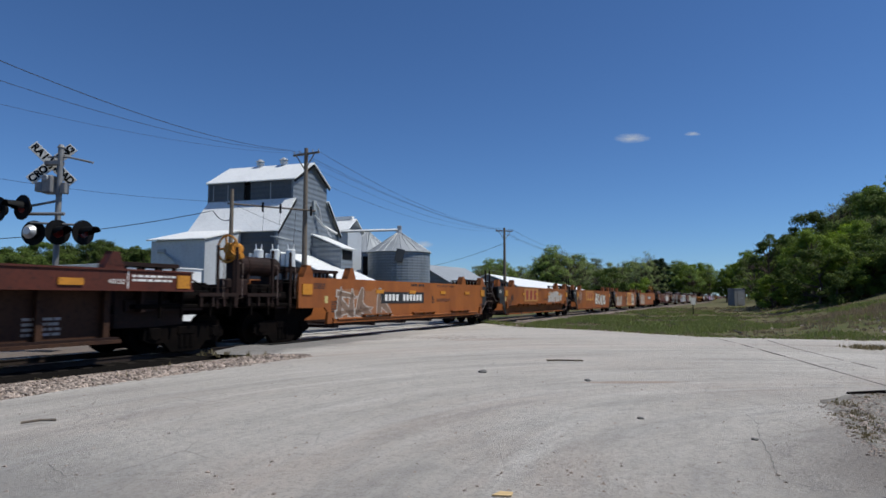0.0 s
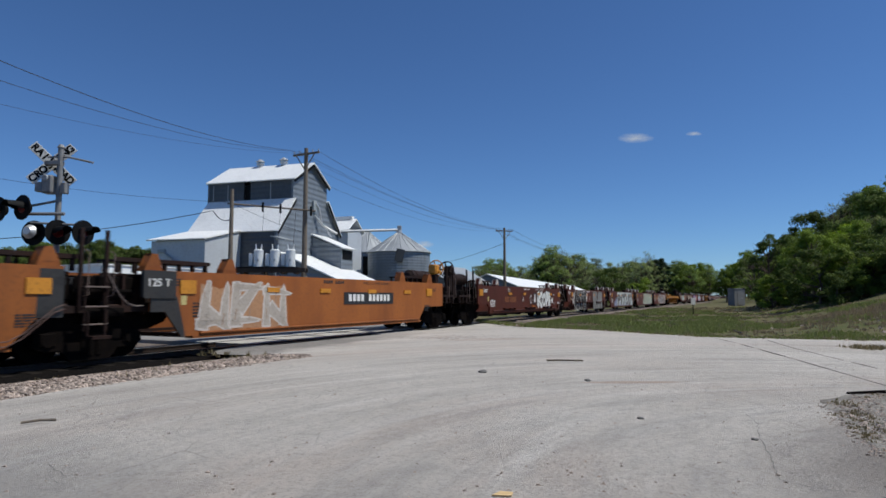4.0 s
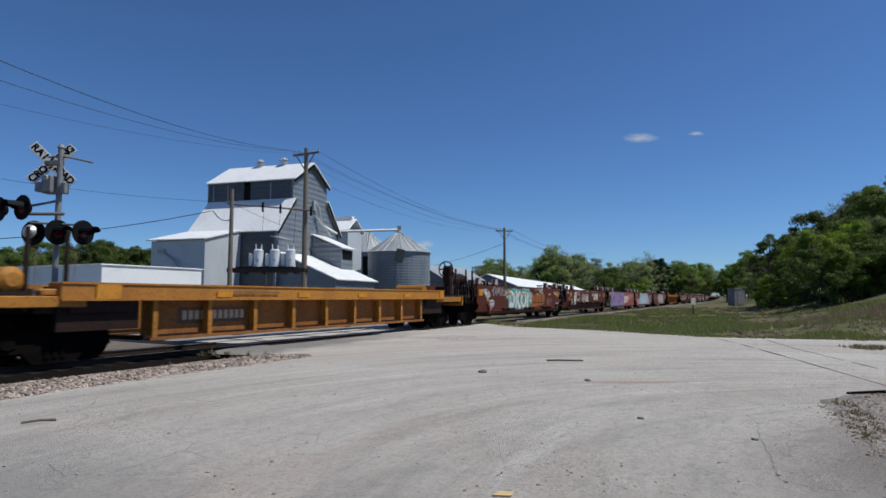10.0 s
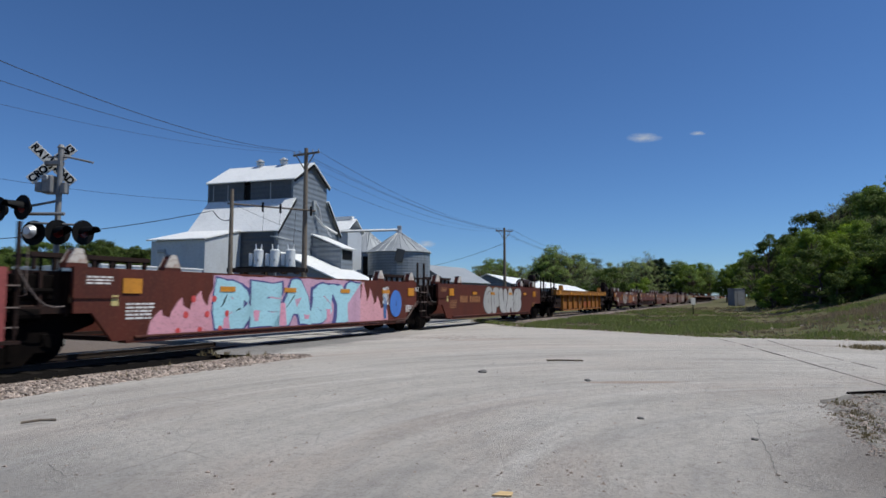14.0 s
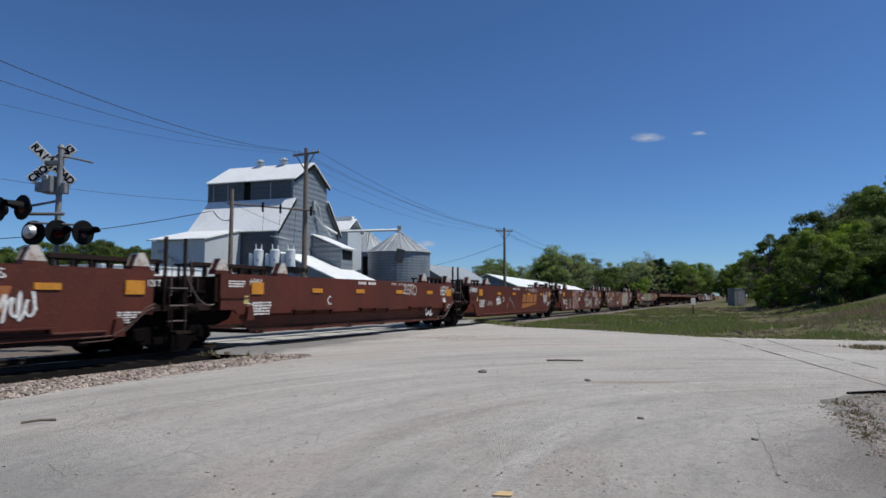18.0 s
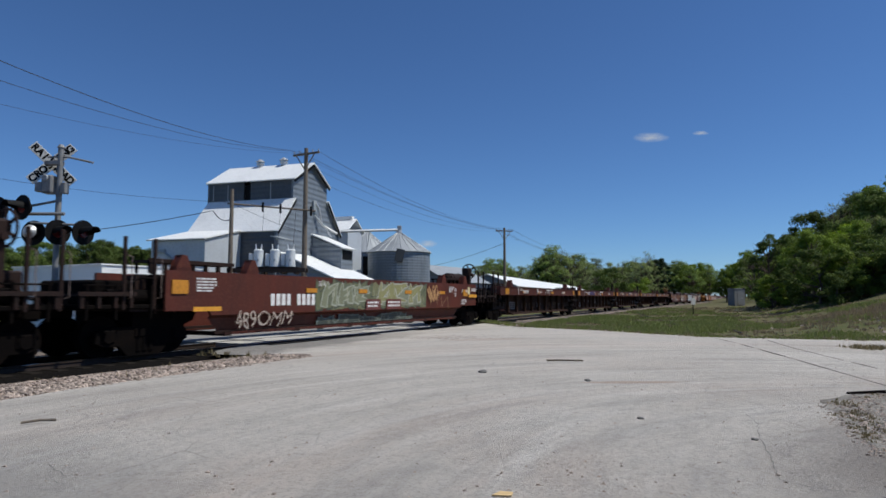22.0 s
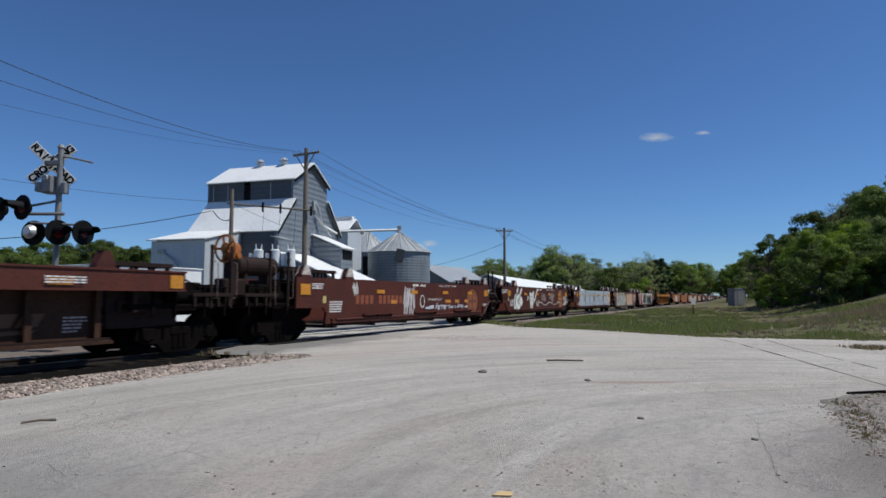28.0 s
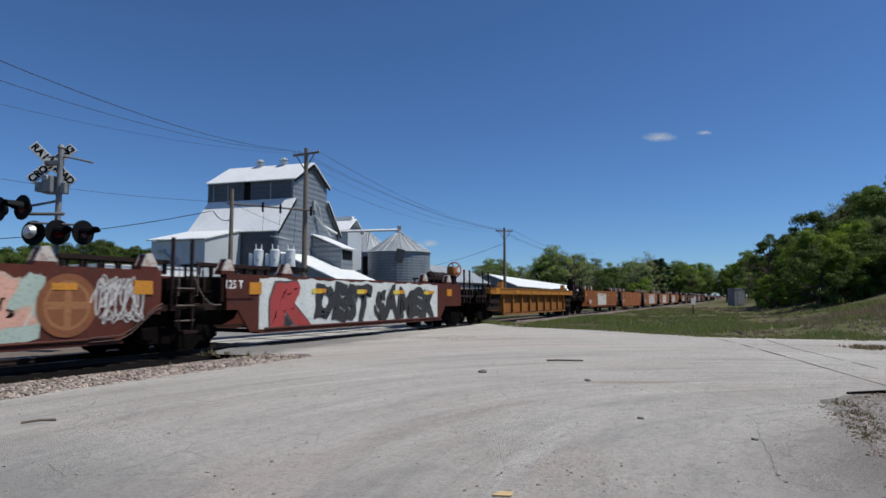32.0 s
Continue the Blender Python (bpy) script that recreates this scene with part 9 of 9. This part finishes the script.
p = Painter(car_j[4])
p.word("125 T", 1.01, 1.60, 1.4, 1.62, WHT, "stencil", fat=0.01)
p.patch(2.1, 12.9, 0.17, 1.77, (0.58, 0.6, 0.58), 0.1, 3, "graffiti_ground")
for k in range(26):
    p.ring(2.3 + 0.41 * k, 0.45 + 1.15 * ((k * 0.618) % 1), 0.05, 0.05, (0.4, 0.5, 0.52) if k % 3 else WHT, 0.049, "paint_dot")
p.piece("R", 2.55, 4.4, 0.2, 1.74, (0.34, 0.04, 0.038), (0.06, 0.05, 0.05), None, None, 0.1, 4, 1.0)
p.piece("DEST", 4.5, 7.75, 0.2, 1.75, (0.022, 0.022, 0.025), (0.03, 0.03, 0.03), None, None, 0.045, 6, 1.25)
p.piece("SAMEK", 7.85, 12.5, 0.2, 1.75, (0.026, 0.025, 0.025), (0.03, 0.03, 0.03), None, None, 0.035, 8, 1.25)
for a in (4.41, 6.78, 9.14, 11.54):
    p.patch(a, a + 0.45, 1.3, 1.44, (0.6, 0.45, 0.05), name="reflector")

rng = random.Random(77)
for cars in tail:
    for u in cars:
        if "ribbed" in u["label"]:
            continue
        p = Painter(u)
        a = rng.uniform(3, 6)
        if rng.random() < 0.75:
            tone = rng.choice([(0.5, 0.5, 0.5), (0.6, 0.58, 0.55), (0.3, 0.35, 0.42), (0.45, 0.3, 0.28)])
            p.wild(a, a + rng.uniform(3, 6), 0.25, 1.65, tone, (0.1, 0.1, 0.1), tuple(c * 0.8 for c in tone), (0.6, 0.6, 0.58), rng.randint(1, 99))
        p.lines(2.1, 3.2, 0.6, 1.0, 5, WHT, 3)

for u in car_b[1:]:
    Painter(u).word("125 T", 0.98, 1.55, 1.42, 1.6, WHT, "stencil", fat=0.01)


# ---------------------------------------------------------------- what moves


def motions():
    for u, q0 in UNITS:
        rows = []
        for t in (0, 4, 8, 12, 16, 20, 24, 28, 32):
            p = on_track(q0 - gone(t) - 6.8)
            rows.append((t, pose(p.x, p.y, 0, 0, 0, TRACK_ANGLE)))
        walk(u, rows)
    # the wheels roll while they pass the camera
    for w, wx, q0, off in ROLL:
        rows, last = [(0, pose(wx, 0, 0.45))], -1
        turn = 0.0
        for k in range(1, 32 * 30 + 1):
            t = k / 30
            s = q0 + off - gone(t) - 6.8
            if -4 < s < 26:
                turn += math.degrees((gone(t) - gone(t - 1 / 30)) / 0.45)
                rows.append((t, pose(wx, 0, 0.45, 0, -turn, 0)))
        if rows[-1][0] < 32:
            rows.append((32, pose(wx, 0, 0.45, 0, -turn, 0)))
        if len(rows) > 2:
            walk(w, rows)
    for c, x, z, drift in CLOUDS:
        walk(c, [(t, pose(x + drift * t / 32, 3000, z + 6 * t / 32)) for t in (0, 16, 32)])


motions()
